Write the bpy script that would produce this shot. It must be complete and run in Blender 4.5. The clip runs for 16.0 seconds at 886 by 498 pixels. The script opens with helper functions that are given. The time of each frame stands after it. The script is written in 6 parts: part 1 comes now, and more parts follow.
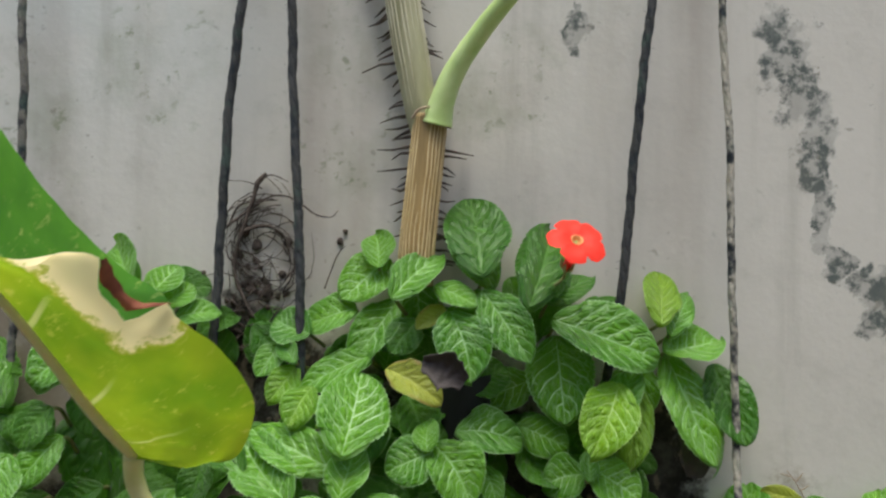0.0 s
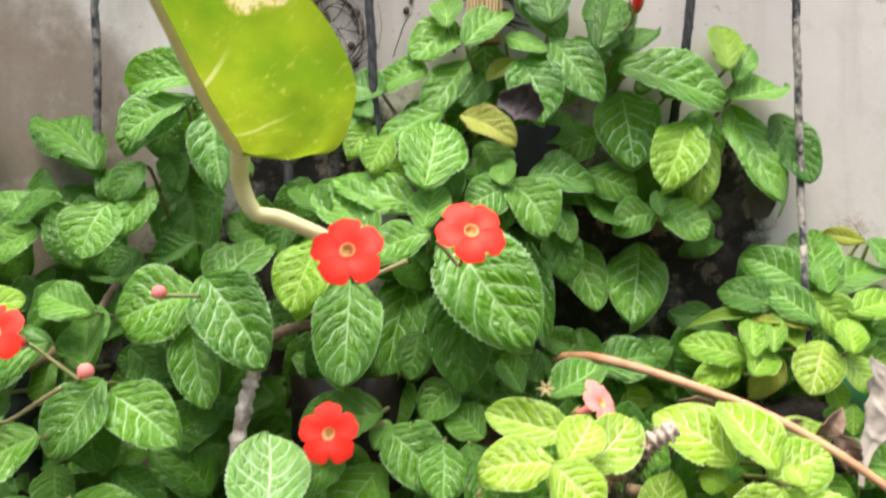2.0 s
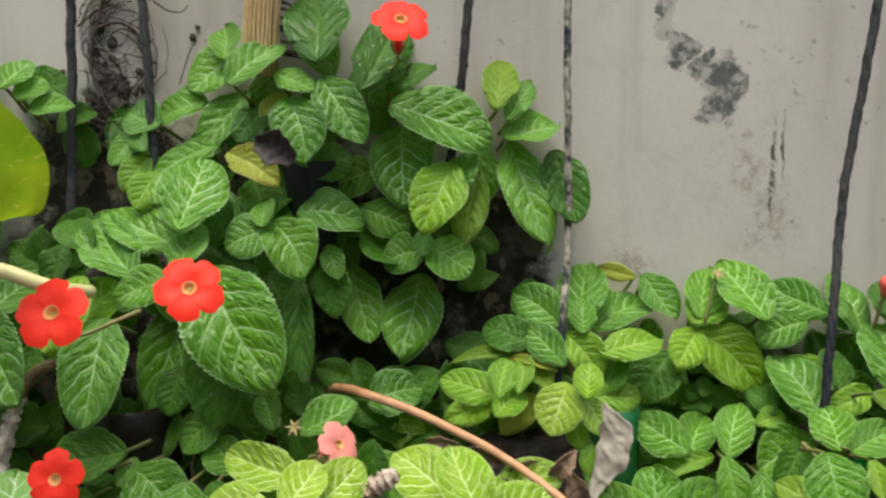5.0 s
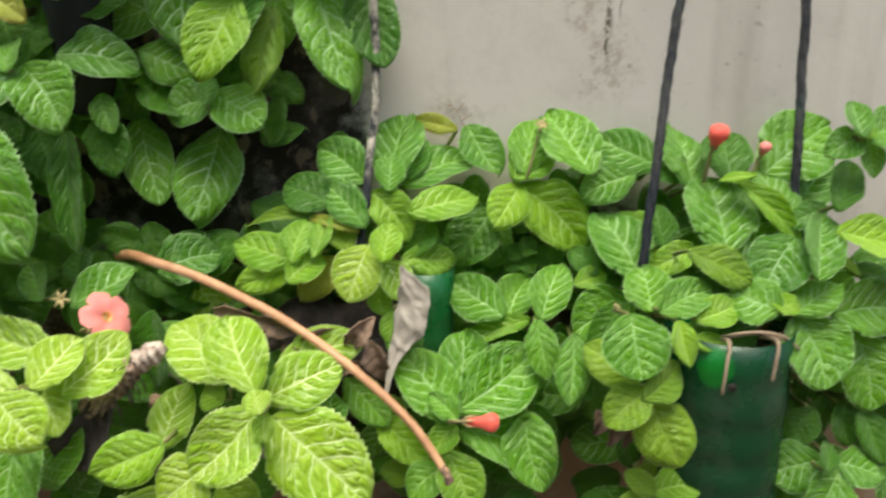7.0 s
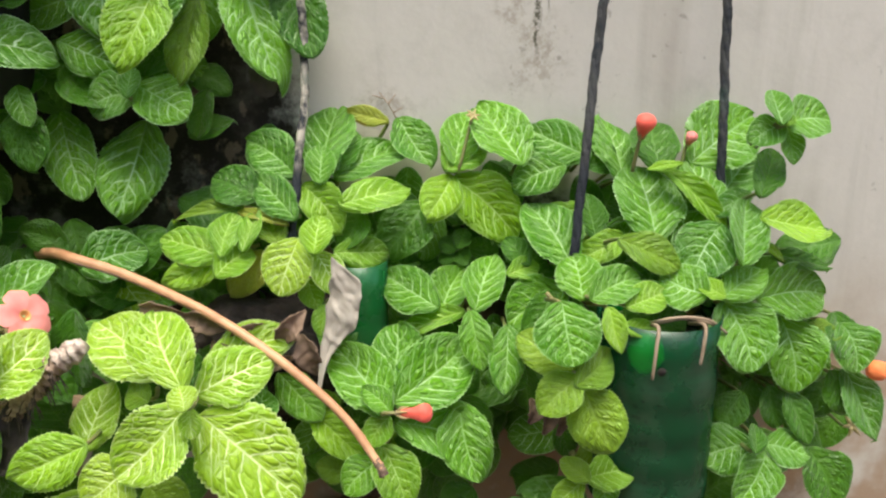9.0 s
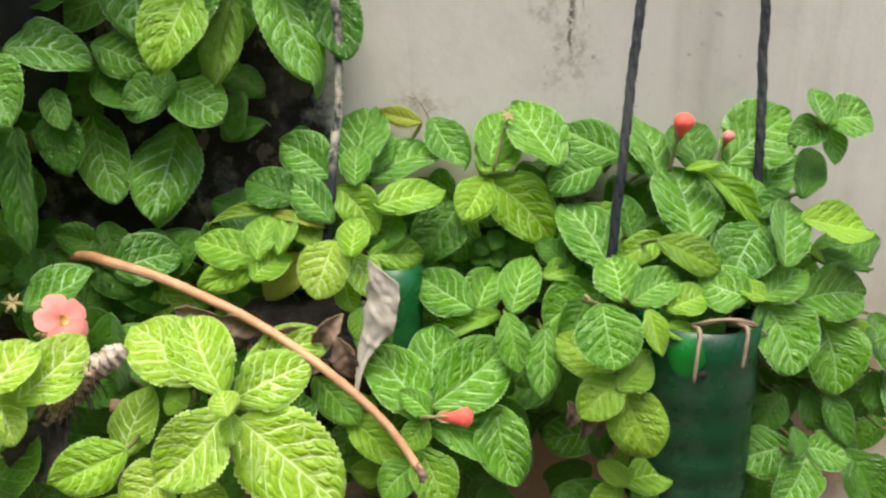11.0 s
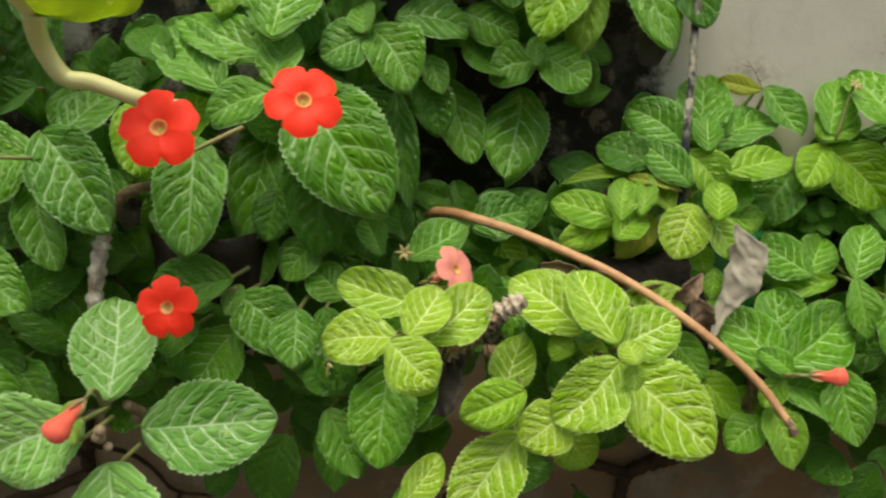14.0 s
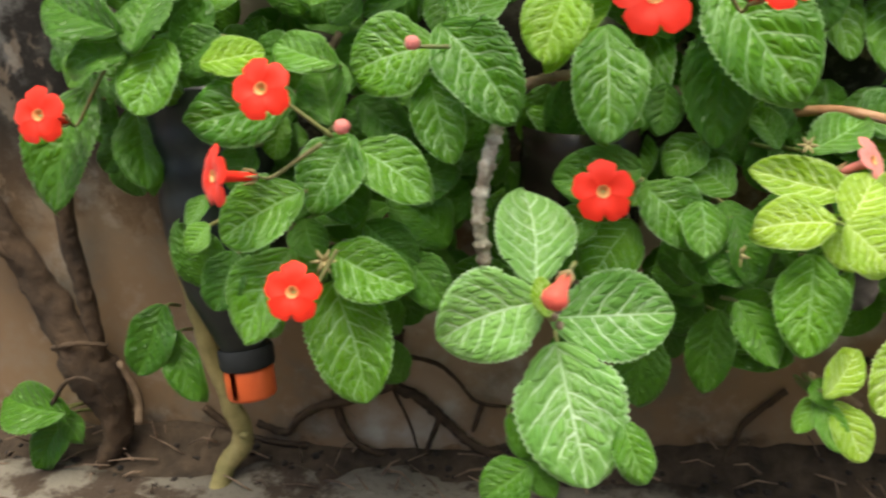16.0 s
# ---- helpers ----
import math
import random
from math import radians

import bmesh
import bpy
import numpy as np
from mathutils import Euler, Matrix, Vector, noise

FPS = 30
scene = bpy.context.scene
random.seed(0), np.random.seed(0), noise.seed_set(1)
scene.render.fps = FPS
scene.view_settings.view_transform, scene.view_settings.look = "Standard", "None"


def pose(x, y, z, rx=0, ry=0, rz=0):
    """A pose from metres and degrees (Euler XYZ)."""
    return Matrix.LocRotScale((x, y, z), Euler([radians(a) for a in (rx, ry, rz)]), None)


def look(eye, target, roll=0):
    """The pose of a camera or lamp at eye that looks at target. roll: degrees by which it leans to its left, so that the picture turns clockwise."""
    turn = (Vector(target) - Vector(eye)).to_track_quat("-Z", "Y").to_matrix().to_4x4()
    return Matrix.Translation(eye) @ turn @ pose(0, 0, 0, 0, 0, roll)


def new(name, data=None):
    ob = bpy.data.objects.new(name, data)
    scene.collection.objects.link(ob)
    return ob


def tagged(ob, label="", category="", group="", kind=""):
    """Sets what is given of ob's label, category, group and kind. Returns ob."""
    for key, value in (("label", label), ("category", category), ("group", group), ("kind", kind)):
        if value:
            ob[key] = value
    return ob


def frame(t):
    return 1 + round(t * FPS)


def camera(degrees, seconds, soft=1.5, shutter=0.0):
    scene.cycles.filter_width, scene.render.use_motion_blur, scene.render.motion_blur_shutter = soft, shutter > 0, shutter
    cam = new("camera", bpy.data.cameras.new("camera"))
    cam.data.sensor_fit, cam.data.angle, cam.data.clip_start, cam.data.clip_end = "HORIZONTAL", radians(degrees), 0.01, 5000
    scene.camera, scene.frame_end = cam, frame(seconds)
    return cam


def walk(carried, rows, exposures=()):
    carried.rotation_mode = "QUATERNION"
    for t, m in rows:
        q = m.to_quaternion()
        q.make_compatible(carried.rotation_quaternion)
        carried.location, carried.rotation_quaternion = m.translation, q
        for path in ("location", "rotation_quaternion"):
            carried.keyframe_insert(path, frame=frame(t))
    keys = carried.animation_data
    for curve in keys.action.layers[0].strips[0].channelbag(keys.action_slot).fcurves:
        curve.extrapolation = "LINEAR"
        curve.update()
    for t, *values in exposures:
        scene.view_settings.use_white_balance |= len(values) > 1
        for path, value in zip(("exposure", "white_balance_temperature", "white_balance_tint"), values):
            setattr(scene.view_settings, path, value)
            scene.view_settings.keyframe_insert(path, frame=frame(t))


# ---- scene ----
cam = camera(58.2, 16.0, 2.3, 0.5)
PATH = [
    (0, (0.095, 0.03, 0.494), (0.027, 2.028, 0.557), 0.7),
    (0.5, (0.083, 0.017, 0.477), (0.009, 2.015, 0.53), 0.7),
    (1, (0.08, 0.01, 0.45), (-0.008, 2.008, 0.478), 0.8),
    (1.5, (0.075, 0.012, 0.422), (-0.017, 2.008, 0.362), 0.1),
    (2, (0.063, 0.011, 0.387), (-0.05, 2.005, 0.281), -1.1),
    (2.5, (0.058, 0.01, 0.371), (-0.06, 2.001, 0.229), -1.3),
    (3, (0.083, 0.022, 0.376), (-0.004, 2.012, 0.196), -1.2),
    (3.5, (0.112, 0.016, 0.392), (0.04, 2.007, 0.213), -1.6),
    (3.7, (0.12, 0.011, 0.413), (0.055, 2.001, 0.223), -1.4),
    (5.8, (0.223, 0.022, 0.444), (0.129, 1.982, 0.059), 0.3),
    (6, (0.224, 0.03, 0.425), (0.147, 1.973, -0.043), 0.3),
    (6.5, (0.25, 0.051, 0.408), (0.215, 1.974, -0.143), -0.0),
    (7, (0.279, 0.059, 0.428), (0.314, 1.972, -0.154), -0.2),
    (7.5, (0.294, 0.059, 0.441), (0.39, 1.975, -0.124), -0.3),
    (8, (0.289, 0.055, 0.443), (0.431, 1.969, -0.12), -0.2),
    (8.5, (0.286, 0.055, 0.428), (0.443, 1.968, -0.134), -0.0),
    (8.7, (0.288, 0.057, 0.421), (0.45, 1.967, -0.149), 0.0),
    (10.8, (0.277, 0.062, 0.42), (0.427, 1.972, -0.153), -0.5),
    (11, (0.273, 0.064, 0.422), (0.417, 1.973, -0.155), -0.4),
    (11.5, (0.268, 0.068, 0.424), (0.393, 1.979, -0.153), -0.3),
    (12, (0.265, 0.072, 0.42), (0.387, 1.98, -0.167), -0.1),
    (12.5, (0.249, 0.068, 0.41), (0.366, 1.974, -0.185), 0.1),
    (13, (0.202, 0.066, 0.405), (0.285, 1.965, -0.218), 0.0),
    (13.5, (0.153, 0.052, 0.417), (0.12, 1.944, -0.231), -0.4),
    (14, (0.129, 0.044, 0.428), (0.055, 1.93, -0.232), -0.6),
    (14.5, (0.089, 0.034, 0.42), (-0.01, 1.92, -0.24), -0.7),
    (15, (0.033, 0.031, 0.394), (-0.147, 1.892, -0.317), -1.4),
    (15.5, (-0.006, 0.022, 0.392), (-0.203, 1.877, -0.329), -1.5),
    (16, (-0.048, 0.019, 0.392), (-0.271, 1.87, -0.332), -1.8),
]
EXPOSURES = [(0, 0.66, 6150, 6), (1, 0.96, 6250, 9), (1.5, 1.28, 6350, 11), (2, 1.5, 6350, 14), (2.5, 1.6, 6250, 15), (3, 1.42, 6350, 13), (3.5, 1.08, 6400, 10), (6, 0.7, 6550, 7), (6.5, 0.88, 6550, 7), (7, 0.98, 6550, 7), (7.5, 1.12, 6450, 8), (8, 1.16, 6400, 9), (12, 1.02, 6600, 6), (13, 0.93, 6850, 3), (13.5, 0.9, 7000, 1), (14, 0.56, 7200, -2), (14.5, 0.52, 7200, -2), (15, 0.57, 7100, 0), (15.5, 1.1, 6600, 5), (16, 1.02, 6650, 5)]
walk(cam, [(t, look(eye, target, roll)) for t, eye, target, roll in PATH], EXPOSURES)

# ---- world and light ----
SUN_ELEVATION, SUN_AZIMUTH = 74.0, 160.5
world = bpy.data.worlds.new("sky")
scene.world = world
world.use_nodes = True
wn = world.node_tree
wn.nodes.clear()
sky = wn.nodes.new("ShaderNodeTexSky")
sky.sky_type, sky.sun_disc = "NISHITA", False
sky.sun_elevation, sky.sun_rotation = radians(SUN_ELEVATION), radians(SUN_AZIMUTH)
sky.air_density, sky.dust_density, sky.ozone_density = 1.0, 4.0, 1.0
back = wn.nodes.new("ShaderNodeBackground")
back.inputs["Strength"].default_value = 0.15
wout = wn.nodes.new("ShaderNodeOutputWorld")
wn.links.new(sky.outputs[0], back.inputs[0])
wn.links.new(back.outputs[0], wout.inputs[0])
sun = new("sun", bpy.data.lights.new("sun", "SUN"))
sun.data.energy, sun.data.angle, sun.data.color = 2.4, radians(38), (1.0, 0.96, 0.81)
sun.matrix_world = look((-0.25, -0.5, 4.0), (0.1, 0.5, 0.3))


# ---- material tools ----
class Graph:
    """Short-hand for building a node material."""

    def __init__(self, name, rough=0.6, spec=0.5, metal=0.0):
        self.mat = bpy.data.materials.new(name)
        self.mat.use_nodes = True
        self.nt = self.mat.node_tree
        self.nt.nodes.clear()
        self.out = self.nt.nodes.new("ShaderNodeOutputMaterial")
        self.bsdf = self.nt.nodes.new("ShaderNodeBsdfPrincipled")
        self.nt.links.new(self.bsdf.outputs[0], self.out.inputs["Surface"])
        self.set("Roughness", rough)
        self.set("Specular IOR Level", spec)
        self.set("Metallic", metal)

    def plug(self, socket, value):
        if isinstance(value, bpy.types.NodeSocket):
            self.nt.links.new(value, socket)
        elif isinstance(value, (tuple, list)) and len(value) == 3 and socket.type == "RGBA":
            socket.default_value = (*value, 1.0)
        else:
            socket.default_value = value

    def set(self, name, value):
        self.plug(self.bsdf.inputs[name], value)

    def math(self, op, a, b=0.0, c=0.0, clamp=False):
        n = self.nt.nodes.new("ShaderNodeMath")
        n.operation, n.use_clamp = op, clamp
        for s, v in zip(n.inputs, (a, b, c)):
            self.plug(s, v)
        return n.outputs[0]

    def mix(self, f, a, b):
        n = self.nt.nodes.new("ShaderNodeMix")
        n.data_type = "RGBA"
        self.plug(n.inputs["Factor"], f)
        self.plug(n.inputs[6], a)
        self.plug(n.inputs[7], b)
        return n.outputs[2]

    def coords(self, which="Object", scale=(1, 1, 1), loc=None):
        n = self.nt.nodes.new("ShaderNodeTexCoord")
        m = self.nt.nodes.new("ShaderNodeMapping")
        self.nt.links.new(n.outputs[which], m.inputs[0])
        self.plug(m.inputs["Scale"], scale)
        if loc is not None:
            self.plug(m.inputs["Location"], loc)
        return m.outputs[0]

    def noise(self, vec, scale, detail=4.0, rough=0.55, color=False, warp=0.0):
        n = self.nt.nodes.new("ShaderNodeTexNoise")
        self.plug(n.inputs["Vector"], vec)
        n.inputs["Scale"].default_value, n.inputs["Detail"].default_value = scale, detail
        n.inputs["Roughness"].default_value, n.inputs["Distortion"].default_value = rough, warp
        return n.outputs["Color" if color else "Fac"]

    def voronoi(self, vec, scale, feature="DISTANCE_TO_EDGE"):
        n = self.nt.nodes.new("ShaderNodeTexVoronoi")
        n.feature = feature
        self.plug(n.inputs["Vector"], vec)
        n.inputs["Scale"].default_value = scale
        return n.outputs["Distance"]

    def ramp(self, f, stops):
        n = self.nt.nodes.new("ShaderNodeValToRGB")
        self.plug(n.inputs[0], f)
        el = n.color_ramp.elements
        while len(el) < len(stops):
            el.new(0.5)
        for e, (p, c) in zip(el, stops):
            e.position = p
            e.color = (c, c, c, 1) if isinstance(c, (int, float)) else (*c, 1)
        return n.outputs[0]

    def step(self, f, lo, hi):
        n = self.nt.nodes.new("ShaderNodeMapRange")
        n.interpolation_type = "SMOOTHSTEP"
        self.plug(n.inputs[0], f)
        n.inputs[1].default_value, n.inputs[2].default_value = lo, hi
        return n.outputs[0]

    def random(self):
        return self.nt.nodes.new("ShaderNodeObjectInfo").outputs["Random"]

    def split(self, vec):
        n = self.nt.nodes.new("ShaderNodeSeparateXYZ")
        self.plug(n.inputs[0], vec)
        return n.outputs

    def join(self, x, y, z):
        n = self.nt.nodes.new("ShaderNodeCombineXYZ")
        for s, v in zip(n.inputs, (x, y, z)):
            self.plug(s, v)
        return n.outputs[0]

    def bump(self, height, strength, distance):
        n = self.nt.nodes.new("ShaderNodeBump")
        n.inputs["Strength"].default_value, n.inputs["Distance"].default_value = strength, distance
        self.plug(n.inputs["Height"], height)
        self.set("Normal", n.outputs[0])

# ---- materials ----
def leaf_material(name, dark, light, vein, vein_amount, edge=None):
    """A quilted leaf: curved side veins, an uneven net between them, paler veins, glossy swellings between."""
    g = Graph(name, rough=0.4, spec=0.4)
    uv = g.split(g.coords("UV"))
    r = g.random()
    own = g.join(g.math("MULTIPLY", r, 37.0), g.math("MULTIPLY", r, 91.0), 0.0)
    add = g.nt.nodes.new("ShaderNodeVectorMath")
    g.plug(add.inputs[0], g.coords("UV"))
    g.plug(add.inputs[1], own)
    uvr = add.outputs[0]
    u = g.math("ABSOLUTE", g.math("MULTIPLY_ADD", uv[0], 2.0, -1.0))
    side_of = g.math("MULTIPLY", g.step(uv[0], 0.499, 0.501), 0.37)
    wob = g.math("MULTIPLY", g.math("SUBTRACT", g.noise(uvr, 3.6, 2.0), 0.5), 0.75)
    a = g.math("POWER", u, 1.25)
    p = g.math("ADD", g.math("ADD", g.math("MULTIPLY", g.math("MULTIPLY_ADD", a, -0.34, uv[1]), 6.0), side_of), wob)
    d = g.math("ABSOLUTE", g.math("SUBTRACT", g.math("FRACT", p), 0.5))
    side = g.step(g.math("MULTIPLY_ADD", u, -0.02, d), 0.405, 0.48)
    mid = g.math("SUBTRACT", 1.0, g.step(u, 0.006, 0.04))
    net_at = g.join(g.math("MULTIPLY", u, 5.2), g.math("MULTIPLY", p, 1.9), g.math("MULTIPLY", r, 60.0))
    cell = g.voronoi(net_at, 1.0)
    net = g.math("SUBTRACT", 1.0, g.step(cell, 0.01, 0.075))
    fade = g.math("MULTIPLY", g.step(u, 1.1, 0.6), g.step(g.noise(uvr, 3.2, 2.0), 0.26, 0.5))
    major = g.math("MAXIMUM", g.math("MULTIPLY", side, fade), g.math("MULTIPLY", mid, 0.8))
    veins = g.math("MAXIMUM", g.math("MULTIPLY", major, 0.85), g.math("MULTIPLY", g.math("MULTIPLY", net, g.step(g.noise(uvr, 2.4, 2.0), 0.35, 0.6)), 0.4))
    patch = g.noise(uvr, 2.6, 3.0)
    tone = g.math("ADD", g.math("MULTIPLY", patch, 0.7), g.math("MULTIPLY", r, 0.55), clamp=True)
    tone = g.math("ADD", tone, g.math("MULTIPLY", g.step(u, 0.75, 0.05), 0.22))
    tone = g.math("SUBTRACT", tone, 0.26, clamp=True)
    col = g.mix(tone, dark, light)
    col = g.mix(g.math("MULTIPLY", g.step(cell, 0.2, 0.05), 0.18), col, (dark[0] * 0.8, dark[1] * 0.8, dark[2] * 0.8))
    col = g.mix(g.math("MULTIPLY", veins, g.math("MULTIPLY_ADD", g.noise(uvr, 1.9, 2.0), 1.7, vein_amount - 0.95), clamp=True), col, vein)
    if edge:
        rim = g.math("MULTIPLY", g.step(u, 0.7, 1.0), g.step(g.noise(uvr, 3.0, 3.0), 0.42, 0.58))
        col = g.mix(rim, col, edge)
    col = g.mix(g.math("MULTIPLY", g.step(u, 0.93, 1.0), 0.5), col, vein)
    fleck = g.step(g.noise(uvr, 14.0, 3.0), 0.71, 0.78)
    col = g.mix(g.math("MULTIPLY", fleck, 0.5), col, (0.16, 0.12, 0.04))
    g.set("Base Color", col)
    g.set("Roughness", g.math("ADD", g.math("MULTIPLY", veins, 0.08), g.math("MULTIPLY_ADD", g.noise(uvr, 5.0, 3.0), 0.22, 0.26)))
    g.set("Sheen Weight", 0.14)
    g.set("Sheen Roughness", 0.4)
    puff = g.math("MULTIPLY", g.math("SUBTRACT", 1.0, g.step(d, 0.1, 0.52)), g.step(cell, 0.0, 0.34))
    puff = g.math("MULTIPLY_ADD", g.step(cell, 0.0, 0.3), 0.35, puff)
    quilt = g.math("MULTIPLY", puff, g.step(u, -0.02, 0.16))
    hair = g.math("MULTIPLY", g.noise(g.coords("Object", (60, 60, 60)), 1.0, 1.0), 0.16)
    g.bump(g.math("ADD", quilt, hair), 0.52, 0.0014)
    trans = g.nt.nodes.new("ShaderNodeBsdfTranslucent")
    g.plug(trans.inputs["Color"], g.mix(0.5, col, (light[0] * 1.6, light[1] * 1.5, light[2])))
    mixer = g.nt.nodes.new("ShaderNodeMixShader")
    mixer.inputs[0].default_value = 0.34
    g.nt.links.new(g.bsdf.outputs[0], mixer.inputs[1])
    g.nt.links.new(trans.outputs[0], mixer.inputs[2])
    g.nt.links.new(mixer.outputs[0], g.out.inputs["Surface"])
    return g.mat


def plain_material(name, a, b, rough=0.6, scale=60.0, bump=0.3, depth=0.0006, spec=0.4, stretch=(1, 1, 1), detail=5.0):
    """Two tones mixed by noise at two scales, with fine relief."""
    g = Graph(name, rough=rough, spec=spec)
    v = g.coords("Object", stretch)
    n = g.noise(v, scale, detail)
    big = g.noise(v, scale * 0.17, 3.0)
    f = g.step(g.math("MULTIPLY_ADD", big, 0.6, g.math("MULTIPLY", n, 0.5)), 0.35, 0.75)
    g.set("Base Color", g.mix(f, a, b))
    g.bump(n, bump, depth)
    return g.mat


LEAVES = {
    # Deep green leaves, and a darkened copy of green that paints shade on others.
    "d": leaf_material("leaf_deep_and_shaded", (0.026, 0.11, 0.002), (0.08, 0.22, 0.004), (0.2, 0.38, 0.1), 0.55),
    "m": leaf_material("leaf_green", (0.045, 0.175, 0.004), (0.16, 0.38, 0.008), (0.45, 0.68, 0.28), 0.9),
    "c": leaf_material("leaf_cool_green", (0.04, 0.16, 0.003), (0.15, 0.365, 0.008), (0.46, 0.68, 0.34), 0.86),
    "n": leaf_material("leaf_silver_veined", (0.125, 0.34, 0.05), (0.28, 0.53, 0.12), (0.7, 0.86, 0.58), 1.1),
    "g": leaf_material("leaf_fresh_green", (0.1, 0.27, 0.003), (0.27, 0.48, 0.007), (0.55, 0.74, 0.25), 0.88),
    "l": leaf_material("leaf_lime", (0.18, 0.37, 0.008), (0.38, 0.55, 0.03), (0.74, 0.84, 0.42), 1.12),
    "o": leaf_material("leaf_olive", (0.1, 0.22, 0.006), (0.22, 0.36, 0.015), (0.3, 0.42, 0.12), 0.50),
    "y": leaf_material("leaf_yellowing", (0.2, 0.28, 0.012), (0.38, 0.4, 0.05), (0.5, 0.53, 0.2), 0.40, edge=(0.3, 0.16, 0.05)),
}
PETIOLE = plain_material("petiole", (0.12, 0.17, 0.04), (0.2, 0.16, 0.07), 0.55, 120.0)
STEM_BROWN = plain_material("woody_stem", (0.11, 0.07, 0.04), (0.24, 0.16, 0.1), 0.8, 160.0, 0.7, 0.001)
BARK = plain_material("dark_bark", (0.024, 0.014, 0.008), (0.078, 0.047, 0.026), 0.9, 110.0, 1.0, 0.003)
TWIG = plain_material("dry_petiole", (0.3, 0.14, 0.065), (0.5, 0.28, 0.15), 0.5, 130.0, 0.5, 0.0006, 0.4, (1, 1, 1))
DEAD = plain_material("dead_leaf", (0.22, 0.19, 0.155), (0.42, 0.375, 0.315), 0.75, 90.0, 0.7, 0.001)
SHRIVEL = plain_material("shrivelled_leaf", (0.022, 0.018, 0.018), (0.07, 0.055, 0.05), 0.8, 90.0, 0.9, 0.002)
LITTER = plain_material("soil_litter", (0.016, 0.01, 0.006), (0.07, 0.046, 0.028), 0.95, 90.0, 1.0, 0.004)
SOIL = plain_material("soil", (0.008, 0.006, 0.005), (0.03, 0.021, 0.016), 0.95, 140.0, 1.0, 0.003)
RHIZOME = plain_material("fibrous_rhizome", (0.09, 0.055, 0.035), (0.46, 0.33, 0.23), 0.9, 260.0, 1.0, 0.002)
RHIZOME_TOP = plain_material("pale_rhizome_scales", (0.16, 0.1, 0.07), (0.68, 0.58, 0.48), 0.85, 300.0, 1.0, 0.0015)
VINE = plain_material("pale_flaking_vine", (0.2, 0.15, 0.11), (0.78, 0.71, 0.61), 0.9, 190.0, 1.0, 0.002)
BROWN_VINE = plain_material("brown_vine_skin", (0.05, 0.032, 0.022), (0.2, 0.13, 0.085), 0.7, 140.0, 0.8, 0.0012)
WITHERED = plain_material("withered_leaf", (0.06, 0.038, 0.026), (0.25, 0.165, 0.11), 0.8, 120.0, 0.8, 0.0012)
ROOT = plain_material("fine_root", (0.03, 0.022, 0.018), (0.1, 0.075, 0.06), 0.9, 200.0)
PALE_ROOT = plain_material("dry_root", (0.2, 0.14, 0.09), (0.36, 0.27, 0.19), 0.8, 150.0, 0.6, 0.0008)
CAP = plain_material("orange_plastic", (0.62, 0.1, 0.025), (0.74, 0.15, 0.04), 0.45, 60.0, 0.1)
POT = plain_material("black_plastic", (0.005, 0.0055, 0.006), (0.015, 0.016, 0.017), 0.75, 40.0, 0.25)
YOUNG = plain_material("young_petiole", (0.36, 0.5, 0.14), (0.56, 0.66, 0.3), 0.4, 60.0, 0.15)
PALE_STALK = plain_material("pale_stalk", (0.45, 0.46, 0.17), (0.6, 0.56, 0.3), 0.4, 70.0, 0.15)
STUMP = plain_material("olive_stem", (0.2, 0.17, 0.06), (0.42, 0.33, 0.14), 0.7, 90.0, 0.5, 0.001)


def rope_material(name, worn):
    g = Graph(name, 0.85, 0.3)
    v = g.coords("Object")
    z = g.split(v)[2]
    wear = g.step(g.math("MULTIPLY_ADD", g.noise(v, 26.0, 4.0), 0.5, g.math("MULTIPLY", g.noise(v, 160.0, 4.0), 0.55)), 0.4, 0.58)
    amount = g.math("MULTIPLY", g.math("MULTIPLY", wear, worn), g.step(z, 0.335, 0.352))
    col = g.mix(amount, (0.014, 0.017, 0.022), (0.36, 0.33, 0.27))
    col = g.mix(g.math("MULTIPLY", g.step(g.noise(v, 60.0, 3.0), 0.55, 0.7), 0.4), col, (0.05, 0.09, 0.07))
    g.set("Base Color", col)
    g.bump(g.noise(v, 300.0, 3.0), 0.8, 0.0012)
    return g.mat


def petal_material(name, a, b):
    g = Graph(name, 0.55, 0.25)
    v = g.coords("Object")
    g.set("Base Color", g.mix(g.noise(v, 260.0, 3.0), a, b))
    g.set("Sheen Weight", 0.14)
    g.bump(g.noise(v, 420.0, 3.0), 0.3, 0.0004)
    trans = g.nt.nodes.new("ShaderNodeBsdfTranslucent")
    trans.inputs[0].default_value = (*b, 1)
    mixer = g.nt.nodes.new("ShaderNodeMixShader")
    mixer.inputs[0].default_value = 0.2
    g.nt.links.new(g.bsdf.outputs[0], mixer.inputs[1])
    g.nt.links.new(trans.outputs[0], mixer.inputs[2])
    g.nt.links.new(mixer.outputs[0], g.out.inputs["Surface"])
    return g.mat


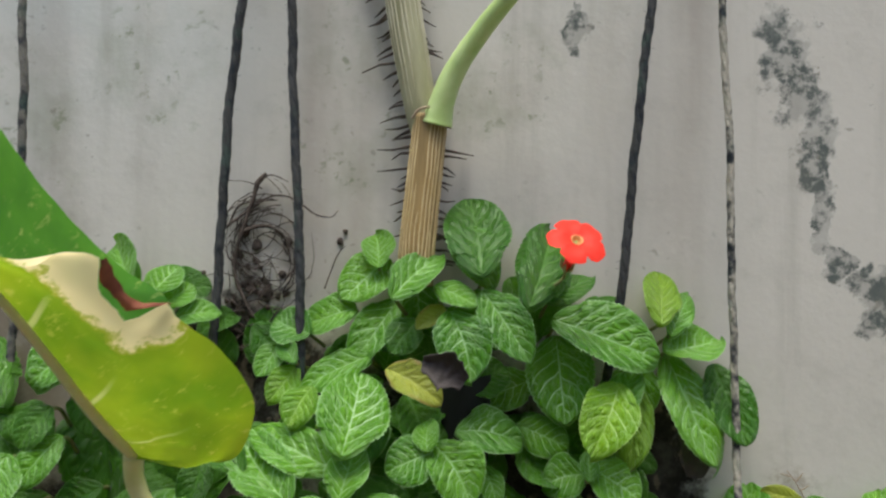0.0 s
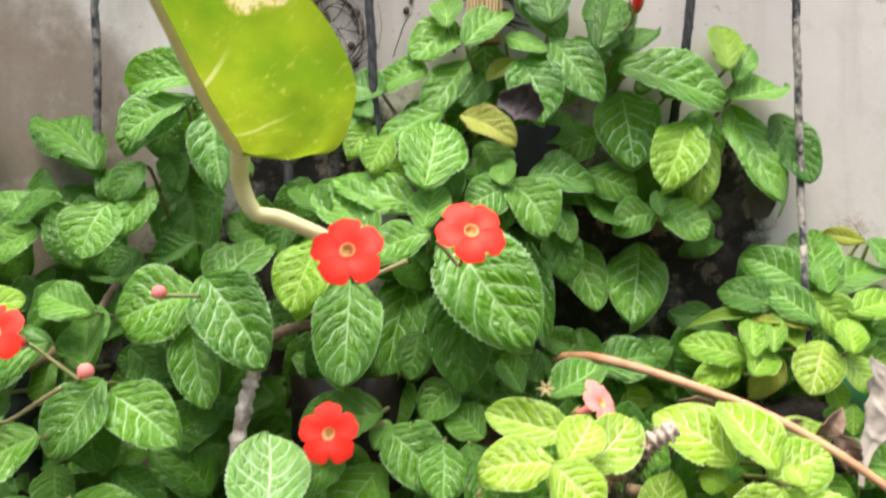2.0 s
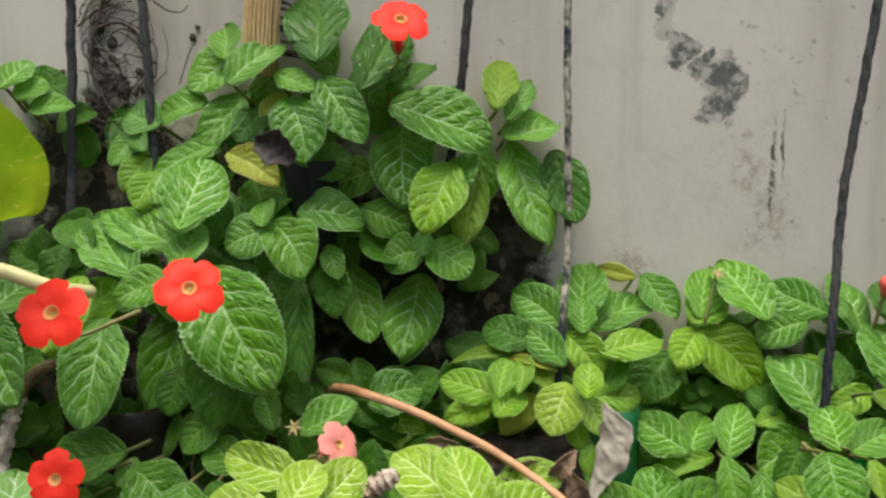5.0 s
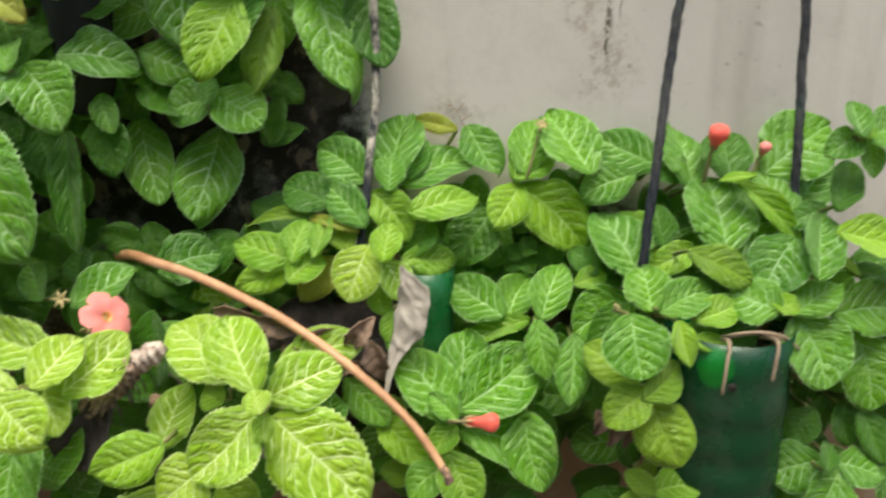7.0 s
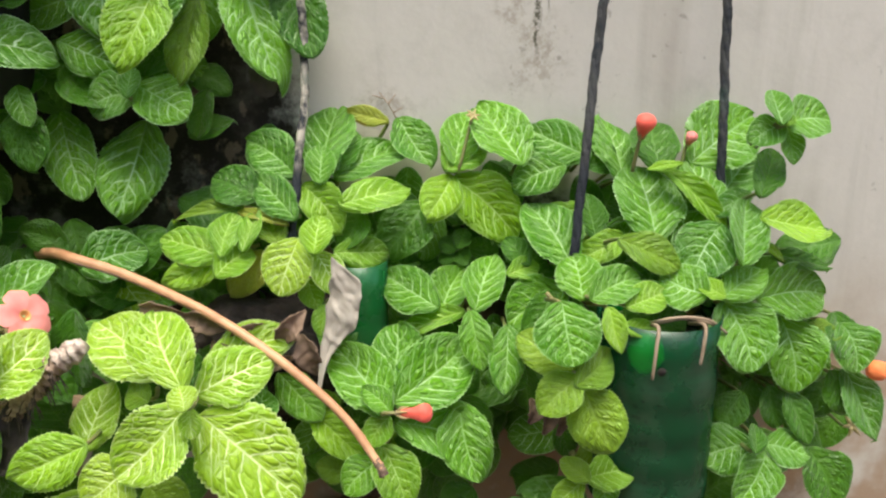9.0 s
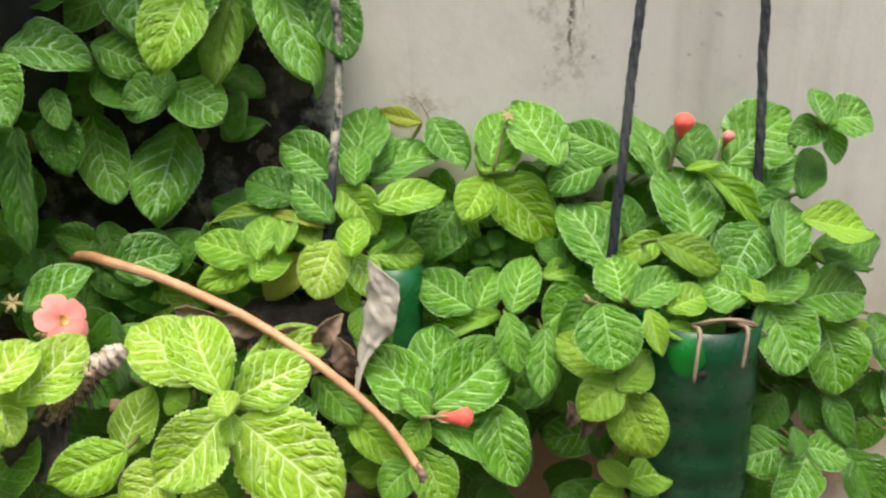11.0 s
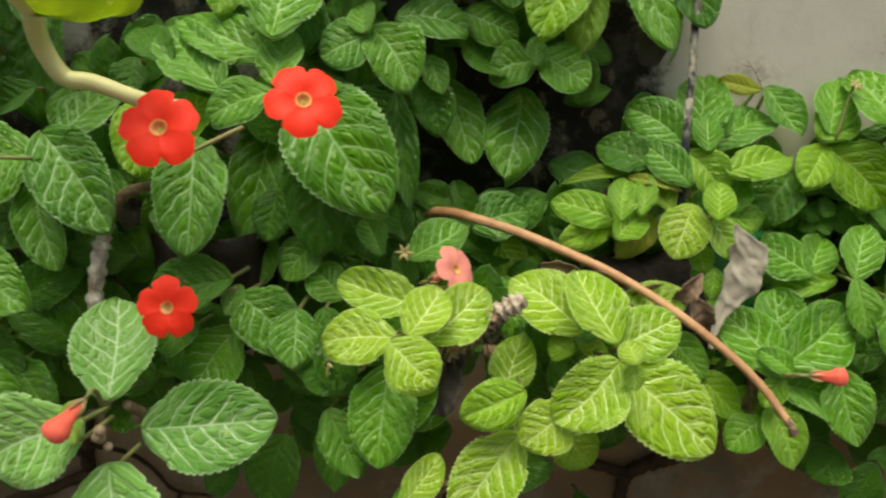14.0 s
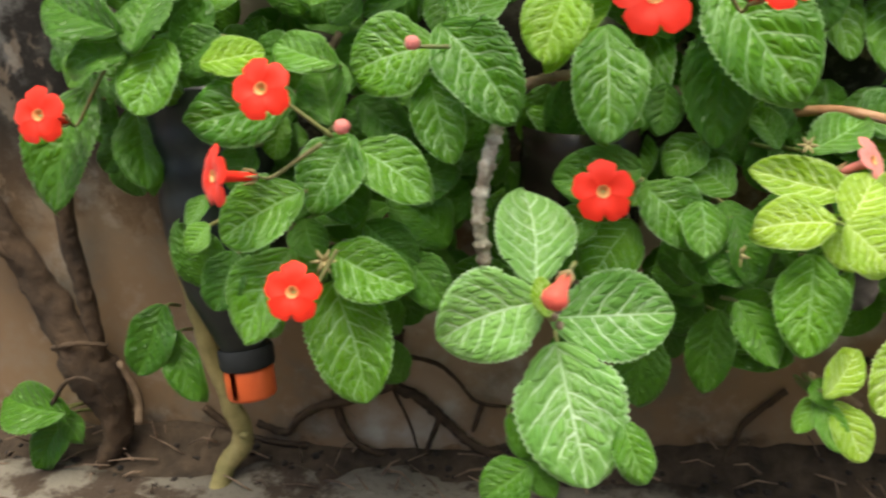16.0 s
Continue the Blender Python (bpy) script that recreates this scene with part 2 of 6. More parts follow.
def plastic_bottle(name, tint, alpha, rough=0.18, crinkle=0.25, patch=None):
    """Thin grimy bottle plastic: tinted see-through mixed with a glossy dirty film. patch: painted spot of light coming
    through.
    """
    g = Graph(name, rough, 0.5)
    v = g.coords("Object")
    grime = g.step(g.math("MULTIPLY_ADD", g.noise(v, 45.0, 5.0), 0.7, g.math("MULTIPLY", g.noise(v, 12.0, 3.0), 0.35)), 0.45, 0.75)
    col = g.mix(grime, tint, (tint[0] * 0.4 + 0.03, tint[1] * 0.4 + 0.03, tint[2] * 0.4 + 0.025))
    if patch:
        x, _, z = g.split(v)
        (px, pz, rx, rz), bright = patch
        off = g.math("ADD", g.math("MULTIPLY", g.math("SUBTRACT", g.noise(v, 90.0, 3.0), 0.5), 0.7), g.math("SQRT", g.math("ADD", g.math("POWER", g.math("DIVIDE", g.math("SUBTRACT", x, px), rx), 2.0), g.math("POWER", g.math("DIVIDE", g.math("SUBTRACT", z, pz), rz), 2.0))))
        # A brighter oval puts the light showing through the bottle into its colour.
        col = g.mix(g.step(off, 1.05, 0.6), col, bright)
        pits = g.math("MULTIPLY", g.step(g.noise(v, 190.0, 4.0, 0.7), 0.56, 0.66), g.step(z, pz, pz - 0.03))
        col = g.mix(g.math("MULTIPLY", pits, 0.75), col, (0.006, 0.02, 0.01))
        # Paler bands paint reflections on the plastic.
        band = g.step(g.noise(g.coords("Object", (1, 1, 7.0)), 14.0, 3.0), 0.5, 0.7)
        col = g.mix(g.math("MULTIPLY", band, 0.5), col, (tint[0] * 2.5 + 0.006, tint[1] * 1.7, tint[2] * 2.2))
    g.set("Base Color", col)
    g.set("Roughness", g.math("MULTIPLY_ADD", grime, 0.3, rough))
    clear = g.nt.nodes.new("ShaderNodeBsdfTransparent")
    clear.inputs[0].default_value = (tint[0] * 2 + 0.1, tint[1] * 1.6 + 0.1, tint[2] * 2 + 0.1, 1)
    mixer = g.nt.nodes.new("ShaderNodeMixShader")
    g.plug(mixer.inputs[0], g.math("MULTIPLY_ADD", grime, 0.2, alpha, clamp=True))
    g.nt.links.new(clear.outputs[0], mixer.inputs[1])
    g.nt.links.new(g.bsdf.outputs[0], mixer.inputs[2])
    g.nt.links.new(mixer.outputs[0], g.out.inputs["Surface"])
    g.bump(g.noise(v, 30.0 + 60 * crinkle, 3.0), crinkle, 0.001 + 0.003 * max(0, crinkle - 0.3))
    return g.mat


ROPE = rope_material("black_rope", 0.08)
WORN_ROPE = rope_material("weathered_rope", 0.9)
HALF_ROPE = rope_material("half_worn_rope", 0.4)
PETAL = petal_material("petal_scarlet", (0.8, 0.02, 0.007), (0.92, 0.036, 0.013))
PETAL_FADED = petal_material("petal_faded", (0.72, 0.2, 0.18), (0.85, 0.32, 0.28))
THROAT = petal_material("petal_throat", (0.78, 0.2, 0.06), (0.85, 0.62, 0.25))
ORANGE = petal_material("petal_orange", (0.75, 0.16, 0.04), (0.85, 0.28, 0.1))
MIDRIB = petal_material("pale_midrib", (0.58, 0.56, 0.2), (0.74, 0.7, 0.36))
PETAL_BUD = petal_material("bud_coral", (0.75, 0.09, 0.06), (0.86, 0.18, 0.13))
CALYX = petal_material("calyx", (0.3, 0.2, 0.09), (0.45, 0.36, 0.16))
GREEN_PET = plastic_bottle("green_bottle_plastic", (0.005, 0.066, 0.022), 0.6, 0.2, 0.35, ((0.4215, 0.256, 0.0085, 0.014), (0.008, 0.2, 0.022)))
BRIGHT_PET = plastic_bottle("bright_green_bottle_plastic", (0.008, 0.12, 0.028), 0.7, 0.25)
CLEAR_PET = plastic_bottle("clear_bottle_plastic", (0.07, 0.055, 0.043), 0.22, 0.04, 1.0)
DARK_PET = plastic_bottle("smoky_bottle_plastic", (0.008, 0.012, 0.013), 0.9, 0.38)


def wall_material():
    g = Graph("stained_plaster", 0.9, 0.25)
    v = g.coords("Object")
    x, y, z = g.split(v)
    base = g.mix(g.noise(v, 3.0, 4.0), (0.42, 0.39, 0.345), (0.53, 0.5, 0.45))
    cool = g.math("MULTIPLY", g.step(z, 0.48, 0.7), g.step(g.math("MULTIPLY_ADD", g.noise(v, 5.0, 4.0), 0.4, g.math("MULTIPLY", x, -0.5)), 0.1, 0.35))
    base = g.mix(g.math("MULTIPLY", cool, 0.8), base, (0.45, 0.48, 0.47))
    # Brown run-off streaks, which also paint in the ropes' soft shadow bands.
    streak = g.noise(g.coords("Object", (9.0, 1.0, 0.7)), 1.6, 4.0, 0.6)
    base = g.mix(g.math("MULTIPLY", g.step(streak, 0.46, 0.72), 0.5), base, (0.25, 0.21, 0.17))
    fine = g.noise(g.coords("Object", (30.0, 1.0, 2.0)), 1.3, 4.0, 0.6)
    base = g.mix(g.math("MULTIPLY", g.step(fine, 0.52, 0.74), 0.35), base, (0.25, 0.23, 0.19))

    warp = g.split(g.noise(v, 28.0, 5.0, 0.65, True))
    wx = g.math("MULTIPLY_ADD", g.math("SUBTRACT", warp[0], 0.5), 0.06, x)
    wz = g.math("MULTIPLY_ADD", g.math("SUBTRACT", warp[1], 0.5), 0.06, z)

    def spots(where):
        out = None
        for cx, cz, rx, rz in where:
            ax = g.math("DIVIDE", g.math("SUBTRACT", wx, cx), rx)
            az = g.math("DIVIDE", g.math("SUBTRACT", wz, cz), rz)
            q = g.math("ADD", g.math("MULTIPLY", ax, ax), g.math("MULTIPLY", az, az))
            m = g.math("SUBTRACT", 1.0, g.math("SQRT", q), clamp=True)
            out = m if out is None else g.math("MAXIMUM", out, m)
        return out

    def ragged(mask, scale, lo, hi):
        edge = g.step(g.math("MULTIPLY_ADD", g.noise(v, scale, 6.0, 0.7), 0.9, g.math("MULTIPLY", mask, 0.75)), lo, hi)
        return g.math("MULTIPLY", edge, g.step(mask, 0.0, 0.16))

    moss_and_shade = g.step(spots(MOSS_AND_SHADE), 0.0, 0.5)
    dots = g.math("MULTIPLY", g.step(g.noise(v, 120.0, 4.0, 0.65), 0.55, 0.68), g.step(g.noise(v, 34.0, 3.0), 0.4, 0.6))
    base = g.mix(g.math("MULTIPLY", moss_and_shade, g.math("MULTIPLY_ADD", dots, 0.6, g.math("MULTIPLY", g.step(g.noise(v, 22.0, 4.0), 0.42, 0.66), 0.3))), base, (0.15, 0.18, 0.1))
    # Brown coat: grime, and the shade painted over the left end.
    base = g.mix(g.math("MULTIPLY", ragged(spots(GRIME_AND_SHADE), 14.0, 0.22, 0.7), 0.88), base, (0.13, 0.1, 0.068))
    base = g.mix(g.math("MULTIPLY", ragged(spots(MOULD), 70.0, 0.56, 0.78), g.math("MULTIPLY_ADD", g.step(g.noise(v, 75.0, 5.0, 0.7), 0.42, 0.58), 0.6, 0.3)), base, (0.04, 0.055, 0.052))
    base = g.mix(g.math("MULTIPLY", g.math("MULTIPLY", g.step(spots(DRIP), 0.0, 0.7), g.step(g.noise(v, 150.0, 5.0, 0.7), 0.42, 0.66)), 0.55), base, (0.2, 0.16, 0.11))
    crack_x = g.math("MULTIPLY_ADD", g.math("SUBTRACT", g.noise(v, 60.0, 4.0, 0.65), 0.5), 0.014, x)
    for cx, lo, wide in CRACK:
        off = g.math("ABSOLUTE", g.math("SUBTRACT", crack_x, cx))
        line = g.math("MULTIPLY", g.step(off, wide, wide * 0.3), g.math("MULTIPLY", g.step(z, lo, lo + 0.012), g.step(z, 0.47, 0.44)))
        base = g.mix(g.math("MULTIPLY", line, g.step(g.noise(v, 120.0, 4.0, 0.7), 0.34, 0.56)), base, (0.085, 0.08, 0.055))
    # Near-black peeling patches: stained wall, and painted shade in the gaps behind leaves.
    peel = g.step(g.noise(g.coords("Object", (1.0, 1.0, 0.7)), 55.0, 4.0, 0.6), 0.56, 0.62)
    damp_shade = g.mix(g.math("MULTIPLY", peel, 0.7), (0.018, 0.014, 0.011), (0.16, 0.12, 0.085))
    base = g.mix(ragged(spots(DAMP_AND_SHADE), 36.0, 0.45, 0.72), base, damp_shade)
    foot = g.math("MULTIPLY", g.step(z, 0.3, 0.14), g.step(g.noise(v, 9.0, 4.0), 0.15, 0.4))
    base = g.mix(g.math("MULTIPLY", g.math("MULTIPLY", foot, g.step(g.noise(v, 17.0, 4.0), 0.72, 0.45)), 0.8), base, (0.26, 0.158, 0.084))
    grit = g.step(g.noise(v, 140.0, 3.0), 0.66, 0.74)
    base = g.mix(g.math("MULTIPLY", grit, g.math("MULTIPLY", g.step(g.noise(v, 9.0, 2.0), 0.45, 0.62), 0.5)), base, (0.14, 0.13, 0.1))
    cloud = g.noise(v, 26.0, 6.0, 0.7)
    base = g.mix(g.math("MULTIPLY", g.step(cloud, 0.5, 0.72), 0.22), base, (0.26, 0.24, 0.2))
    base = g.mix(g.math("MULTIPLY", g.step(cloud, 0.48, 0.3), 0.2), base, (0.58, 0.55, 0.5))
    g.set("Base Color", base)
    rel = g.math("ADD", g.math("MULTIPLY", g.noise(v, 16.0, 5.0), 1.0), g.math("MULTIPLY", g.noise(v, 220.0, 3.0), 0.3))
    g.bump(rel, 0.3, 0.0018)
    return g.mat


def floor_material():
    g = Graph("dirty_cement", 0.95, 0.2)
    v = g.coords("Object")
    base = g.mix(g.noise(v, 14.0, 5.0), (0.09, 0.075, 0.058), (0.21, 0.185, 0.15))
    base = g.mix(g.step(g.noise(v, 28.0, 6.0, 0.7), 0.46, 0.6), base, (0.05, 0.035, 0.025))
    x, y, _ = g.split(v)
    bare = g.step(g.math("ABSOLUTE", g.math("ADD", x, 0.165)), 0.12, 0.06)
    y = g.math("MULTIPLY_ADD", bare, -0.022, y)
    litter = g.step(g.math("MULTIPLY_ADD", g.noise(v, 22.0, 5.0, 0.7), 0.07, y), 0.525, 0.545)
    base = g.mix(g.math("MULTIPLY", litter, 0.9), base, (0.022, 0.015, 0.01))
    g.set("Base Color", base)
    g.bump(g.noise(v, 70.0, 6.0), 0.8, 0.006)
    return g.mat

# ---- building tools ----
def mesh_object(name, bm, material, smooth=True):
    me = bpy.data.meshes.new(name)
    bm.to_mesh(me)
    bm.free()
    if smooth:
        for f in me.polygons:
            f.use_smooth = True
    me.materials.append(material)
    return new(name, me)


def part(name, bm, material, parent, label=""):
    """Links a bmesh as one mesh object under a thing or a part."""
    ob = mesh_object(name, bm, material)
    ob.parent = parent
    if label:
        ob["label"] = label
    return ob


def thing(name, at, label, category, group="", kind=""):
    """An empty at a thing's base, which parents its parts. Parts are built in world coordinates."""
    ob = new(name)
    ob.empty_display_size = 0.02
    ob.location = at
    return tagged(ob, label, category, group, kind)


def adopt(ob, parent):
    """Parents ob, which is built in world coordinates, to a thing away from the origin."""
    ob.parent = parent
    ob.matrix_parent_inverse = Matrix.Translation(-parent.location)
    return ob


def smooth_path(points, n):
    """A Catmull-Rom line through the points, n steps a span."""
    p = [Vector(q) for q in points]
    p = [p[0] * 2 - p[1]] + p + [p[-1] * 2 - p[-2]]
    out = []
    for i in range(1, len(p) - 2):
        a, b, c, d = p[i - 1:i + 3]
        for k in range(n):
            t = k / n
            out.append(0.5 * (2 * b + (c - a) * t + (2 * a - 5 * b + 4 * c - d) * t * t + (3 * b - a - 3 * c + d) * t ** 3))
    out.append(p[-2])
    return out


def tube(bm, line, radii, sides=8, ripple=0.0, seed=0):
    """A tube along a line; radii: one for each end, or one a point. ripple: uneven skin."""
    rnd = random.Random(seed)
    n = len(line)
    rings = []
    ref = Vector((0.31, 0.52, 0.8))
    for i, c in enumerate(line):
        d = (line[min(i + 1, n - 1)] - line[max(i - 1, 0)]).normalized()
        s = d.cross(ref).normalized()
        w = s.cross(d)
        r = radii[0] + (radii[1] - radii[0]) * i / (n - 1) if len(radii) == 2 else radii[i]
        ring = []
        for k in range(sides):
            a = 2 * math.pi * k / sides
            rr = r * (1 + ripple * rnd.uniform(-1, 1))
            ring.append(bm.verts.new(c + (s * math.cos(a) + w * math.sin(a)) * rr))
        rings.append(ring)
    for a, b in zip(rings, rings[1:]):
        for k in range(sides):
            bm.faces.new((a[k], a[(k + 1) % sides], b[(k + 1) % sides], b[k]))
    bm.faces.new(rings[0][::-1])
    bm.faces.new(rings[-1])
    return bm


def lathe(bm, profile, sides=32, wobble=0.0, seed=0):
    """Turns a profile of (radius, height) about z. Open at both ends."""
    rnd = random.Random(seed)
    ph = rnd.uniform(0, 6)
    rings = []
    for r, z in profile:
        rings.append([bm.verts.new((r * (1 + wobble * math.sin(3 * a + ph + z * 40)) * math.cos(a), r * (1 + wobble * math.sin(2 * a + ph)) * math.sin(a), z))
                      for a in (2 * math.pi * k / sides for k in range(sides))])
    for a, b in zip(rings, rings[1:]):
        for k in range(sides):
            bm.faces.new((a[k], a[(k + 1) % sides], b[(k + 1) % sides], b[k]))
    return bm


def disc(bm, r, z, sides=24, bump=0.0, seed=0):
    rnd = random.Random(seed)
    c = bm.verts.new((0, 0, z + bump))
    prev = None
    for k in range(1, 6):
        ring = [bm.verts.new((r * k / 5 * math.cos(2 * math.pi * j / sides), r * k / 5 * math.sin(2 * math.pi * j / sides), z + (rnd.uniform(-bump, bump) if k < 5 else 0))) for j in range(sides)]
        for j in range(sides):
            if prev:
                bm.faces.new((prev[j], ring[j], ring[(j + 1) % sides], prev[(j + 1) % sides]))
            else:
                bm.faces.new((c, ring[j], ring[(j + 1) % sides]))
        prev = ring
    return bm


# ---- wall and floor ----
WALL_Y = 0.531
# First spot paints shade at the left as a dull tint; the rest are moss.
MOSS_AND_SHADE = [(-0.26, 0.42, 0.14, 0.16), (-0.11, 0.63, 0.05, 0.06), (0.01, 0.6, 0.05, 0.08), (0.105, 0.607, 0.05, 0.03), (0.129, 0.632, 0.02, 0.02), (-0.2, 0.55, 0.06, 0.12)]
# Dirt, with the shade at the wall's left end painted into the same brown.
GRIME_AND_SHADE = [(-0.33, 0.47, 0.12, 0.16), (-0.29, 0.4, 0.16, 0.17), (-0.43, 0.3, 0.15, 0.16), (-0.44, 0.14, 0.3, 0.34), (0.1, 0.06, 0.22, 0.08), (0.32, 0.16, 0.14, 0.12), (0.5, 0.15, 0.12, 0.09)]
MOULD = [(0.29, 0.64, 0.024, 0.038), (0.3, 0.61, 0.0224, 0.03325), (0.307, 0.585, 0.0176, 0.0285), (0.308, 0.558, 0.016, 0.03325), (0.311, 0.53, 0.0096, 0.03325), (0.318, 0.506, 0.0104, 0.0171), (0.334, 0.492, 0.0128, 0.0152), (0.35, 0.478, 0.0176, 0.0323), (0.159, 0.647, 0.0112, 0.0209), (0.162, 0.66, 0.0048, 0.0114)]
DRIP = [(0.383, 0.4, 0.026, 0.04), (0.366, 0.43, 0.022, 0.03), (0.378, 0.385, 0.018, 0.02), (0.3, 0.365, 0.03, 0.02)]
CRACK = [(0.383, 0.392, 0.0019), (0.389, 0.418, 0.0013)]
# Stained wall and dirt at the foot, plus foliage shade put into the colour.
DAMP_AND_SHADE = [(0.2, 0.355, 0.055, 0.095), (0.1, 0.32, 0.13, 0.15), (-0.1, 0.29, 0.12, 0.12), (-0.48, 0.025, 0.22, 0.05), (0.1, 0.02, 0.16, 0.035), (-0.15, 0.01, 0.2, 0.02), (-0.42, 0.33, 0.11, 0.15), (-0.27, 0.27, 0.12, 0.1), (0.38, 0.24, 0.1, 0.08), (-0.05, 0.42, 0.07, 0.07)]


def slab(name, lo, hi, cuts, material, label, rough=0.0):
    """A solid block whose faces are cut for gentle unevenness."""
    bm = bmesh.new()
    bmesh.ops.create_cube(bm, size=1.0)
    for v in bm.verts:
        v.co = Vector([lo[i] + (v.co[i] + 0.5) * (hi[i] - lo[i]) for i in range(3)])
    ob = mesh_object(name, bm, material, False)
    return tagged(ob, label, name.split("_")[0], "", "structure")


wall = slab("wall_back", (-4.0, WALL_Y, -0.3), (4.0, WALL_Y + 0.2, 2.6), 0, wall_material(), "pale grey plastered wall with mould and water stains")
FLOOR_Z = 0.02
bm = bmesh.new()
xs = [-60, -8, -2] + [-0.9 + 0.05 * i for i in range(37)] + [2, 8, 60]
ys = [-60, -8, -2, -0.5] + [0.0 + 0.03 * i for i in range(18)] + [WALL_Y + 0.004, WALL_Y + 0.1]
grid = [[bm.verts.new((x, y, FLOOR_Z + (0.006 * noise.noise((x * 14, y * 14, 0.3)) + 0.003 * noise.noise((x * 40, y * 40, 2.0)) if abs(x) < 1 and y > 0 else 0.0))) for x in xs] for y in ys]
for r0, r1 in zip(grid, grid[1:]):
    for k in range(len(xs) - 1):
        bm.faces.new((r0[k], r0[k + 1], r1[k + 1], r1[k]))
ground = tagged(mesh_object("ground", bm, floor_material()), "rough dirty cement ground at the foot of the wall", "ground", "", "structure")


# Added unseen wall: cuts off the low sky and bounces light onto the plants.
across = slab("wall_across", (-4.0, -1.9, -0.3), (4.0, -1.7, 1.5), 0, plain_material("grey_plaster", (0.4, 0.38, 0.34), (0.5, 0.47, 0.43), 0.9, 8.0, 0.4, 0.004), "plain grey wall added out of view to block and bounce light")


# ---- leaves ----
def leaf_outline(v, wide_at, blunt):
    """Half width of a leaf at v of its length; wide_at: where it is widest; blunt: how round its tip is."""
    if v < wide_at:
        return 0.5 * math.sin(math.pi / 2 * v / wide_at) ** 0.52
    return 0.5 * max(0.0, 1 - ((v - wide_at) / (1 - wide_at)) ** 2.15) ** blunt


def leaf_mesh(name, seed, nv=84, nu=20):
    """A scalloped, quilted, cupped leaf, 1 long and 1 wide, from its base along y."""
    rnd = random.Random(seed)
    fold, cup, droop, twist = rnd.uniform(0.02, 0.2), rnd.uniform(-0.06, 0.3), rnd.uniform(0.02, 0.3), rnd.uniform(-0.12, 0.12)
    wave, ph, roll = rnd.uniform(0.015, 0.05), rnd.uniform(0, 6), rnd.uniform(0.02, 0.09)
    skew, blunt, wide_at = rnd.uniform(-0.09, 0.09), rnd.uniform(0.5, 0.74), rnd.uniform(0.38, 0.5)
    teeth, lobed = rnd.randrange(18, 24), rnd.uniform(0.0, 0.03)
    bm = bmesh.new()
    uvl = bm.loops.layers.uv.new("UVMap")
    rows, coords = [], {}
    for i in range(nv + 1):
        v = i / nv
        h = leaf_outline(v, wide_at, blunt)
        row = []
        for j in range(nu + 1):
            u = -1 + 2 * j / nu
            s = 1 if u > 0 else -1
            scallop = abs(math.sin((v + 0.012 * s + 0.008 * math.sin(v * 23 + ph * s)) * math.pi * teeth)) ** 0.7
            tooth = 1 + 0.075 * (scallop - 0.6) * max(0.0, abs(u) - 0.8) * 5 + lobed * math.sin(v * 8 + ph * s) * abs(u)
            x = u * h * tooth + skew * math.sin(math.pi * v)
            a = abs(u) ** 1.25
            p = (v - 0.34 * a) * 6.0 + (0.37 if u > 0 else 0) + 0.14 * math.sin(v * 11 + ph)
            q = abs((p % 1.0) - 0.5) * 2
            lump = noise.noise((u * 4.4, p * 1.4, seed * 3.7))
            pucker = (0.016 * (1 - q ** 2.2) + 0.005 * lump) * min(1, abs(u) * 5) * (1 - abs(u) ** 4 * 0.5)
            y = v + (0.03 * a if v < 0.2 else 0) - 0.08 * max(0, 1 - v / 0.14) * abs(u)
            z = pucker + fold * abs(u) * h + cup * u * u * h - droop * v * v + twist * u * v + wave * math.sin(v * 9 + ph + (2 if u > 0 else 0)) * abs(u) ** 2 - roll * abs(u) ** 6
            vert = bm.verts.new((x, y, z))
            coords[vert] = (0.5 + u * 0.5, v)
            row.append(vert)
        rows.append(row)
    for r0, r1 in zip(rows, rows[1:]):
        for k in range(nu):
            f = bm.faces.new((r0[k], r0[k + 1], r1[k + 1], r1[k]))
            f.smooth = True
            for lp in f.loops:
                lp[uvl].uv = coords[lp.vert]
    bmesh.ops.remove_doubles(bm, verts=rows[-1], dist=1e-5)
    me = bpy.data.meshes.new(name)
    bm.to_mesh(me)
    bm.free()
    return me


LEAF_SHAPES, INNER_SHAPES = {}, {}
base_shapes = [leaf_mesh("leaf", 11 + k) for k in range(14)]
inner_base = [leaf_mesh("leaf", 41 + k, 40, 10) for k in range(7)]
for key, mat in LEAVES.items():
    for store, source in ((LEAF_SHAPES, base_shapes), (INNER_SHAPES, inner_base)):
        store[key] = [me.copy() for me in source]
        for me in store[key]:
            me.materials.append(mat)
for me in base_shapes + inner_base:
    bpy.data.meshes.remove(me)
leaf_random = random.Random(5)
FACING = Vector((0.0, -0.8, 0.6)).normalized()
PLANTS = {}


def plant(name, root, label, facing=FACING):
    ob = thing("flame_violet", root, label, "plant", "hanging plants on the wall")
    PLANTS[ob] = [facing, []]
    return ob


def put_leaf(owner, kind, base, tip, width, facing, shapes=LEAF_SHAPES):
    along = tip - base
    ln = along.length
    yv = along / ln
    zv = (facing - yv * facing.dot(yv)).normalized()
    xv = yv.cross(zv)
    ob = new("leaf", leaf_random.choice(shapes[kind]))
    m = Matrix((xv * width, yv * ln, zv * ln)).transposed().to_4x4()
    m.translation = base
    ob.parent = owner
    ob.matrix_parent_inverse = Matrix.Translation(-owner.location)
    ob.matrix_basis = m
    return ob


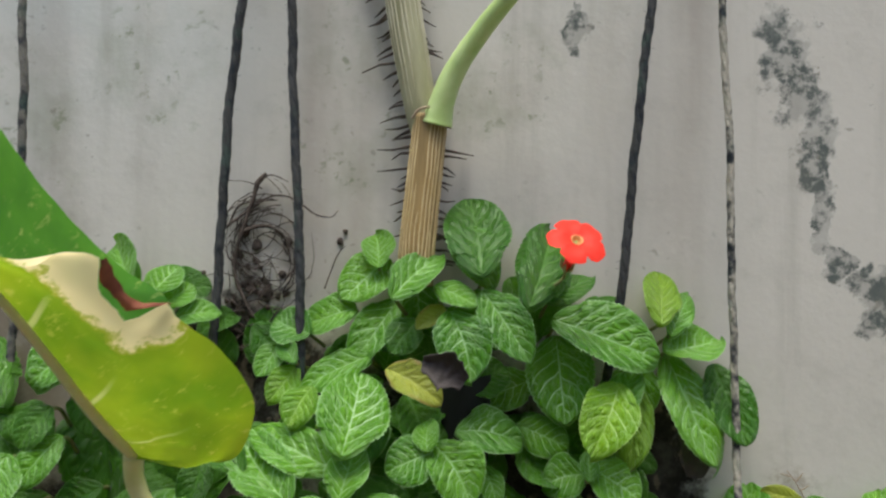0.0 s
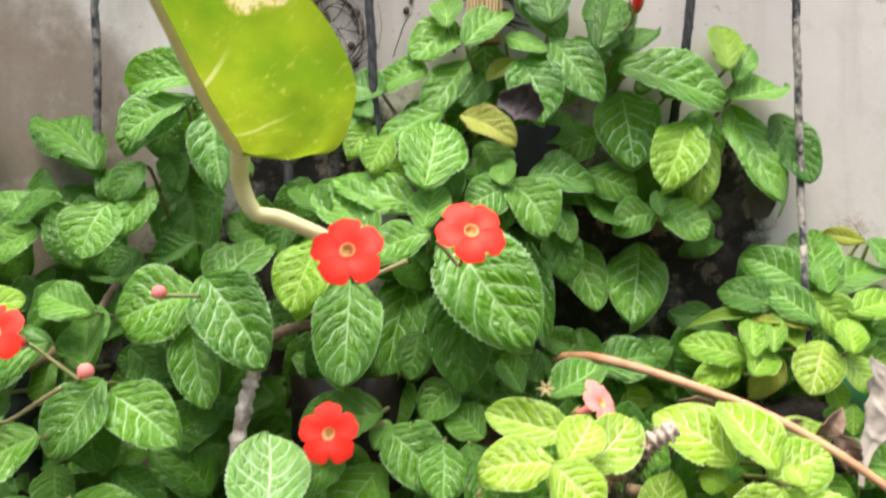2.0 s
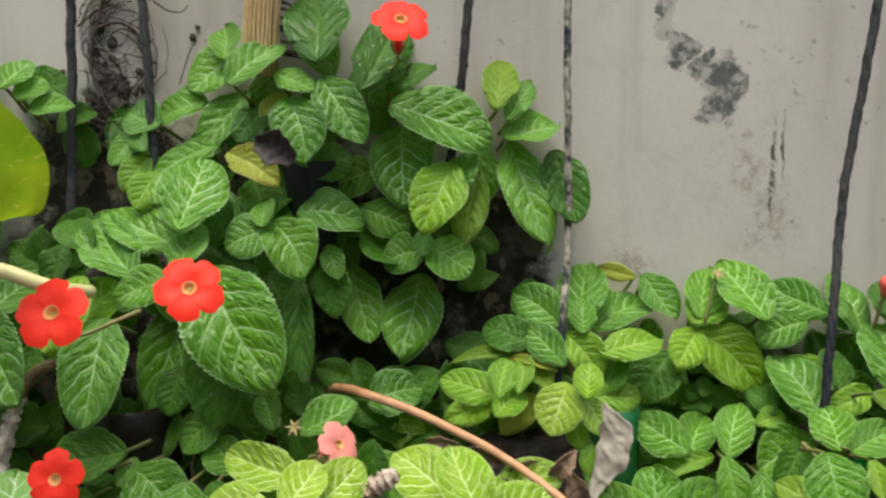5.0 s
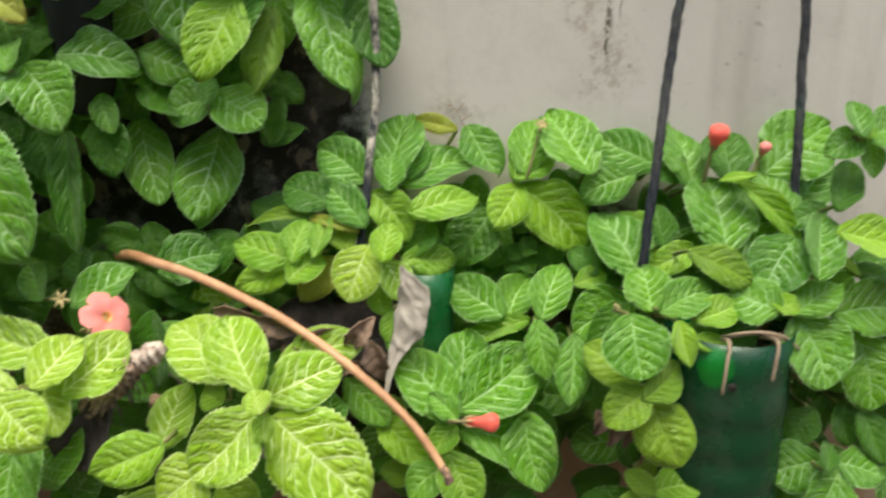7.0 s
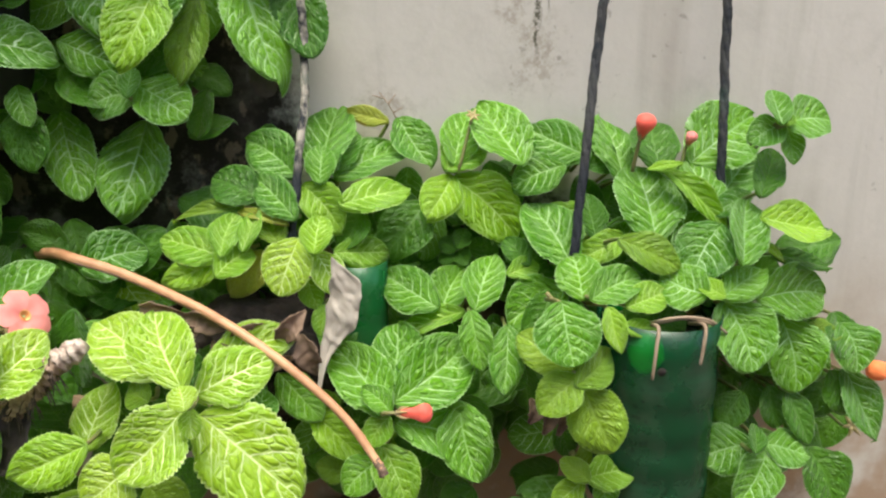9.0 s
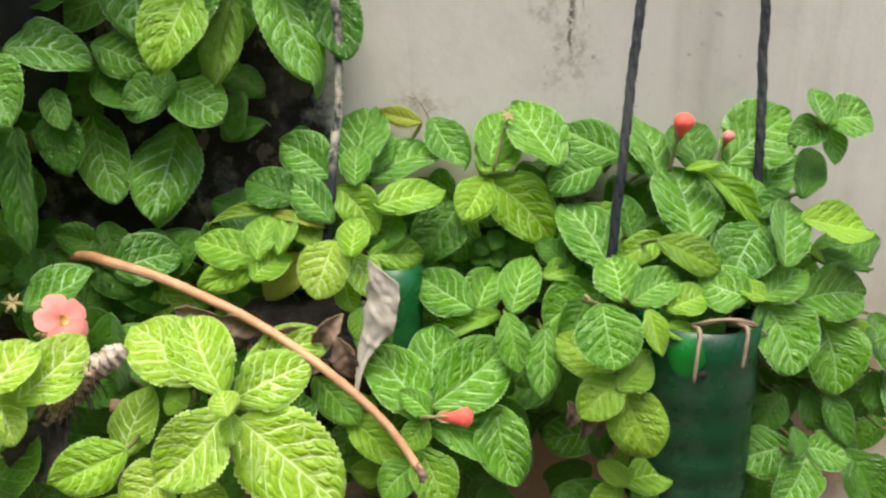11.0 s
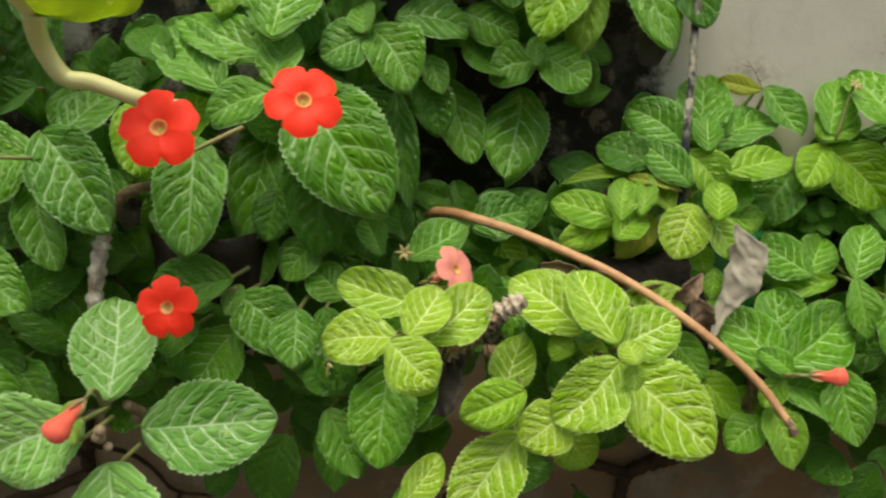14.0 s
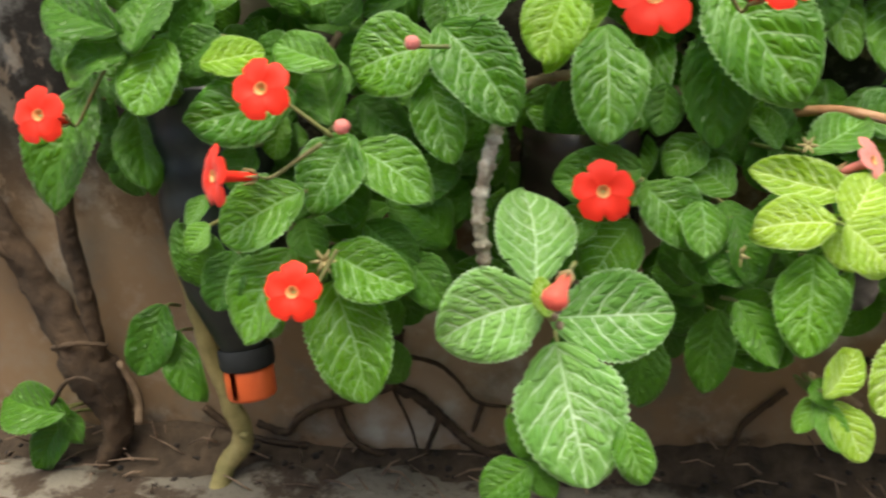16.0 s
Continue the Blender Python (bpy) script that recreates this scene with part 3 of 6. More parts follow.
def leaf(owner, kind, bx, by, bz, tx, ty, tz, width):
    """A leaf from its base to its tip, with its stalk down to the plant's stem, and shaded leaves behind it."""
    base, tip = Vector((bx, by, bz)), Vector((tx, ty, tz))
    r = leaf_random
    face = (PLANTS[owner][0] + Vector((r.uniform(-0.2, 0.2), r.uniform(-0.12, 0.12), r.uniform(-0.2, 0.2)))).normalized()
    put_leaf(owner, kind, base, tip, width * 1.04, face)
    PLANTS[owner][1].append((base, tip, width, kind))


def finish_plant(owner, fill=0.6, fill_kind="d"):
    """Stalks, stem and inner leaves of a plant, once its outer leaves stand."""
    root = owner.location.copy()
    r = random.Random(len(PLANTS[owner][1]) * 7 + 3)
    leaves = PLANTS[owner][1]
    top = sum((b for b, t, w, k in leaves), Vector()) / len(leaves)
    top = Vector((top.x, min(top.y + 0.025, WALL_Y - 0.012), top.z))
    line = smooth_path([root, root.lerp(top, 0.5) + Vector((0.004, 0.004, -0.004)), top], 6)
    adopt(part("stem", tube(bmesh.new(), line, (0.0035, 0.0022), 8, 0.12, 3), STEM_BROWN, None), owner)
    for b, t, w, k in leaves:
        q = min(line, key=lambda c: (c - b).length)
        reach = q - b
        b = b.lerp(t, 0.05) + Vector((0, 0.0015, -0.0006))
        c = b + (b - t).normalized() * 0.0015 + Vector((0, 0.009, -0.002))
        q = b + reach.normalized() * min(0.006, reach.length) + Vector((0, 0.028, -0.008))
        c.y, q.y = min(c.y, WALL_Y - 0.006), min(q.y, WALL_Y - 0.004)
        adopt(part("petiole", tube(bmesh.new(), smooth_path([b, c, q], 4), (0.0009, 0.0013), 6), PETIOLE, None), owner)
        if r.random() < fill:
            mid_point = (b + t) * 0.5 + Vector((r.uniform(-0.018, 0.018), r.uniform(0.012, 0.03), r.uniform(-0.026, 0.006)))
            # Most inner leaves take the darker green, so their shade is in the colour.
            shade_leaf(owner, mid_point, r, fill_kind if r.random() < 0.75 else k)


def shade_leaf(owner, at, r, kind):
    """An inner leaf, kept behind every outer leaf near it, or left out."""
    for other in PLANTS:
        for b, t, w, k in PLANTS[other][1]:
            c = (b + t) * 0.5
            if abs(c.x - at.x) < 0.03 and abs(c.z - at.z) < 0.03:
                at.y = max(at.y, max(b.y, t.y, c.y) + 0.006)
    if at.y > WALL_Y - 0.008:
        return
    a = r.uniform(0, 2 * math.pi)
    ln = r.uniform(0.024, 0.042)
    way = Vector((math.cos(a), 0, math.sin(a) - 0.3)).normalized() * ln * 0.5
    slope = Vector((0, min(0.006, WALL_Y - 0.004 - at.y), 0))
    put_leaf(owner, kind, at - way + slope, at + way, ln * r.uniform(0.68, 0.82), (FACING + Vector((r.uniform(-0.4, 0.4), 0, r.uniform(-0.3, 0.3)))).normalized(), INNER_SHAPES)


GROWN = "flame violet plant with quilted, silver-veined green leaves"
upper = plant("upper", (0.092, 0.503, 0.432), GROWN + " in a black pot")
mid = plant("mid", (0.03, 0.47, 0.3), GROWN + " over clear plastic")
lime = plant("lime", (0.135, 0.43, 0.235), "flame violet plant with pale lime-green leaves on a rhizome")
right_a = plant("right_a", (0.262, 0.485, 0.27), "flame violet plant with bright green leaves at a black rope")
right_b = plant("right_b", (0.38, 0.49, 0.25), GROWN + " against the wall")
right_c = plant("right_c", (0.437, 0.445, 0.255), GROWN + " in a bottle")
front = plant("front", (0.287, 0.45, 0.19), "flame violet plant with broad bright green quilted leaves")
left = plant("left", (-0.2, 0.445, 0.3), GROWN + " in smoky plastic")
near = plant("near", (-0.045, 0.4, 0.21), "flame violet shoot with three large silver-veined leaves", Vector((0, -0.93, 0.37)).normalized())
low = plant("low", (0.04, 0.47, 0.2), "flame violet with dark green leaves hanging in shade")
shoot_mid = plant("shoot_mid", (-0.04, 0.5, 0.03), "low flame violet shoot with dark green leaves near the ground")
shoot_right = plant("shoot_right", (0.15, 0.46, 0.12), "small flame violet shoot with bright green leaves")
shoot_left = plant("shoot_left", (-0.34, 0.5, 0.06), "small shaded shoot with pointed green leaves by dark stems")
# upper
leaf(upper, "c", 0.040, 0.507, 0.498, 0.036, 0.523, 0.520, 0.020)
leaf(upper, "c", 0.044, 0.521, 0.503, 0.019, 0.503, 0.480, 0.030)
leaf(upper, "c", 0.052, 0.476, 0.481, 0.080, 0.497, 0.510, 0.023)
leaf(upper, "c", -0.000, 0.500, 0.458, -0.023, 0.507, 0.468, 0.025)
leaf(upper, "c", 0.026, 0.509, 0.473, -0.006, 0.505, 0.468, 0.028)
leaf(upper, "c", 0.051, 0.516, 0.477, 0.024, 0.491, 0.445, 0.025)
leaf(upper, "c", -0.018, 0.506, 0.451, -0.029, 0.493, 0.434, 0.017)
leaf(upper, "c", -0.006, 0.490, 0.442, -0.019, 0.500, 0.456, 0.012)
leaf(upper, "g", -0.007, 0.499, 0.438, -0.021, 0.486, 0.421, 0.018)
leaf(upper, "c", 0.036, 0.498, 0.445, -0.004, 0.487, 0.431, 0.023)
leaf(upper, "g", 0.006, 0.482, 0.429, -0.005, 0.468, 0.411, 0.020)
leaf(upper, "c", 0.029, 0.448, 0.399, 0.035, 0.479, 0.441, 0.038)
leaf(upper, "d", 0.102, 0.485, 0.495, 0.094, 0.523, 0.546, 0.038)
leaf(upper, "c", 0.088, 0.513, 0.524, 0.108, 0.488, 0.491, 0.026)
leaf(upper, "d", 0.129, 0.480, 0.477, 0.148, 0.523, 0.533, 0.032)
leaf(upper, "d", 0.141, 0.501, 0.479, 0.170, 0.512, 0.494, 0.021)
leaf(upper, "c", 0.076, 0.491, 0.487, 0.101, 0.484, 0.476, 0.019)
leaf(upper, "c", 0.084, 0.488, 0.472, 0.096, 0.464, 0.441, 0.031)
leaf(upper, "c", 0.103, 0.491, 0.484, 0.128, 0.467, 0.452, 0.026)
leaf(upper, "c", 0.145, 0.494, 0.468, 0.205, 0.485, 0.455, 0.040)
leaf(upper, "o", 0.207, 0.498, 0.467, 0.211, 0.523, 0.500, 0.022)
leaf(upper, "c", 0.214, 0.503, 0.460, 0.230, 0.523, 0.486, 0.016)
leaf(upper, "c", 0.212, 0.508, 0.450, 0.246, 0.515, 0.458, 0.033)
leaf(upper, "c", 0.216, 0.523, 0.445, 0.237, 0.483, 0.392, 0.031)
leaf(upper, "d", 0.244, 0.522, 0.440, 0.256, 0.493, 0.401, 0.028)
leaf(upper, "c", 0.148, 0.518, 0.456, 0.150, 0.486, 0.414, 0.039)
leaf(upper, "g", 0.180, 0.487, 0.432, 0.162, 0.463, 0.400, 0.031)
leaf(upper, "c", 0.177, 0.483, 0.415, 0.193, 0.502, 0.441, 0.020)
leaf(upper, "c", 0.089, 0.484, 0.405, 0.127, 0.484, 0.404, 0.027)
leaf(upper, "c", 0.125, 0.503, 0.406, 0.154, 0.496, 0.397, 0.024)
leaf(upper, "c", 0.075, 0.464, 0.397, 0.051, 0.457, 0.389, 0.027)
leaf(upper, "c", 0.073, 0.460, 0.399, 0.073, 0.472, 0.416, 0.015)
leaf(upper, "c", 0.077, 0.470, 0.400, 0.098, 0.452, 0.376, 0.030)
leaf(upper, "c", 0.105, 0.491, 0.384, 0.112, 0.478, 0.368, 0.014)
leaf(upper, "c", 0.162, 0.493, 0.380, 0.138, 0.490, 0.375, 0.025)
leaf(upper, "c", 0.166, 0.491, 0.384, 0.192, 0.481, 0.371, 0.029)
leaf(upper, "c", 0.163, 0.479, 0.380, 0.164, 0.490, 0.395, 0.011)
leaf(upper, "y", 0.050, 0.479, 0.440, 0.080, 0.468, 0.425, 0.020)
leaf(upper, "d", 0.064, 0.505, 0.466, 0.050, 0.492, 0.449, 0.021)
leaf(upper, "y", 0.080, 0.498, 0.474, 0.064, 0.491, 0.464, 0.013)
leaf(upper, "d", 0.060, 0.490, 0.424, 0.071, 0.471, 0.400, 0.023)
leaf(upper, "o", 0.196, 0.509, 0.427, 0.187, 0.481, 0.389, 0.022)
leaf(upper, "c", 0.023, 0.462, 0.387, -0.029, 0.477, 0.408, 0.027)
leaf(upper, "c", 0.028, 0.446, 0.376, 0.033, 0.465, 0.402, 0.023)
leaf(upper, "d", 0.095, 0.497, 0.427, 0.119, 0.506, 0.439, 0.026)
leaf(upper, "d", 0.170, 0.496, 0.451, 0.189, 0.510, 0.470, 0.023)
leaf(upper, "c", 0.114, 0.520, 0.367, 0.130, 0.490, 0.327, 0.027)
leaf(upper, "d", 0.101, 0.495, 0.370, 0.111, 0.478, 0.346, 0.023)
leaf(upper, "c", 0.159, 0.523, 0.360, 0.147, 0.489, 0.315, 0.036)
leaf(upper, "d", 0.067, 0.494, 0.365, 0.081, 0.476, 0.341, 0.023)
leaf(upper, "d", 0.125, 0.510, 0.393, 0.152, 0.494, 0.372, 0.027)
leaf(upper, "d", 0.042, 0.489, 0.415, 0.037, 0.469, 0.389, 0.019)
# mid
leaf(mid, "c", -0.001, 0.453, 0.372, -0.035, 0.478, 0.406, 0.032)
leaf(mid, "d", -0.028, 0.461, 0.385, -0.050, 0.477, 0.406, 0.021)
leaf(mid, "c", 0.031, 0.432, 0.373, -0.002, 0.426, 0.365, 0.023)
leaf(mid, "g", -0.029, 0.451, 0.370, -0.045, 0.426, 0.337, 0.033)
leaf(mid, "c", -0.012, 0.439, 0.348, -0.011, 0.403, 0.300, 0.036)
leaf(mid, "c", 0.018, 0.494, 0.350, 0.005, 0.449, 0.291, 0.032)
leaf(mid, "d", 0.049, 0.466, 0.347, 0.046, 0.428, 0.295, 0.037)
leaf(mid, "c", 0.042, 0.456, 0.372, 0.086, 0.418, 0.322, 0.051)
leaf(mid, "d", 0.087, 0.486, 0.364, 0.095, 0.449, 0.315, 0.017)
leaf(mid, "c", 0.096, 0.445, 0.283, 0.126, 0.457, 0.298, 0.026)
leaf(mid, "d", 0.091, 0.469, 0.285, 0.084, 0.483, 0.304, 0.016)
leaf(mid, "c", 0.130, 0.479, 0.289, 0.162, 0.486, 0.298, 0.028)
leaf(mid, "c", 0.080, 0.445, 0.285, 0.069, 0.459, 0.302, 0.015)
leaf(mid, "d", 0.005, 0.417, 0.281, -0.038, 0.415, 0.278, 0.029)
leaf(mid, "c", 0.014, 0.469, 0.286, 0.005, 0.453, 0.265, 0.024)
leaf(mid, "c", 0.044, 0.457, 0.287, 0.025, 0.445, 0.271, 0.023)
leaf(mid, "c", 0.058, 0.441, 0.261, 0.038, 0.452, 0.275, 0.022)
leaf(mid, "c", 0.003, 0.414, 0.263, 0.008, 0.424, 0.276, 0.011)
leaf(mid, "c", 0.008, 0.422, 0.270, 0.036, 0.406, 0.248, 0.031)
leaf(mid, "c", 0.038, 0.419, 0.263, 0.038, 0.400, 0.239, 0.026)
leaf(mid, "c", -0.015, 0.418, 0.255, -0.036, 0.411, 0.245, 0.021)
leaf(mid, "c", 0.004, 0.423, 0.250, -0.017, 0.405, 0.225, 0.033)
leaf(mid, "d", 0.051, 0.425, 0.261, 0.059, 0.409, 0.239, 0.021)
leaf(mid, "d", 0.023, 0.459, 0.316, 0.019, 0.443, 0.294, 0.022)
leaf(mid, "d", -0.058, 0.487, 0.384, -0.063, 0.471, 0.362, 0.020)
# lime
leaf(lime, "l", 0.103, 0.406, 0.272, 0.060, 0.415, 0.284, 0.023)
leaf(lime, "l", 0.092, 0.385, 0.264, 0.056, 0.385, 0.264, 0.026)
leaf(lime, "l", 0.092, 0.371, 0.268, 0.113, 0.360, 0.253, 0.026)
leaf(lime, "m", 0.088, 0.395, 0.243, 0.082, 0.366, 0.205, 0.033)
leaf(lime, "d", 0.054, 0.414, 0.256, 0.066, 0.394, 0.229, 0.021)
leaf(lime, "l", 0.152, 0.394, 0.205, 0.122, 0.369, 0.172, 0.033)
leaf(lime, "d", 0.065, 0.402, 0.230, 0.041, 0.409, 0.239, 0.023)
leaf(lime, "d", 0.202, 0.510, 0.086, 0.215, 0.490, 0.060, 0.019)
leaf(lime, "l", 0.183, 0.411, 0.257, 0.149, 0.428, 0.280, 0.031)
leaf(lime, "l", 0.198, 0.392, 0.260, 0.182, 0.415, 0.291, 0.028)
leaf(lime, "l", 0.202, 0.406, 0.249, 0.235, 0.416, 0.263, 0.028)
leaf(lime, "l", 0.204, 0.430, 0.256, 0.244, 0.438, 0.266, 0.022)
leaf(lime, "l", 0.204, 0.372, 0.258, 0.200, 0.379, 0.267, 0.013)
leaf(lime, "l", 0.204, 0.381, 0.254, 0.205, 0.373, 0.244, 0.010)
leaf(lime, "l", 0.199, 0.388, 0.250, 0.170, 0.371, 0.227, 0.031)
leaf(lime, "g", 0.154, 0.388, 0.234, 0.123, 0.380, 0.224, 0.024)
leaf(lime, "l", 0.174, 0.387, 0.225, 0.153, 0.377, 0.211, 0.027)
leaf(lime, "l", 0.146, 0.409, 0.221, 0.156, 0.428, 0.247, 0.023)
leaf(lime, "l", 0.204, 0.402, 0.239, 0.249, 0.379, 0.208, 0.042)
leaf(lime, "m", 0.226, 0.414, 0.228, 0.229, 0.425, 0.242, 0.017)
leaf(lime, "l", 0.108, 0.397, 0.257, 0.135, 0.413, 0.279, 0.026)
leaf(lime, "l", 0.099, 0.389, 0.264, 0.113, 0.404, 0.284, 0.023)
leaf(lime, "l", 0.095, 0.404, 0.261, 0.107, 0.388, 0.240, 0.021)
leaf(lime, "o", 0.179, 0.406, 0.246, 0.168, 0.411, 0.252, 0.014)
leaf(lime, "o", 0.175, 0.404, 0.202, 0.191, 0.394, 0.189, 0.025)
# right_a
leaf(right_a, "m", 0.244, 0.483, 0.338, 0.216, 0.497, 0.357, 0.025)
leaf(right_a, "m", 0.257, 0.491, 0.335, 0.265, 0.523, 0.377, 0.030)
leaf(right_a, "m", 0.258, 0.478, 0.334, 0.259, 0.492, 0.353, 0.016)
leaf(right_a, "m", 0.266, 0.499, 0.333, 0.308, 0.513, 0.351, 0.027)
leaf(right_a, "m", 0.267, 0.499, 0.336, 0.277, 0.516, 0.358, 0.016)
leaf(right_a, "g", 0.269, 0.474, 0.323, 0.306, 0.481, 0.333, 0.023)
leaf(right_a, "g", 0.249, 0.484, 0.331, 0.268, 0.469, 0.311, 0.021)
leaf(right_a, "m", 0.302, 0.523, 0.361, 0.319, 0.505, 0.337, 0.024)
leaf(right_a, "y", 0.295, 0.516, 0.361, 0.272, 0.520, 0.367, 0.011)
leaf(right_a, "d", 0.226, 0.476, 0.327, 0.199, 0.485, 0.339, 0.023)
leaf(right_a, "m", 0.245, 0.462, 0.319, 0.223, 0.477, 0.340, 0.019)
leaf(right_a, "o", 0.216, 0.480, 0.321, 0.178, 0.478, 0.318, 0.010)
leaf(right_a, "y", 0.241, 0.464, 0.315, 0.214, 0.471, 0.324, 0.007)
leaf(right_a, "o", 0.237, 0.463, 0.304, 0.227, 0.476, 0.322, 0.016)
leaf(right_a, "g", 0.207, 0.462, 0.299, 0.173, 0.471, 0.310, 0.022)
leaf(right_a, "g", 0.208, 0.453, 0.302, 0.214, 0.469, 0.323, 0.016)
leaf(right_a, "g", 0.219, 0.455, 0.304, 0.224, 0.471, 0.325, 0.012)
leaf(right_a, "g", 0.206, 0.466, 0.296, 0.176, 0.459, 0.286, 0.017)
leaf(right_a, "g", 0.206, 0.449, 0.293, 0.223, 0.458, 0.305, 0.018)
leaf(right_a, "y", 0.230, 0.473, 0.296, 0.210, 0.460, 0.279, 0.020)
leaf(right_a, "l", 0.247, 0.458, 0.308, 0.236, 0.442, 0.286, 0.026)
leaf(right_a, "g", 0.256, 0.441, 0.306, 0.259, 0.454, 0.323, 0.016)
leaf(right_a, "g", 0.265, 0.474, 0.296, 0.294, 0.475, 0.297, 0.019)
leaf(right_a, "l", 0.256, 0.455, 0.302, 0.268, 0.442, 0.285, 0.017)
leaf(right_a, "g", 0.251, 0.459, 0.286, 0.256, 0.450, 0.274, 0.013)
leaf(right_a, "d", 0.315, 0.505, 0.314, 0.289, 0.487, 0.291, 0.029)
leaf(right_a, "d", 0.279, 0.485, 0.317, 0.268, 0.472, 0.300, 0.018)
leaf(right_a, "g", 0.260, 0.450, 0.275, 0.257, 0.441, 0.262, 0.011)
# right_b
leaf(right_b, "g", 0.405, 0.398, 0.147, 0.346, 0.402, 0.153, 0.023)
leaf(right_b, "m", 0.332, 0.500, 0.339, 0.345, 0.523, 0.370, 0.023)
leaf(right_b, "g", 0.328, 0.499, 0.336, 0.349, 0.514, 0.355, 0.025)
leaf(right_b, "g", 0.331, 0.502, 0.331, 0.315, 0.486, 0.311, 0.023)
leaf(right_b, "g", 0.332, 0.504, 0.329, 0.366, 0.484, 0.301, 0.032)
leaf(right_b, "m", 0.368, 0.488, 0.341, 0.349, 0.515, 0.376, 0.032)
leaf(right_b, "m", 0.410, 0.504, 0.341, 0.377, 0.516, 0.356, 0.027)
leaf(right_b, "m", 0.393, 0.493, 0.338, 0.364, 0.487, 0.330, 0.022)
leaf(right_b, "m", 0.428, 0.495, 0.329, 0.424, 0.523, 0.367, 0.028)
leaf(right_b, "d", 0.446, 0.484, 0.337, 0.447, 0.506, 0.365, 0.027)
leaf(right_b, "d", 0.425, 0.503, 0.333, 0.410, 0.510, 0.342, 0.019)
leaf(right_b, "m", 0.392, 0.462, 0.289, 0.372, 0.487, 0.322, 0.031)
leaf(right_b, "d", 0.408, 0.473, 0.302, 0.405, 0.489, 0.324, 0.018)
leaf(right_b, "g", 0.422, 0.470, 0.303, 0.398, 0.463, 0.294, 0.016)
leaf(right_b, "o", 0.413, 0.444, 0.308, 0.443, 0.435, 0.296, 0.019)
leaf(right_b, "m", 0.393, 0.440, 0.278, 0.391, 0.455, 0.299, 0.024)
leaf(right_b, "m", 0.395, 0.428, 0.282, 0.423, 0.436, 0.292, 0.020)
leaf(right_b, "g", 0.413, 0.426, 0.278, 0.435, 0.432, 0.286, 0.017)
leaf(right_b, "m", 0.391, 0.470, 0.272, 0.357, 0.459, 0.258, 0.028)
leaf(right_b, "m", 0.377, 0.418, 0.284, 0.381, 0.400, 0.259, 0.033)
leaf(right_b, "o", 0.385, 0.422, 0.247, 0.359, 0.434, 0.263, 0.024)
leaf(right_b, "m", 0.356, 0.450, 0.259, 0.351, 0.428, 0.230, 0.019)
leaf(right_b, "o", 0.385, 0.409, 0.248, 0.365, 0.399, 0.235, 0.021)
leaf(right_b, "o", 0.389, 0.416, 0.240, 0.402, 0.396, 0.214, 0.029)
leaf(right_b, "o", 0.383, 0.405, 0.246, 0.404, 0.415, 0.260, 0.018)
leaf(right_b, "g", 0.402, 0.422, 0.279, 0.407, 0.409, 0.261, 0.013)
leaf(right_b, "g", 0.410, 0.424, 0.267, 0.429, 0.424, 0.268, 0.010)
leaf(right_b, "d", 0.333, 0.499, 0.288, 0.324, 0.503, 0.294, 0.011)
leaf(right_b, "d", 0.334, 0.497, 0.290, 0.341, 0.505, 0.300, 0.011)
leaf(right_b, "d", 0.333, 0.503, 0.286, 0.323, 0.499, 0.282, 0.010)
leaf(right_b, "d", 0.334, 0.502, 0.286, 0.340, 0.497, 0.280, 0.011)
leaf(right_b, "m", 0.319, 0.469, 0.265, 0.290, 0.482, 0.282, 0.026)
leaf(right_b, "m", 0.323, 0.477, 0.259, 0.337, 0.494, 0.282, 0.022)
leaf(right_b, "m", 0.340, 0.461, 0.266, 0.354, 0.481, 0.293, 0.022)
leaf(right_b, "g", 0.359, 0.470, 0.282, 0.378, 0.475, 0.288, 0.013)
leaf(right_b, "m", 0.336, 0.451, 0.268, 0.340, 0.433, 0.244, 0.017)
leaf(right_b, "g", 0.334, 0.471, 0.261, 0.297, 0.467, 0.255, 0.014)
leaf(right_b, "d", 0.371, 0.475, 0.286, 0.360, 0.486, 0.300, 0.015)
leaf(right_b, "d", 0.355, 0.504, 0.277, 0.346, 0.515, 0.292, 0.016)
leaf(right_b, "g", 0.396, 0.422, 0.183, 0.423, 0.424, 0.186, 0.020)
leaf(right_b, "o", 0.396, 0.419, 0.183, 0.383, 0.427, 0.193, 0.013)
leaf(right_b, "m", 0.405, 0.428, 0.179, 0.406, 0.418, 0.167, 0.014)
leaf(right_b, "g", 0.395, 0.427, 0.177, 0.378, 0.419, 0.168, 0.015)
leaf(right_b, "d", 0.382, 0.464, 0.273, 0.367, 0.449, 0.254, 0.018)
leaf(right_b, "d", 0.348, 0.444, 0.244, 0.364, 0.435, 0.231, 0.015)
# right_c
leaf(right_c, "c", 0.549, 0.458, 0.251, 0.556, 0.442, 0.230, 0.029)
leaf(right_c, "c", 0.558, 0.462, 0.220, 0.573, 0.438, 0.188, 0.026)
leaf(right_c, "c", 0.470, 0.499, 0.338, 0.515, 0.519, 0.365, 0.042)
leaf(right_c, "c", 0.487, 0.494, 0.318, 0.517, 0.512, 0.343, 0.025)
leaf(right_c, "d", 0.488, 0.449, 0.329, 0.502, 0.467, 0.352, 0.017)
leaf(right_c, "g", 0.490, 0.448, 0.317, 0.525, 0.444, 0.311, 0.025)
leaf(right_c, "c", 0.438, 0.463, 0.303, 0.435, 0.490, 0.340, 0.040)
leaf(right_c, "g", 0.446, 0.479, 0.338, 0.481, 0.460, 0.312, 0.014)
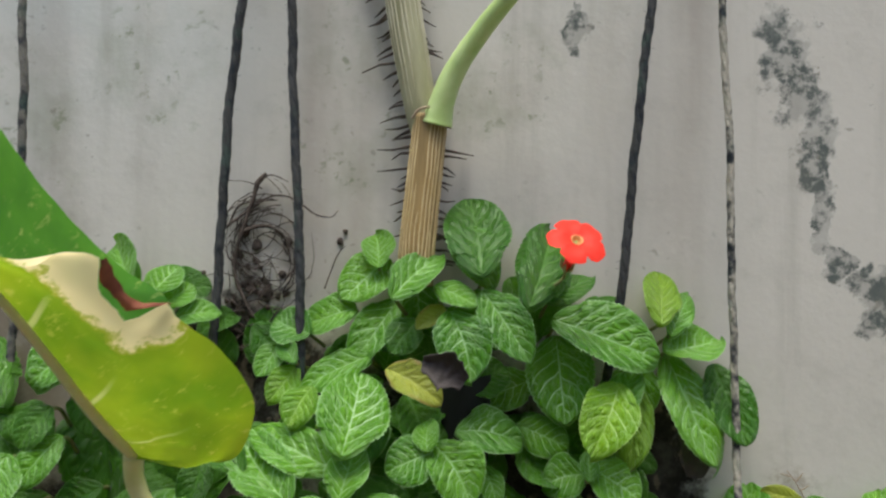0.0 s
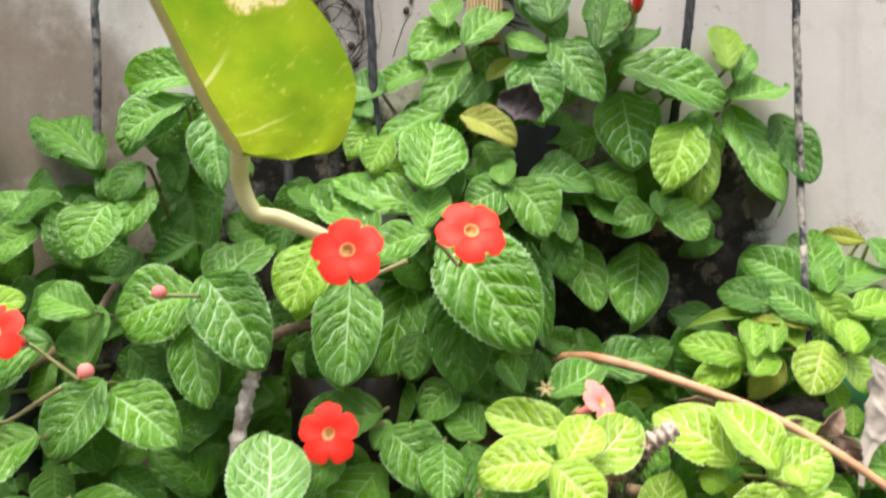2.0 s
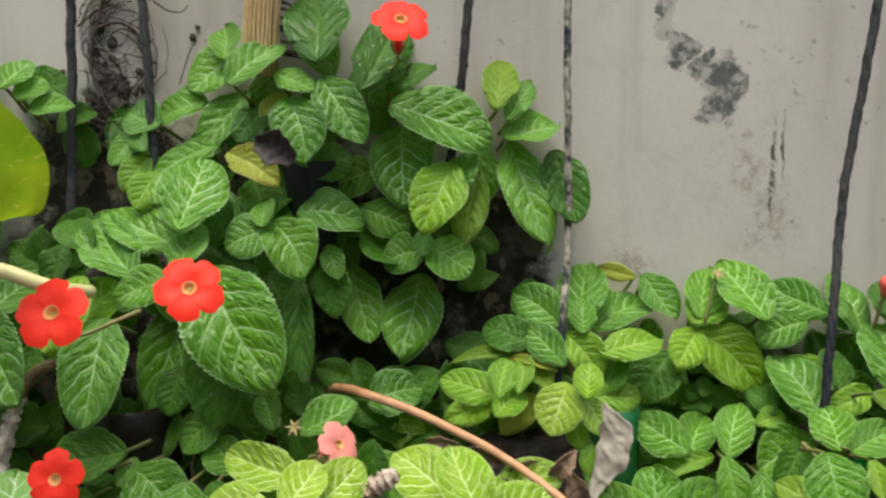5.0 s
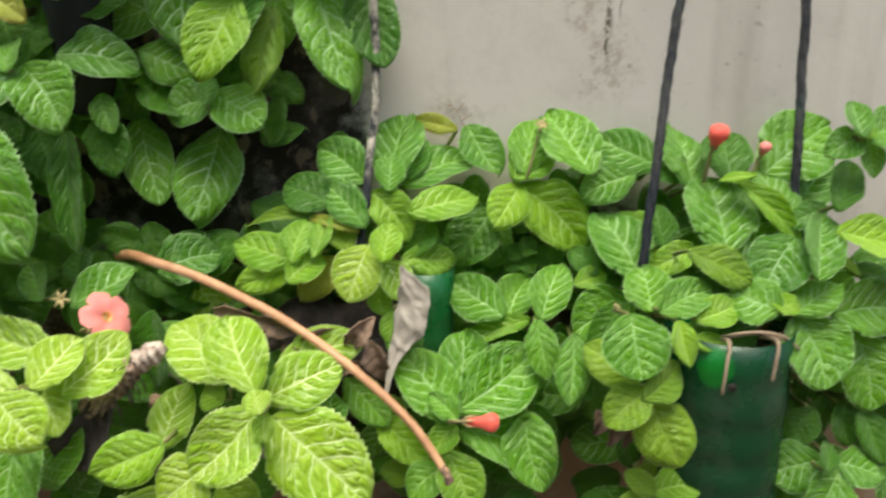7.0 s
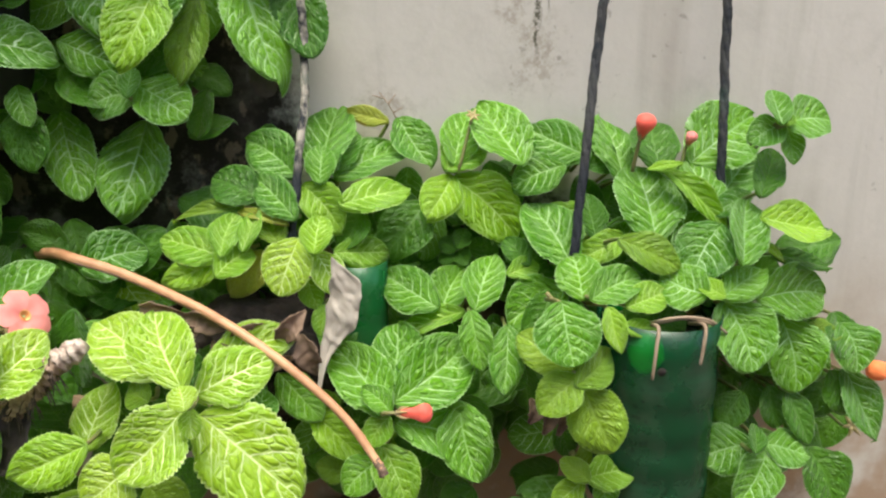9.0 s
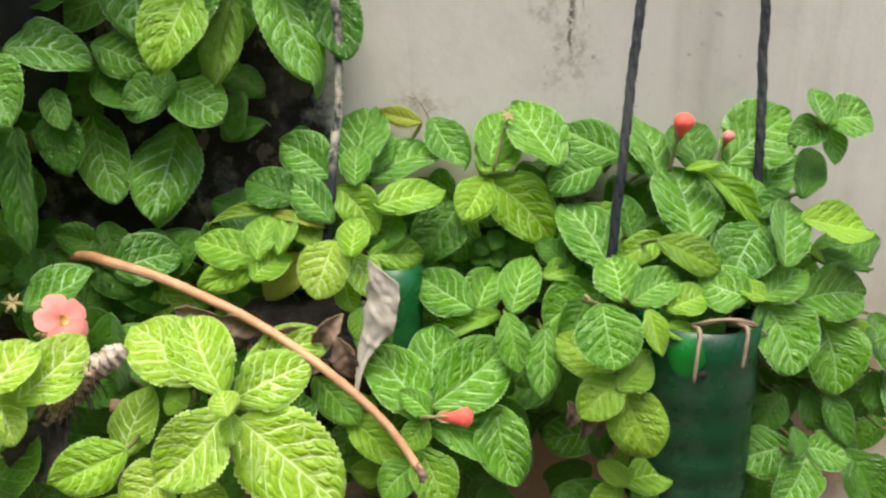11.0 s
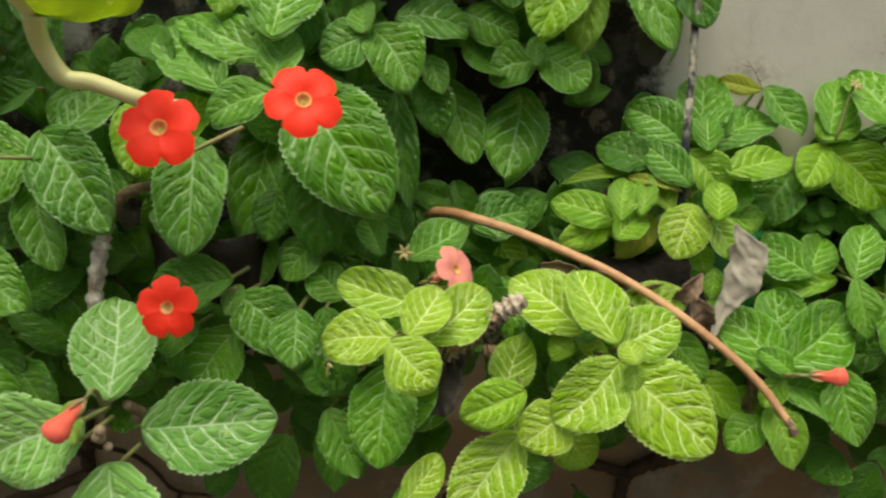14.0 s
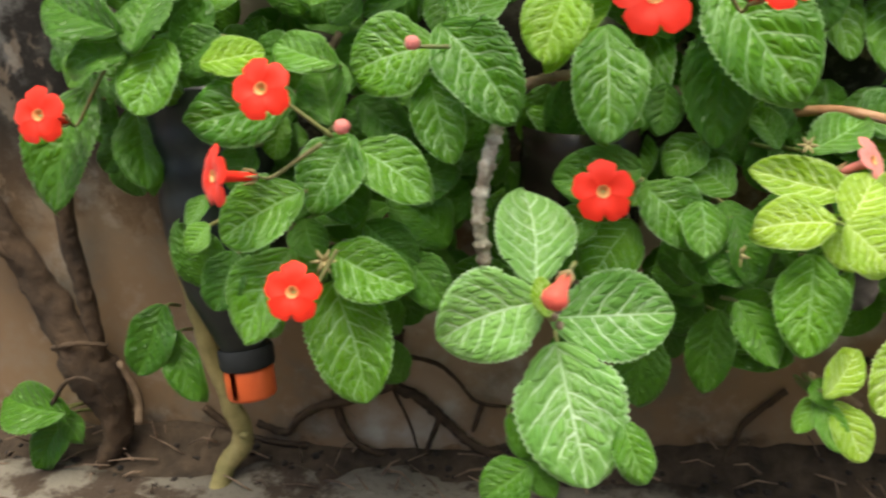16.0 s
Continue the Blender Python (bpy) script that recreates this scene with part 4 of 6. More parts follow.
leaf(right_c, "g", 0.453, 0.472, 0.342, 0.434, 0.471, 0.341, 0.007)
leaf(right_c, "c", 0.476, 0.477, 0.314, 0.467, 0.497, 0.341, 0.023)
leaf(right_c, "c", 0.469, 0.453, 0.312, 0.451, 0.436, 0.290, 0.031)
leaf(right_c, "c", 0.475, 0.434, 0.297, 0.487, 0.456, 0.327, 0.023)
leaf(right_c, "c", 0.494, 0.473, 0.324, 0.472, 0.468, 0.317, 0.014)
leaf(right_c, "c", 0.455, 0.429, 0.282, 0.434, 0.436, 0.292, 0.025)
leaf(right_c, "g", 0.464, 0.428, 0.281, 0.451, 0.434, 0.289, 0.012)
leaf(right_c, "c", 0.467, 0.436, 0.278, 0.493, 0.445, 0.290, 0.020)
leaf(right_c, "c", 0.492, 0.445, 0.273, 0.536, 0.447, 0.275, 0.030)
leaf(right_c, "c", 0.471, 0.442, 0.272, 0.482, 0.420, 0.243, 0.036)
leaf(right_c, "c", 0.511, 0.457, 0.257, 0.515, 0.432, 0.225, 0.031)
leaf(right_c, "d", 0.503, 0.457, 0.294, 0.534, 0.451, 0.287, 0.014)
leaf(right_c, "l", 0.495, 0.454, 0.302, 0.504, 0.447, 0.293, 0.006)
leaf(right_c, "c", 0.490, 0.434, 0.192, 0.462, 0.430, 0.186, 0.028)
leaf(right_c, "c", 0.500, 0.434, 0.191, 0.523, 0.429, 0.185, 0.023)
leaf(right_c, "d", 0.486, 0.419, 0.195, 0.489, 0.428, 0.208, 0.011)
leaf(right_c, "c", 0.499, 0.432, 0.187, 0.480, 0.416, 0.166, 0.025)
leaf(right_c, "d", 0.536, 0.452, 0.175, 0.549, 0.432, 0.149, 0.030)
leaf(right_c, "d", 0.515, 0.447, 0.217, 0.524, 0.429, 0.193, 0.016)
leaf(right_c, "o", 0.527, 0.456, 0.251, 0.546, 0.452, 0.246, 0.013)
leaf(right_c, "d", 0.546, 0.462, 0.256, 0.553, 0.446, 0.234, 0.026)
leaf(right_c, "d", 0.550, 0.463, 0.219, 0.561, 0.449, 0.201, 0.025)
leaf(right_c, "d", 0.490, 0.449, 0.215, 0.476, 0.439, 0.200, 0.018)
leaf(right_c, "d", 0.510, 0.457, 0.214, 0.512, 0.443, 0.196, 0.017)
leaf(right_c, "c", 0.492, 0.444, 0.367, 0.492, 0.456, 0.384, 0.014)
leaf(right_c, "c", 0.497, 0.449, 0.366, 0.523, 0.451, 0.369, 0.024)
leaf(right_c, "c", 0.497, 0.452, 0.365, 0.479, 0.448, 0.358, 0.017)
leaf(right_c, "c", 0.501, 0.456, 0.363, 0.503, 0.444, 0.348, 0.013)
leaf(right_c, "g", 0.493, 0.444, 0.366, 0.491, 0.448, 0.371, 0.007)
leaf(right_c, "g", 0.494, 0.444, 0.366, 0.499, 0.448, 0.372, 0.007)
leaf(right_c, "d", 0.425, 0.433, 0.258, 0.451, 0.440, 0.267, 0.021)
leaf(right_c, "d", 0.524, 0.451, 0.212, 0.517, 0.461, 0.225, 0.017)
# front
leaf(front, "m", 0.290, 0.420, 0.227, 0.265, 0.444, 0.258, 0.028)
leaf(front, "m", 0.292, 0.434, 0.225, 0.298, 0.461, 0.260, 0.028)
leaf(front, "m", 0.295, 0.429, 0.229, 0.336, 0.448, 0.255, 0.035)
leaf(front, "m", 0.292, 0.412, 0.232, 0.278, 0.420, 0.243, 0.012)
leaf(front, "m", 0.296, 0.436, 0.213, 0.343, 0.428, 0.202, 0.030)
leaf(front, "m", 0.329, 0.439, 0.220, 0.337, 0.415, 0.188, 0.028)
leaf(front, "g", 0.291, 0.420, 0.225, 0.281, 0.411, 0.214, 0.014)
leaf(front, "g", 0.288, 0.423, 0.206, 0.300, 0.404, 0.181, 0.024)
leaf(front, "m", 0.285, 0.425, 0.197, 0.267, 0.416, 0.185, 0.020)
leaf(front, "g", 0.251, 0.443, 0.217, 0.277, 0.428, 0.198, 0.019)
leaf(front, "m", 0.235, 0.446, 0.239, 0.256, 0.431, 0.219, 0.020)
leaf(front, "o", 0.269, 0.441, 0.182, 0.251, 0.443, 0.185, 0.015)
leaf(front, "m", 0.259, 0.442, 0.255, 0.265, 0.453, 0.269, 0.014)
leaf(front, "d", 0.336, 0.439, 0.169, 0.320, 0.431, 0.158, 0.025)
# left
leaf(left, "d", -0.175, 0.486, 0.416, -0.233, 0.522, 0.463, 0.037)
leaf(left, "c", -0.156, 0.459, 0.392, -0.164, 0.439, 0.365, 0.037)
leaf(left, "c", -0.107, 0.488, 0.469, -0.154, 0.484, 0.465, 0.030)
leaf(left, "c", -0.119, 0.495, 0.457, -0.160, 0.477, 0.434, 0.033)
leaf(left, "c", -0.092, 0.467, 0.448, -0.083, 0.434, 0.404, 0.029)
leaf(left, "c", -0.101, 0.483, 0.480, -0.122, 0.508, 0.513, 0.020)
leaf(left, "c", -0.091, 0.488, 0.480, -0.080, 0.502, 0.499, 0.021)
leaf(left, "c", -0.076, 0.493, 0.467, -0.052, 0.497, 0.472, 0.020)
leaf(left, "c", -0.083, 0.490, 0.474, -0.070, 0.500, 0.487, 0.019)
leaf(left, "c", -0.101, 0.445, 0.340, -0.146, 0.438, 0.331, 0.043)
leaf(left, "c", -0.096, 0.450, 0.349, -0.059, 0.419, 0.308, 0.040)
leaf(left, "c", -0.091, 0.457, 0.347, -0.067, 0.477, 0.374, 0.030)
leaf(left, "d", -0.135, 0.522, 0.414, -0.117, 0.480, 0.358, 0.049)
leaf(left, "c", -0.134, 0.472, 0.400, -0.152, 0.455, 0.377, 0.023)
leaf(left, "d", -0.141, 0.474, 0.416, -0.154, 0.461, 0.398, 0.021)
leaf(left, "c", -0.118, 0.480, 0.452, -0.149, 0.467, 0.434, 0.030)
leaf(left, "c", -0.090, 0.469, 0.420, -0.072, 0.461, 0.409, 0.015)
leaf(left, "d", -0.134, 0.493, 0.422, -0.121, 0.479, 0.403, 0.018)
leaf(left, "d", -0.119, 0.453, 0.294, -0.156, 0.462, 0.306, 0.025)
leaf(left, "d", -0.146, 0.477, 0.364, -0.162, 0.468, 0.352, 0.022)
leaf(left, "d", -0.116, 0.485, 0.369, -0.146, 0.476, 0.357, 0.022)
# The deep green here puts the shade on these left-hand leaves into their colour.
leaf(left, "d", -0.255, 0.406, 0.355, -0.306, 0.422, 0.376, 0.030)
leaf(left, "d", -0.246, 0.402, 0.346, -0.241, 0.428, 0.380, 0.030)
leaf(left, "d", -0.252, 0.409, 0.343, -0.288, 0.407, 0.341, 0.026)
leaf(left, "c", -0.235, 0.416, 0.348, -0.246, 0.393, 0.317, 0.033)
leaf(left, "d", -0.210, 0.426, 0.350, -0.233, 0.417, 0.337, 0.026)
leaf(left, "g", -0.216, 0.414, 0.337, -0.185, 0.419, 0.344, 0.022)
leaf(left, "c", -0.173, 0.419, 0.319, -0.228, 0.410, 0.307, 0.036)
leaf(left, "c", -0.149, 0.421, 0.335, -0.185, 0.431, 0.349, 0.023)
leaf(left, "d", -0.153, 0.421, 0.305, -0.169, 0.446, 0.338, 0.030)
leaf(left, "c", -0.143, 0.417, 0.298, -0.164, 0.394, 0.268, 0.035)
leaf(left, "c", -0.139, 0.420, 0.291, -0.101, 0.405, 0.270, 0.032)
leaf(left, "c", -0.163, 0.387, 0.277, -0.206, 0.374, 0.260, 0.035)
leaf(left, "d", -0.152, 0.428, 0.282, -0.144, 0.408, 0.255, 0.032)
leaf(left, "d", -0.145, 0.460, 0.308, -0.117, 0.447, 0.291, 0.026)
leaf(left, "c", -0.104, 0.448, 0.323, -0.093, 0.420, 0.287, 0.028)
leaf(left, "d", -0.314, 0.469, 0.314, -0.328, 0.426, 0.256, 0.047)
leaf(left, "d", -0.276, 0.454, 0.306, -0.262, 0.424, 0.267, 0.030)
leaf(left, "d", -0.207, 0.400, 0.239, -0.217, 0.382, 0.215, 0.025)
leaf(left, "c", -0.175, 0.397, 0.241, -0.199, 0.369, 0.203, 0.040)
leaf(left, "c", -0.154, 0.406, 0.238, -0.111, 0.395, 0.224, 0.033)
leaf(left, "c", -0.159, 0.420, 0.212, -0.138, 0.382, 0.161, 0.046)
leaf(left, "d", -0.138, 0.422, 0.248, -0.109, 0.410, 0.232, 0.024)
leaf(left, "d", -0.116, 0.419, 0.232, -0.093, 0.402, 0.209, 0.025)
leaf(left, "c", -0.214, 0.389, 0.259, -0.225, 0.381, 0.248, 0.015)
leaf(left, "c", -0.224, 0.413, 0.267, -0.232, 0.402, 0.253, 0.013)
leaf(left, "d", -0.172, 0.421, 0.251, -0.164, 0.408, 0.233, 0.021)
leaf(left, "d", -0.201, 0.427, 0.291, -0.211, 0.413, 0.272, 0.024)
# near
leaf(near, "l", -0.041, 0.332, 0.239, -0.045, 0.338, 0.255, 0.010)
leaf(near, "n", -0.045, 0.342, 0.241, -0.090, 0.331, 0.225, 0.041)
leaf(near, "n", -0.036, 0.388, 0.211, 0.027, 0.390, 0.214, 0.045)
leaf(near, "n", -0.036, 0.347, 0.216, -0.022, 0.310, 0.166, 0.049)
leaf(near, "n", -0.046, 0.377, 0.236, -0.052, 0.408, 0.277, 0.039)
# low
leaf(low, "d", 0.020, 0.440, 0.174, 0.013, 0.417, 0.142, 0.031)
leaf(low, "d", 0.058, 0.444, 0.189, 0.049, 0.417, 0.153, 0.026)
leaf(low, "d", 0.056, 0.396, 0.217, 0.073, 0.377, 0.191, 0.023)
# shoot_mid
leaf(shoot_mid, "d", -0.049, 0.327, 0.164, -0.070, 0.318, 0.152, 0.023)
leaf(shoot_mid, "c", -0.007, 0.329, 0.189, 0.004, 0.313, 0.168, 0.018)
leaf(shoot_mid, "d", -0.058, 0.337, 0.184, -0.039, 0.326, 0.170, 0.019)
leaf(shoot_mid, "d", -0.050, 0.332, 0.166, -0.036, 0.321, 0.152, 0.014)
# shoot_right
leaf(shoot_right, "l", 0.095, 0.371, 0.180, 0.114, 0.385, 0.199, 0.017)
leaf(shoot_right, "l", 0.104, 0.381, 0.170, 0.116, 0.364, 0.148, 0.020)
leaf(shoot_right, "m", 0.097, 0.374, 0.172, 0.095, 0.382, 0.184, 0.012)
leaf(shoot_right, "m", 0.095, 0.380, 0.172, 0.107, 0.365, 0.152, 0.016)
leaf(shoot_right, "m", 0.096, 0.383, 0.173, 0.084, 0.372, 0.158, 0.012)
# shoot_left
leaf(shoot_left, "d", -0.276, 0.444, 0.185, -0.289, 0.419, 0.151, 0.029)
leaf(shoot_left, "d", -0.271, 0.444, 0.167, -0.253, 0.419, 0.134, 0.022)
leaf(shoot_left, "d", -0.389, 0.487, 0.076, -0.445, 0.493, 0.085, 0.037)
leaf(shoot_left, "d", -0.396, 0.502, 0.064, -0.420, 0.478, 0.032, 0.028)
leaf(shoot_left, "d", -0.400, 0.501, 0.069, -0.383, 0.487, 0.050, 0.020)
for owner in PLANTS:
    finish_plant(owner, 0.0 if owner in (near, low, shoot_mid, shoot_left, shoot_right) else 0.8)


# shaded leaves that close the depth of the plants: stretch of x, y and z, how many, and whose
DEPTHS = [
    (upper, (0.03, 0.21), (0.485, 0.515), (0.36, 0.48), 60), (mid, (-0.12, 0.12), (0.455, 0.51), (0.26, 0.4), 70), (lime, (0.04, 0.24), (0.43, 0.505), (0.17, 0.3), 60),
    (right_a, (0.2, 0.33), (0.49, 0.515), (0.25, 0.33), 28), (right_b, (0.3, 0.45), (0.485, 0.515), (0.2, 0.34), 45), (right_c, (0.42, 0.5), (0.475, 0.515), (0.2, 0.33), 35),
    (front, (0.22, 0.36), (0.445, 0.5), (0.15, 0.24), 40), (left, (-0.32, -0.1), (0.44, 0.51), (0.25, 0.4), 75), (low, (-0.03, 0.1), (0.43, 0.5), (0.14, 0.22), 22),
    (left, (-0.19, -0.12), (0.42, 0.47), (0.19, 0.26), 14), (left, (-0.14, -0.05), (0.46, 0.505), (0.17, 0.28), 40), (left, (-0.36, -0.2), (0.47, 0.52), (0.3, 0.46), 30), (right_c, (0.47, 0.58), (0.47, 0.51), (0.14, 0.24), 14), (right_b, (0.3, 0.4), (0.46, 0.51), (0.13, 0.22), 14)]
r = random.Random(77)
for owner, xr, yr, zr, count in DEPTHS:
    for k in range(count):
        # Four in five get the darker green as painted shade.
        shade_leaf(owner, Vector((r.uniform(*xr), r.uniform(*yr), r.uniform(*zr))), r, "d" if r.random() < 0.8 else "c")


# ---- flowers ----
def flower_mesh(kind):
    """The face of a five-lobed flower about z, 1 across, and its throat and tube behind."""
    bm = bmesh.new()
    n, m = 60, 8
    rows = []
    for i in range(m + 1):
        f = i / m
        ring = []
        for k in range(n):
            a = 2 * math.pi * k / n
            lobe = abs(math.cos(2.5 * a)) ** 0.42
            r = 0.085 + f * (0.285 + 0.13 * lobe * (1 + 0.1 * math.sin(a * 2 + 1)))
            r += f ** 3 * 0.01 * math.sin(a * 13 + 1)
            z = 0.05 * math.sin(f * math.pi * 0.75) - 0.04 * f ** 3 * (0.4 + lobe) - 0.012 * f * math.cos(5 * a) - 0.02 * f * f * math.sin(a * 2 + 0.7)
            ring.append(bm.verts.new((r * math.cos(a + math.pi / 2), r * math.sin(a + math.pi / 2), z)))
        rows.append(ring)
    for a, b in zip(rows, rows[1:]):
        for k in range(n):
            bm.faces.new((a[k], a[(k + 1) % n], b[(k + 1) % n], b[k]))
    return bm


def flower(at, facing, size, stalk_from, roll=0.0, faded=False, label="open scarlet five-lobed flower"):
    """Corolla face, throat, tube, calyx and stalk."""
    ob = thing("flower", stalk_from, label, "flower", "red flowers")
    turn = Vector(facing).to_track_quat("Z", "Y").to_matrix().to_4x4() @ pose(0, 0, 0, 0, 0, roll)
    place = Matrix.Translation(at) @ turn @ Matrix.Scale(size, 4)
    petal = PETAL_FADED if faded else PETAL
    bits = (("petals", flower_mesh(0), petal), ("throat", lathe(bmesh.new(), [(0.105, 0.03), (0.09, 0.028), (0.078, -0.02), (0.05, -0.07), (0.004, -0.08)], 20), THROAT),
            ("tube", lathe(bmesh.new(), [(0.125, 0.0), (0.1, -0.06), (0.09, -0.3), (0.075, -0.55), (0.055, -0.7)], 18), petal))
    for nm, bm, mat in bits:
        bm.transform(place)
        adopt(part(nm, bm, mat, None), ob)
    bm = bmesh.new()
    disc(bm, 0.026, -0.03, 10, 0.02, 2)
    bm.transform(place)
    adopt(part("stigma", bm, YOUNG, None), ob)
    bm = bmesh.new()
    for k in range(5):
        a = 2 * math.pi * k / 5
        tube(bm, [Vector((0.04 * math.cos(a), 0.04 * math.sin(a), -0.72)), Vector((0.1 * math.cos(a), 0.1 * math.sin(a), -0.62)), Vector((0.14 * math.cos(a), 0.14 * math.sin(a), -0.46))], [0.03, 0.035, 0.006], 6)
    bm.transform(place)
    adopt(part("calyx", bm, CALYX, None), ob)
    end = place @ Vector((0, 0, -0.72))
    root = Vector(stalk_from)
    side = place @ Vector((0, 0, -1.0))
    adopt(part("pedicel", tube(bmesh.new(), smooth_path([end, side, root.lerp(side, 0.4), root], 5), (0.0009, 0.0013), 6), PETIOLE, None), ob)
    return ob


def bud(at, way, length, stalk_from, colour, label, fat=1.0):
    """A closed flower: swollen tube with a blunt end, calyx and stalk."""
    ob = thing("flower_bud", stalk_from, label, "flower bud", "flower buds")
    turn = Matrix.Translation(at) @ Vector(way).to_track_quat("Z", "Y").to_matrix().to_4x4() @ Matrix.Scale(length, 4)
    egg = ((0.06, -0.5), (0.13, -0.36), (0.25, -0.18), (0.36, 0.02), (0.41, 0.2), (0.39, 0.34), (0.3, 0.47), (0.15, 0.55), (0.012, 0.575))
    bm = lathe(bmesh.new(), egg if fat > 1.6 else [(r * fat if z > -0.4 else r, z) for r, z in ((0.07, -0.5), (0.1, -0.3), (0.14, 0.0), (0.2, 0.18), (0.235, 0.34), (0.21, 0.47), (0.13, 0.56), (0.012, 0.59))], 20, 0.07, 4)
    bm.transform(turn)
    adopt(part("tube", bm, colour, None), ob)
    bm = bmesh.new()
    for k in range(5):
        a = 2 * math.pi * k / 5
        tube(bm, [Vector((0.03 * math.cos(a), 0.03 * math.sin(a), -0.58)), Vector((0.16 * math.cos(a), 0.16 * math.sin(a), -0.4)), Vector((0.2 * math.cos(a), 0.2 * math.sin(a), -0.15))], [0.05, 0.05, 0.01], 6)
    bm.transform(turn)
    adopt(part("calyx", bm, CALYX, None), ob)
    end = turn @ Vector((0, 0, -0.55))
    adopt(part("pedicel", tube(bmesh.new(), smooth_path([end, turn @ Vector((0, 0, -0.9)), Vector(stalk_from)], 5), (0.0009, 0.0012), 6), PETIOLE, None), ob)
    return ob


flower((0.0, 0.365, 0.368), (0.05, -0.85, 0.5), 0.0345, (0.022, 0.41, 0.36), 8)
flower((0.055, 0.391, 0.375), (0.2, -0.8, 0.52), 0.0345, (0.037, 0.415, 0.37), 25)
flower((-0.015, 0.385, 0.279), (0.03, -0.92, 0.36), 0.0301, (0.008, 0.42, 0.275), 3)
flower((0.153, 0.465, 0.513), (0.15, -0.72, 0.62), 0.0335, (0.128, 0.492, 0.478), 14)
flower((-0.161, 0.354, 0.238), (-0.05, -0.9, 0.42), 0.0296, (-0.148, 0.392, 0.245), 0)
flower((-0.174, 0.379, 0.33), (-0.1, -0.9, 0.4), 0.0301, (-0.15, 0.41, 0.3), 20)
flower((-0.198, 0.368, 0.291), (-0.72, -0.66, 0.2), 0.0301, (-0.152, 0.395, 0.3), 10, label="scarlet flower turned sideways on its tube")
flower((-0.314, 0.42, 0.31), (-0.1, -0.92, 0.35), 0.0320, (-0.285, 0.45, 0.335), 10)
flower((0.1205, 0.426, 0.283), (0.7, -0.5, 0.5), 0.0265, (0.135, 0.445, 0.262), 0, True, "small faded pink flower")
bud((-0.0365, 0.322, 0.2565), (-0.4, -0.8, -0.4), 0.0175, (-0.034, 0.348, 0.248), PETAL_BUD, "scarlet bell-shaped bud among three large leaves", 1.4)
bud((0.303, 0.397, 0.239), (0.95, -0.25, 0.1), 0.015, (0.288, 0.41, 0.232), PETAL_BUD, "scarlet tubular bud lying sideways", 1.35)
bud((0.433, 0.479, 0.361), (0.1, -0.35, 0.9), 0.0135, (0.431, 0.488, 0.335), PETAL_BUD, "upright round scarlet bud against the wall", 2.1)
bud((0.467, 0.498, 0.351), (0.2, -0.4, 0.9), 0.0085, (0.464, 0.5, 0.335), PETAL_FADED, "small pinkish closed bud", 2.0)
bud((-0.145, 0.405, 0.306), (0.5, -0.7, 0.2), 0.012, (-0.155, 0.415, 0.3), PETAL_FADED, "small pinkish closed bud", 1.5)
bud((-0.108, 0.415, 0.345), (0.2, -0.8, 0.2), 0.011, (-0.09, 0.425, 0.342), PETAL_FADED, "small pinkish closed bud", 1.5)
bud((0.388, 0.434, 0.262), (0.4, -0.4, -0.7), 0.014, (0.375, 0.445, 0.28), PETAL, "withered dark red flower tube")
bud((0.574, 0.45, 0.226), (-0.9, -0.3, 0.05), 0.022, (0.592, 0.46, 0.224), ORANGE, "orange-red flower tube beside green leaves", 1.2)


def dry_calyx(at, way, size, stalk_from):
    """The dry star left where a flower has dropped."""
    ob = thing("dry_calyx", stalk_from, "dry yellowish star calyx of a fallen flower", "calyx", "dry calyces")
    turn = Matrix.Translation(at) @ Vector(way).to_track_quat("Z", "Y").to_matrix().to_4x4() @ Matrix.Scale(size, 4)
    for k in range(6):
        a = 2 * math.pi * k / 6
        bm = tube(bmesh.new(), [Vector((0, 0, 0)), Vector((0.28 * math.cos(a), 0.28 * math.sin(a), 0.14)), Vector((0.6 * math.cos(a), 0.6 * math.sin(a), 0.1 + 0.1 * (k % 2)))], [0.1, 0.11, 0.02], 6)
        bm.transform(turn)
        adopt(part("sepal", bm, CALYX_DRY, None), ob)
    adopt(part("pedicel", tube(bmesh.new(), smooth_path([at, turn @ Vector((0, 0, -0.6)), stalk_from], 5), (0.0008, 0.001), 6), PETIOLE, None), ob)


CALYX_DRY = petal_material("dry_calyx", (0.36, 0.29, 0.12), (0.54, 0.45, 0.22))
dry_calyx((-0.157, 0.398, 0.236), (0.1, -0.9, 0.3), 0.012, (-0.15, 0.41, 0.242))
dry_calyx((0.056, 0.405, 0.24), (-0.7, -0.6, 0.2), 0.011, (0.068, 0.415, 0.238))
dry_calyx((0.093, 0.44, 0.287), (-0.1, -0.8, 0.5), 0.009, (0.097, 0.45, 0.28))
dry_calyx((0.572, 0.47, 0.179), (0.1, -0.8, 0.4), 0.012, (0.56, 0.48, 0.185))
dry_calyx((0.342, 0.5, 0.365), (0.1, -0.6, 0.7), 0.008, (0.334, 0.497, 0.335))
bm = bmesh.new()
r = random.Random(31)
for k in range(7):
    bmesh.ops.create_icosphere(bm, subdivisions=2, radius=r.uniform(0.002, 0.0036), matrix=Matrix.Translation((-0.037 + r.uniform(-0.002, 0.003), 0.345 + r.uniform(-0.002, 0.006), 0.231 + r.uniform(-0.006, 0.005))))
adopt(part("node", bm, PALE_ROOT, None, "knobbly pale dried node"), near)


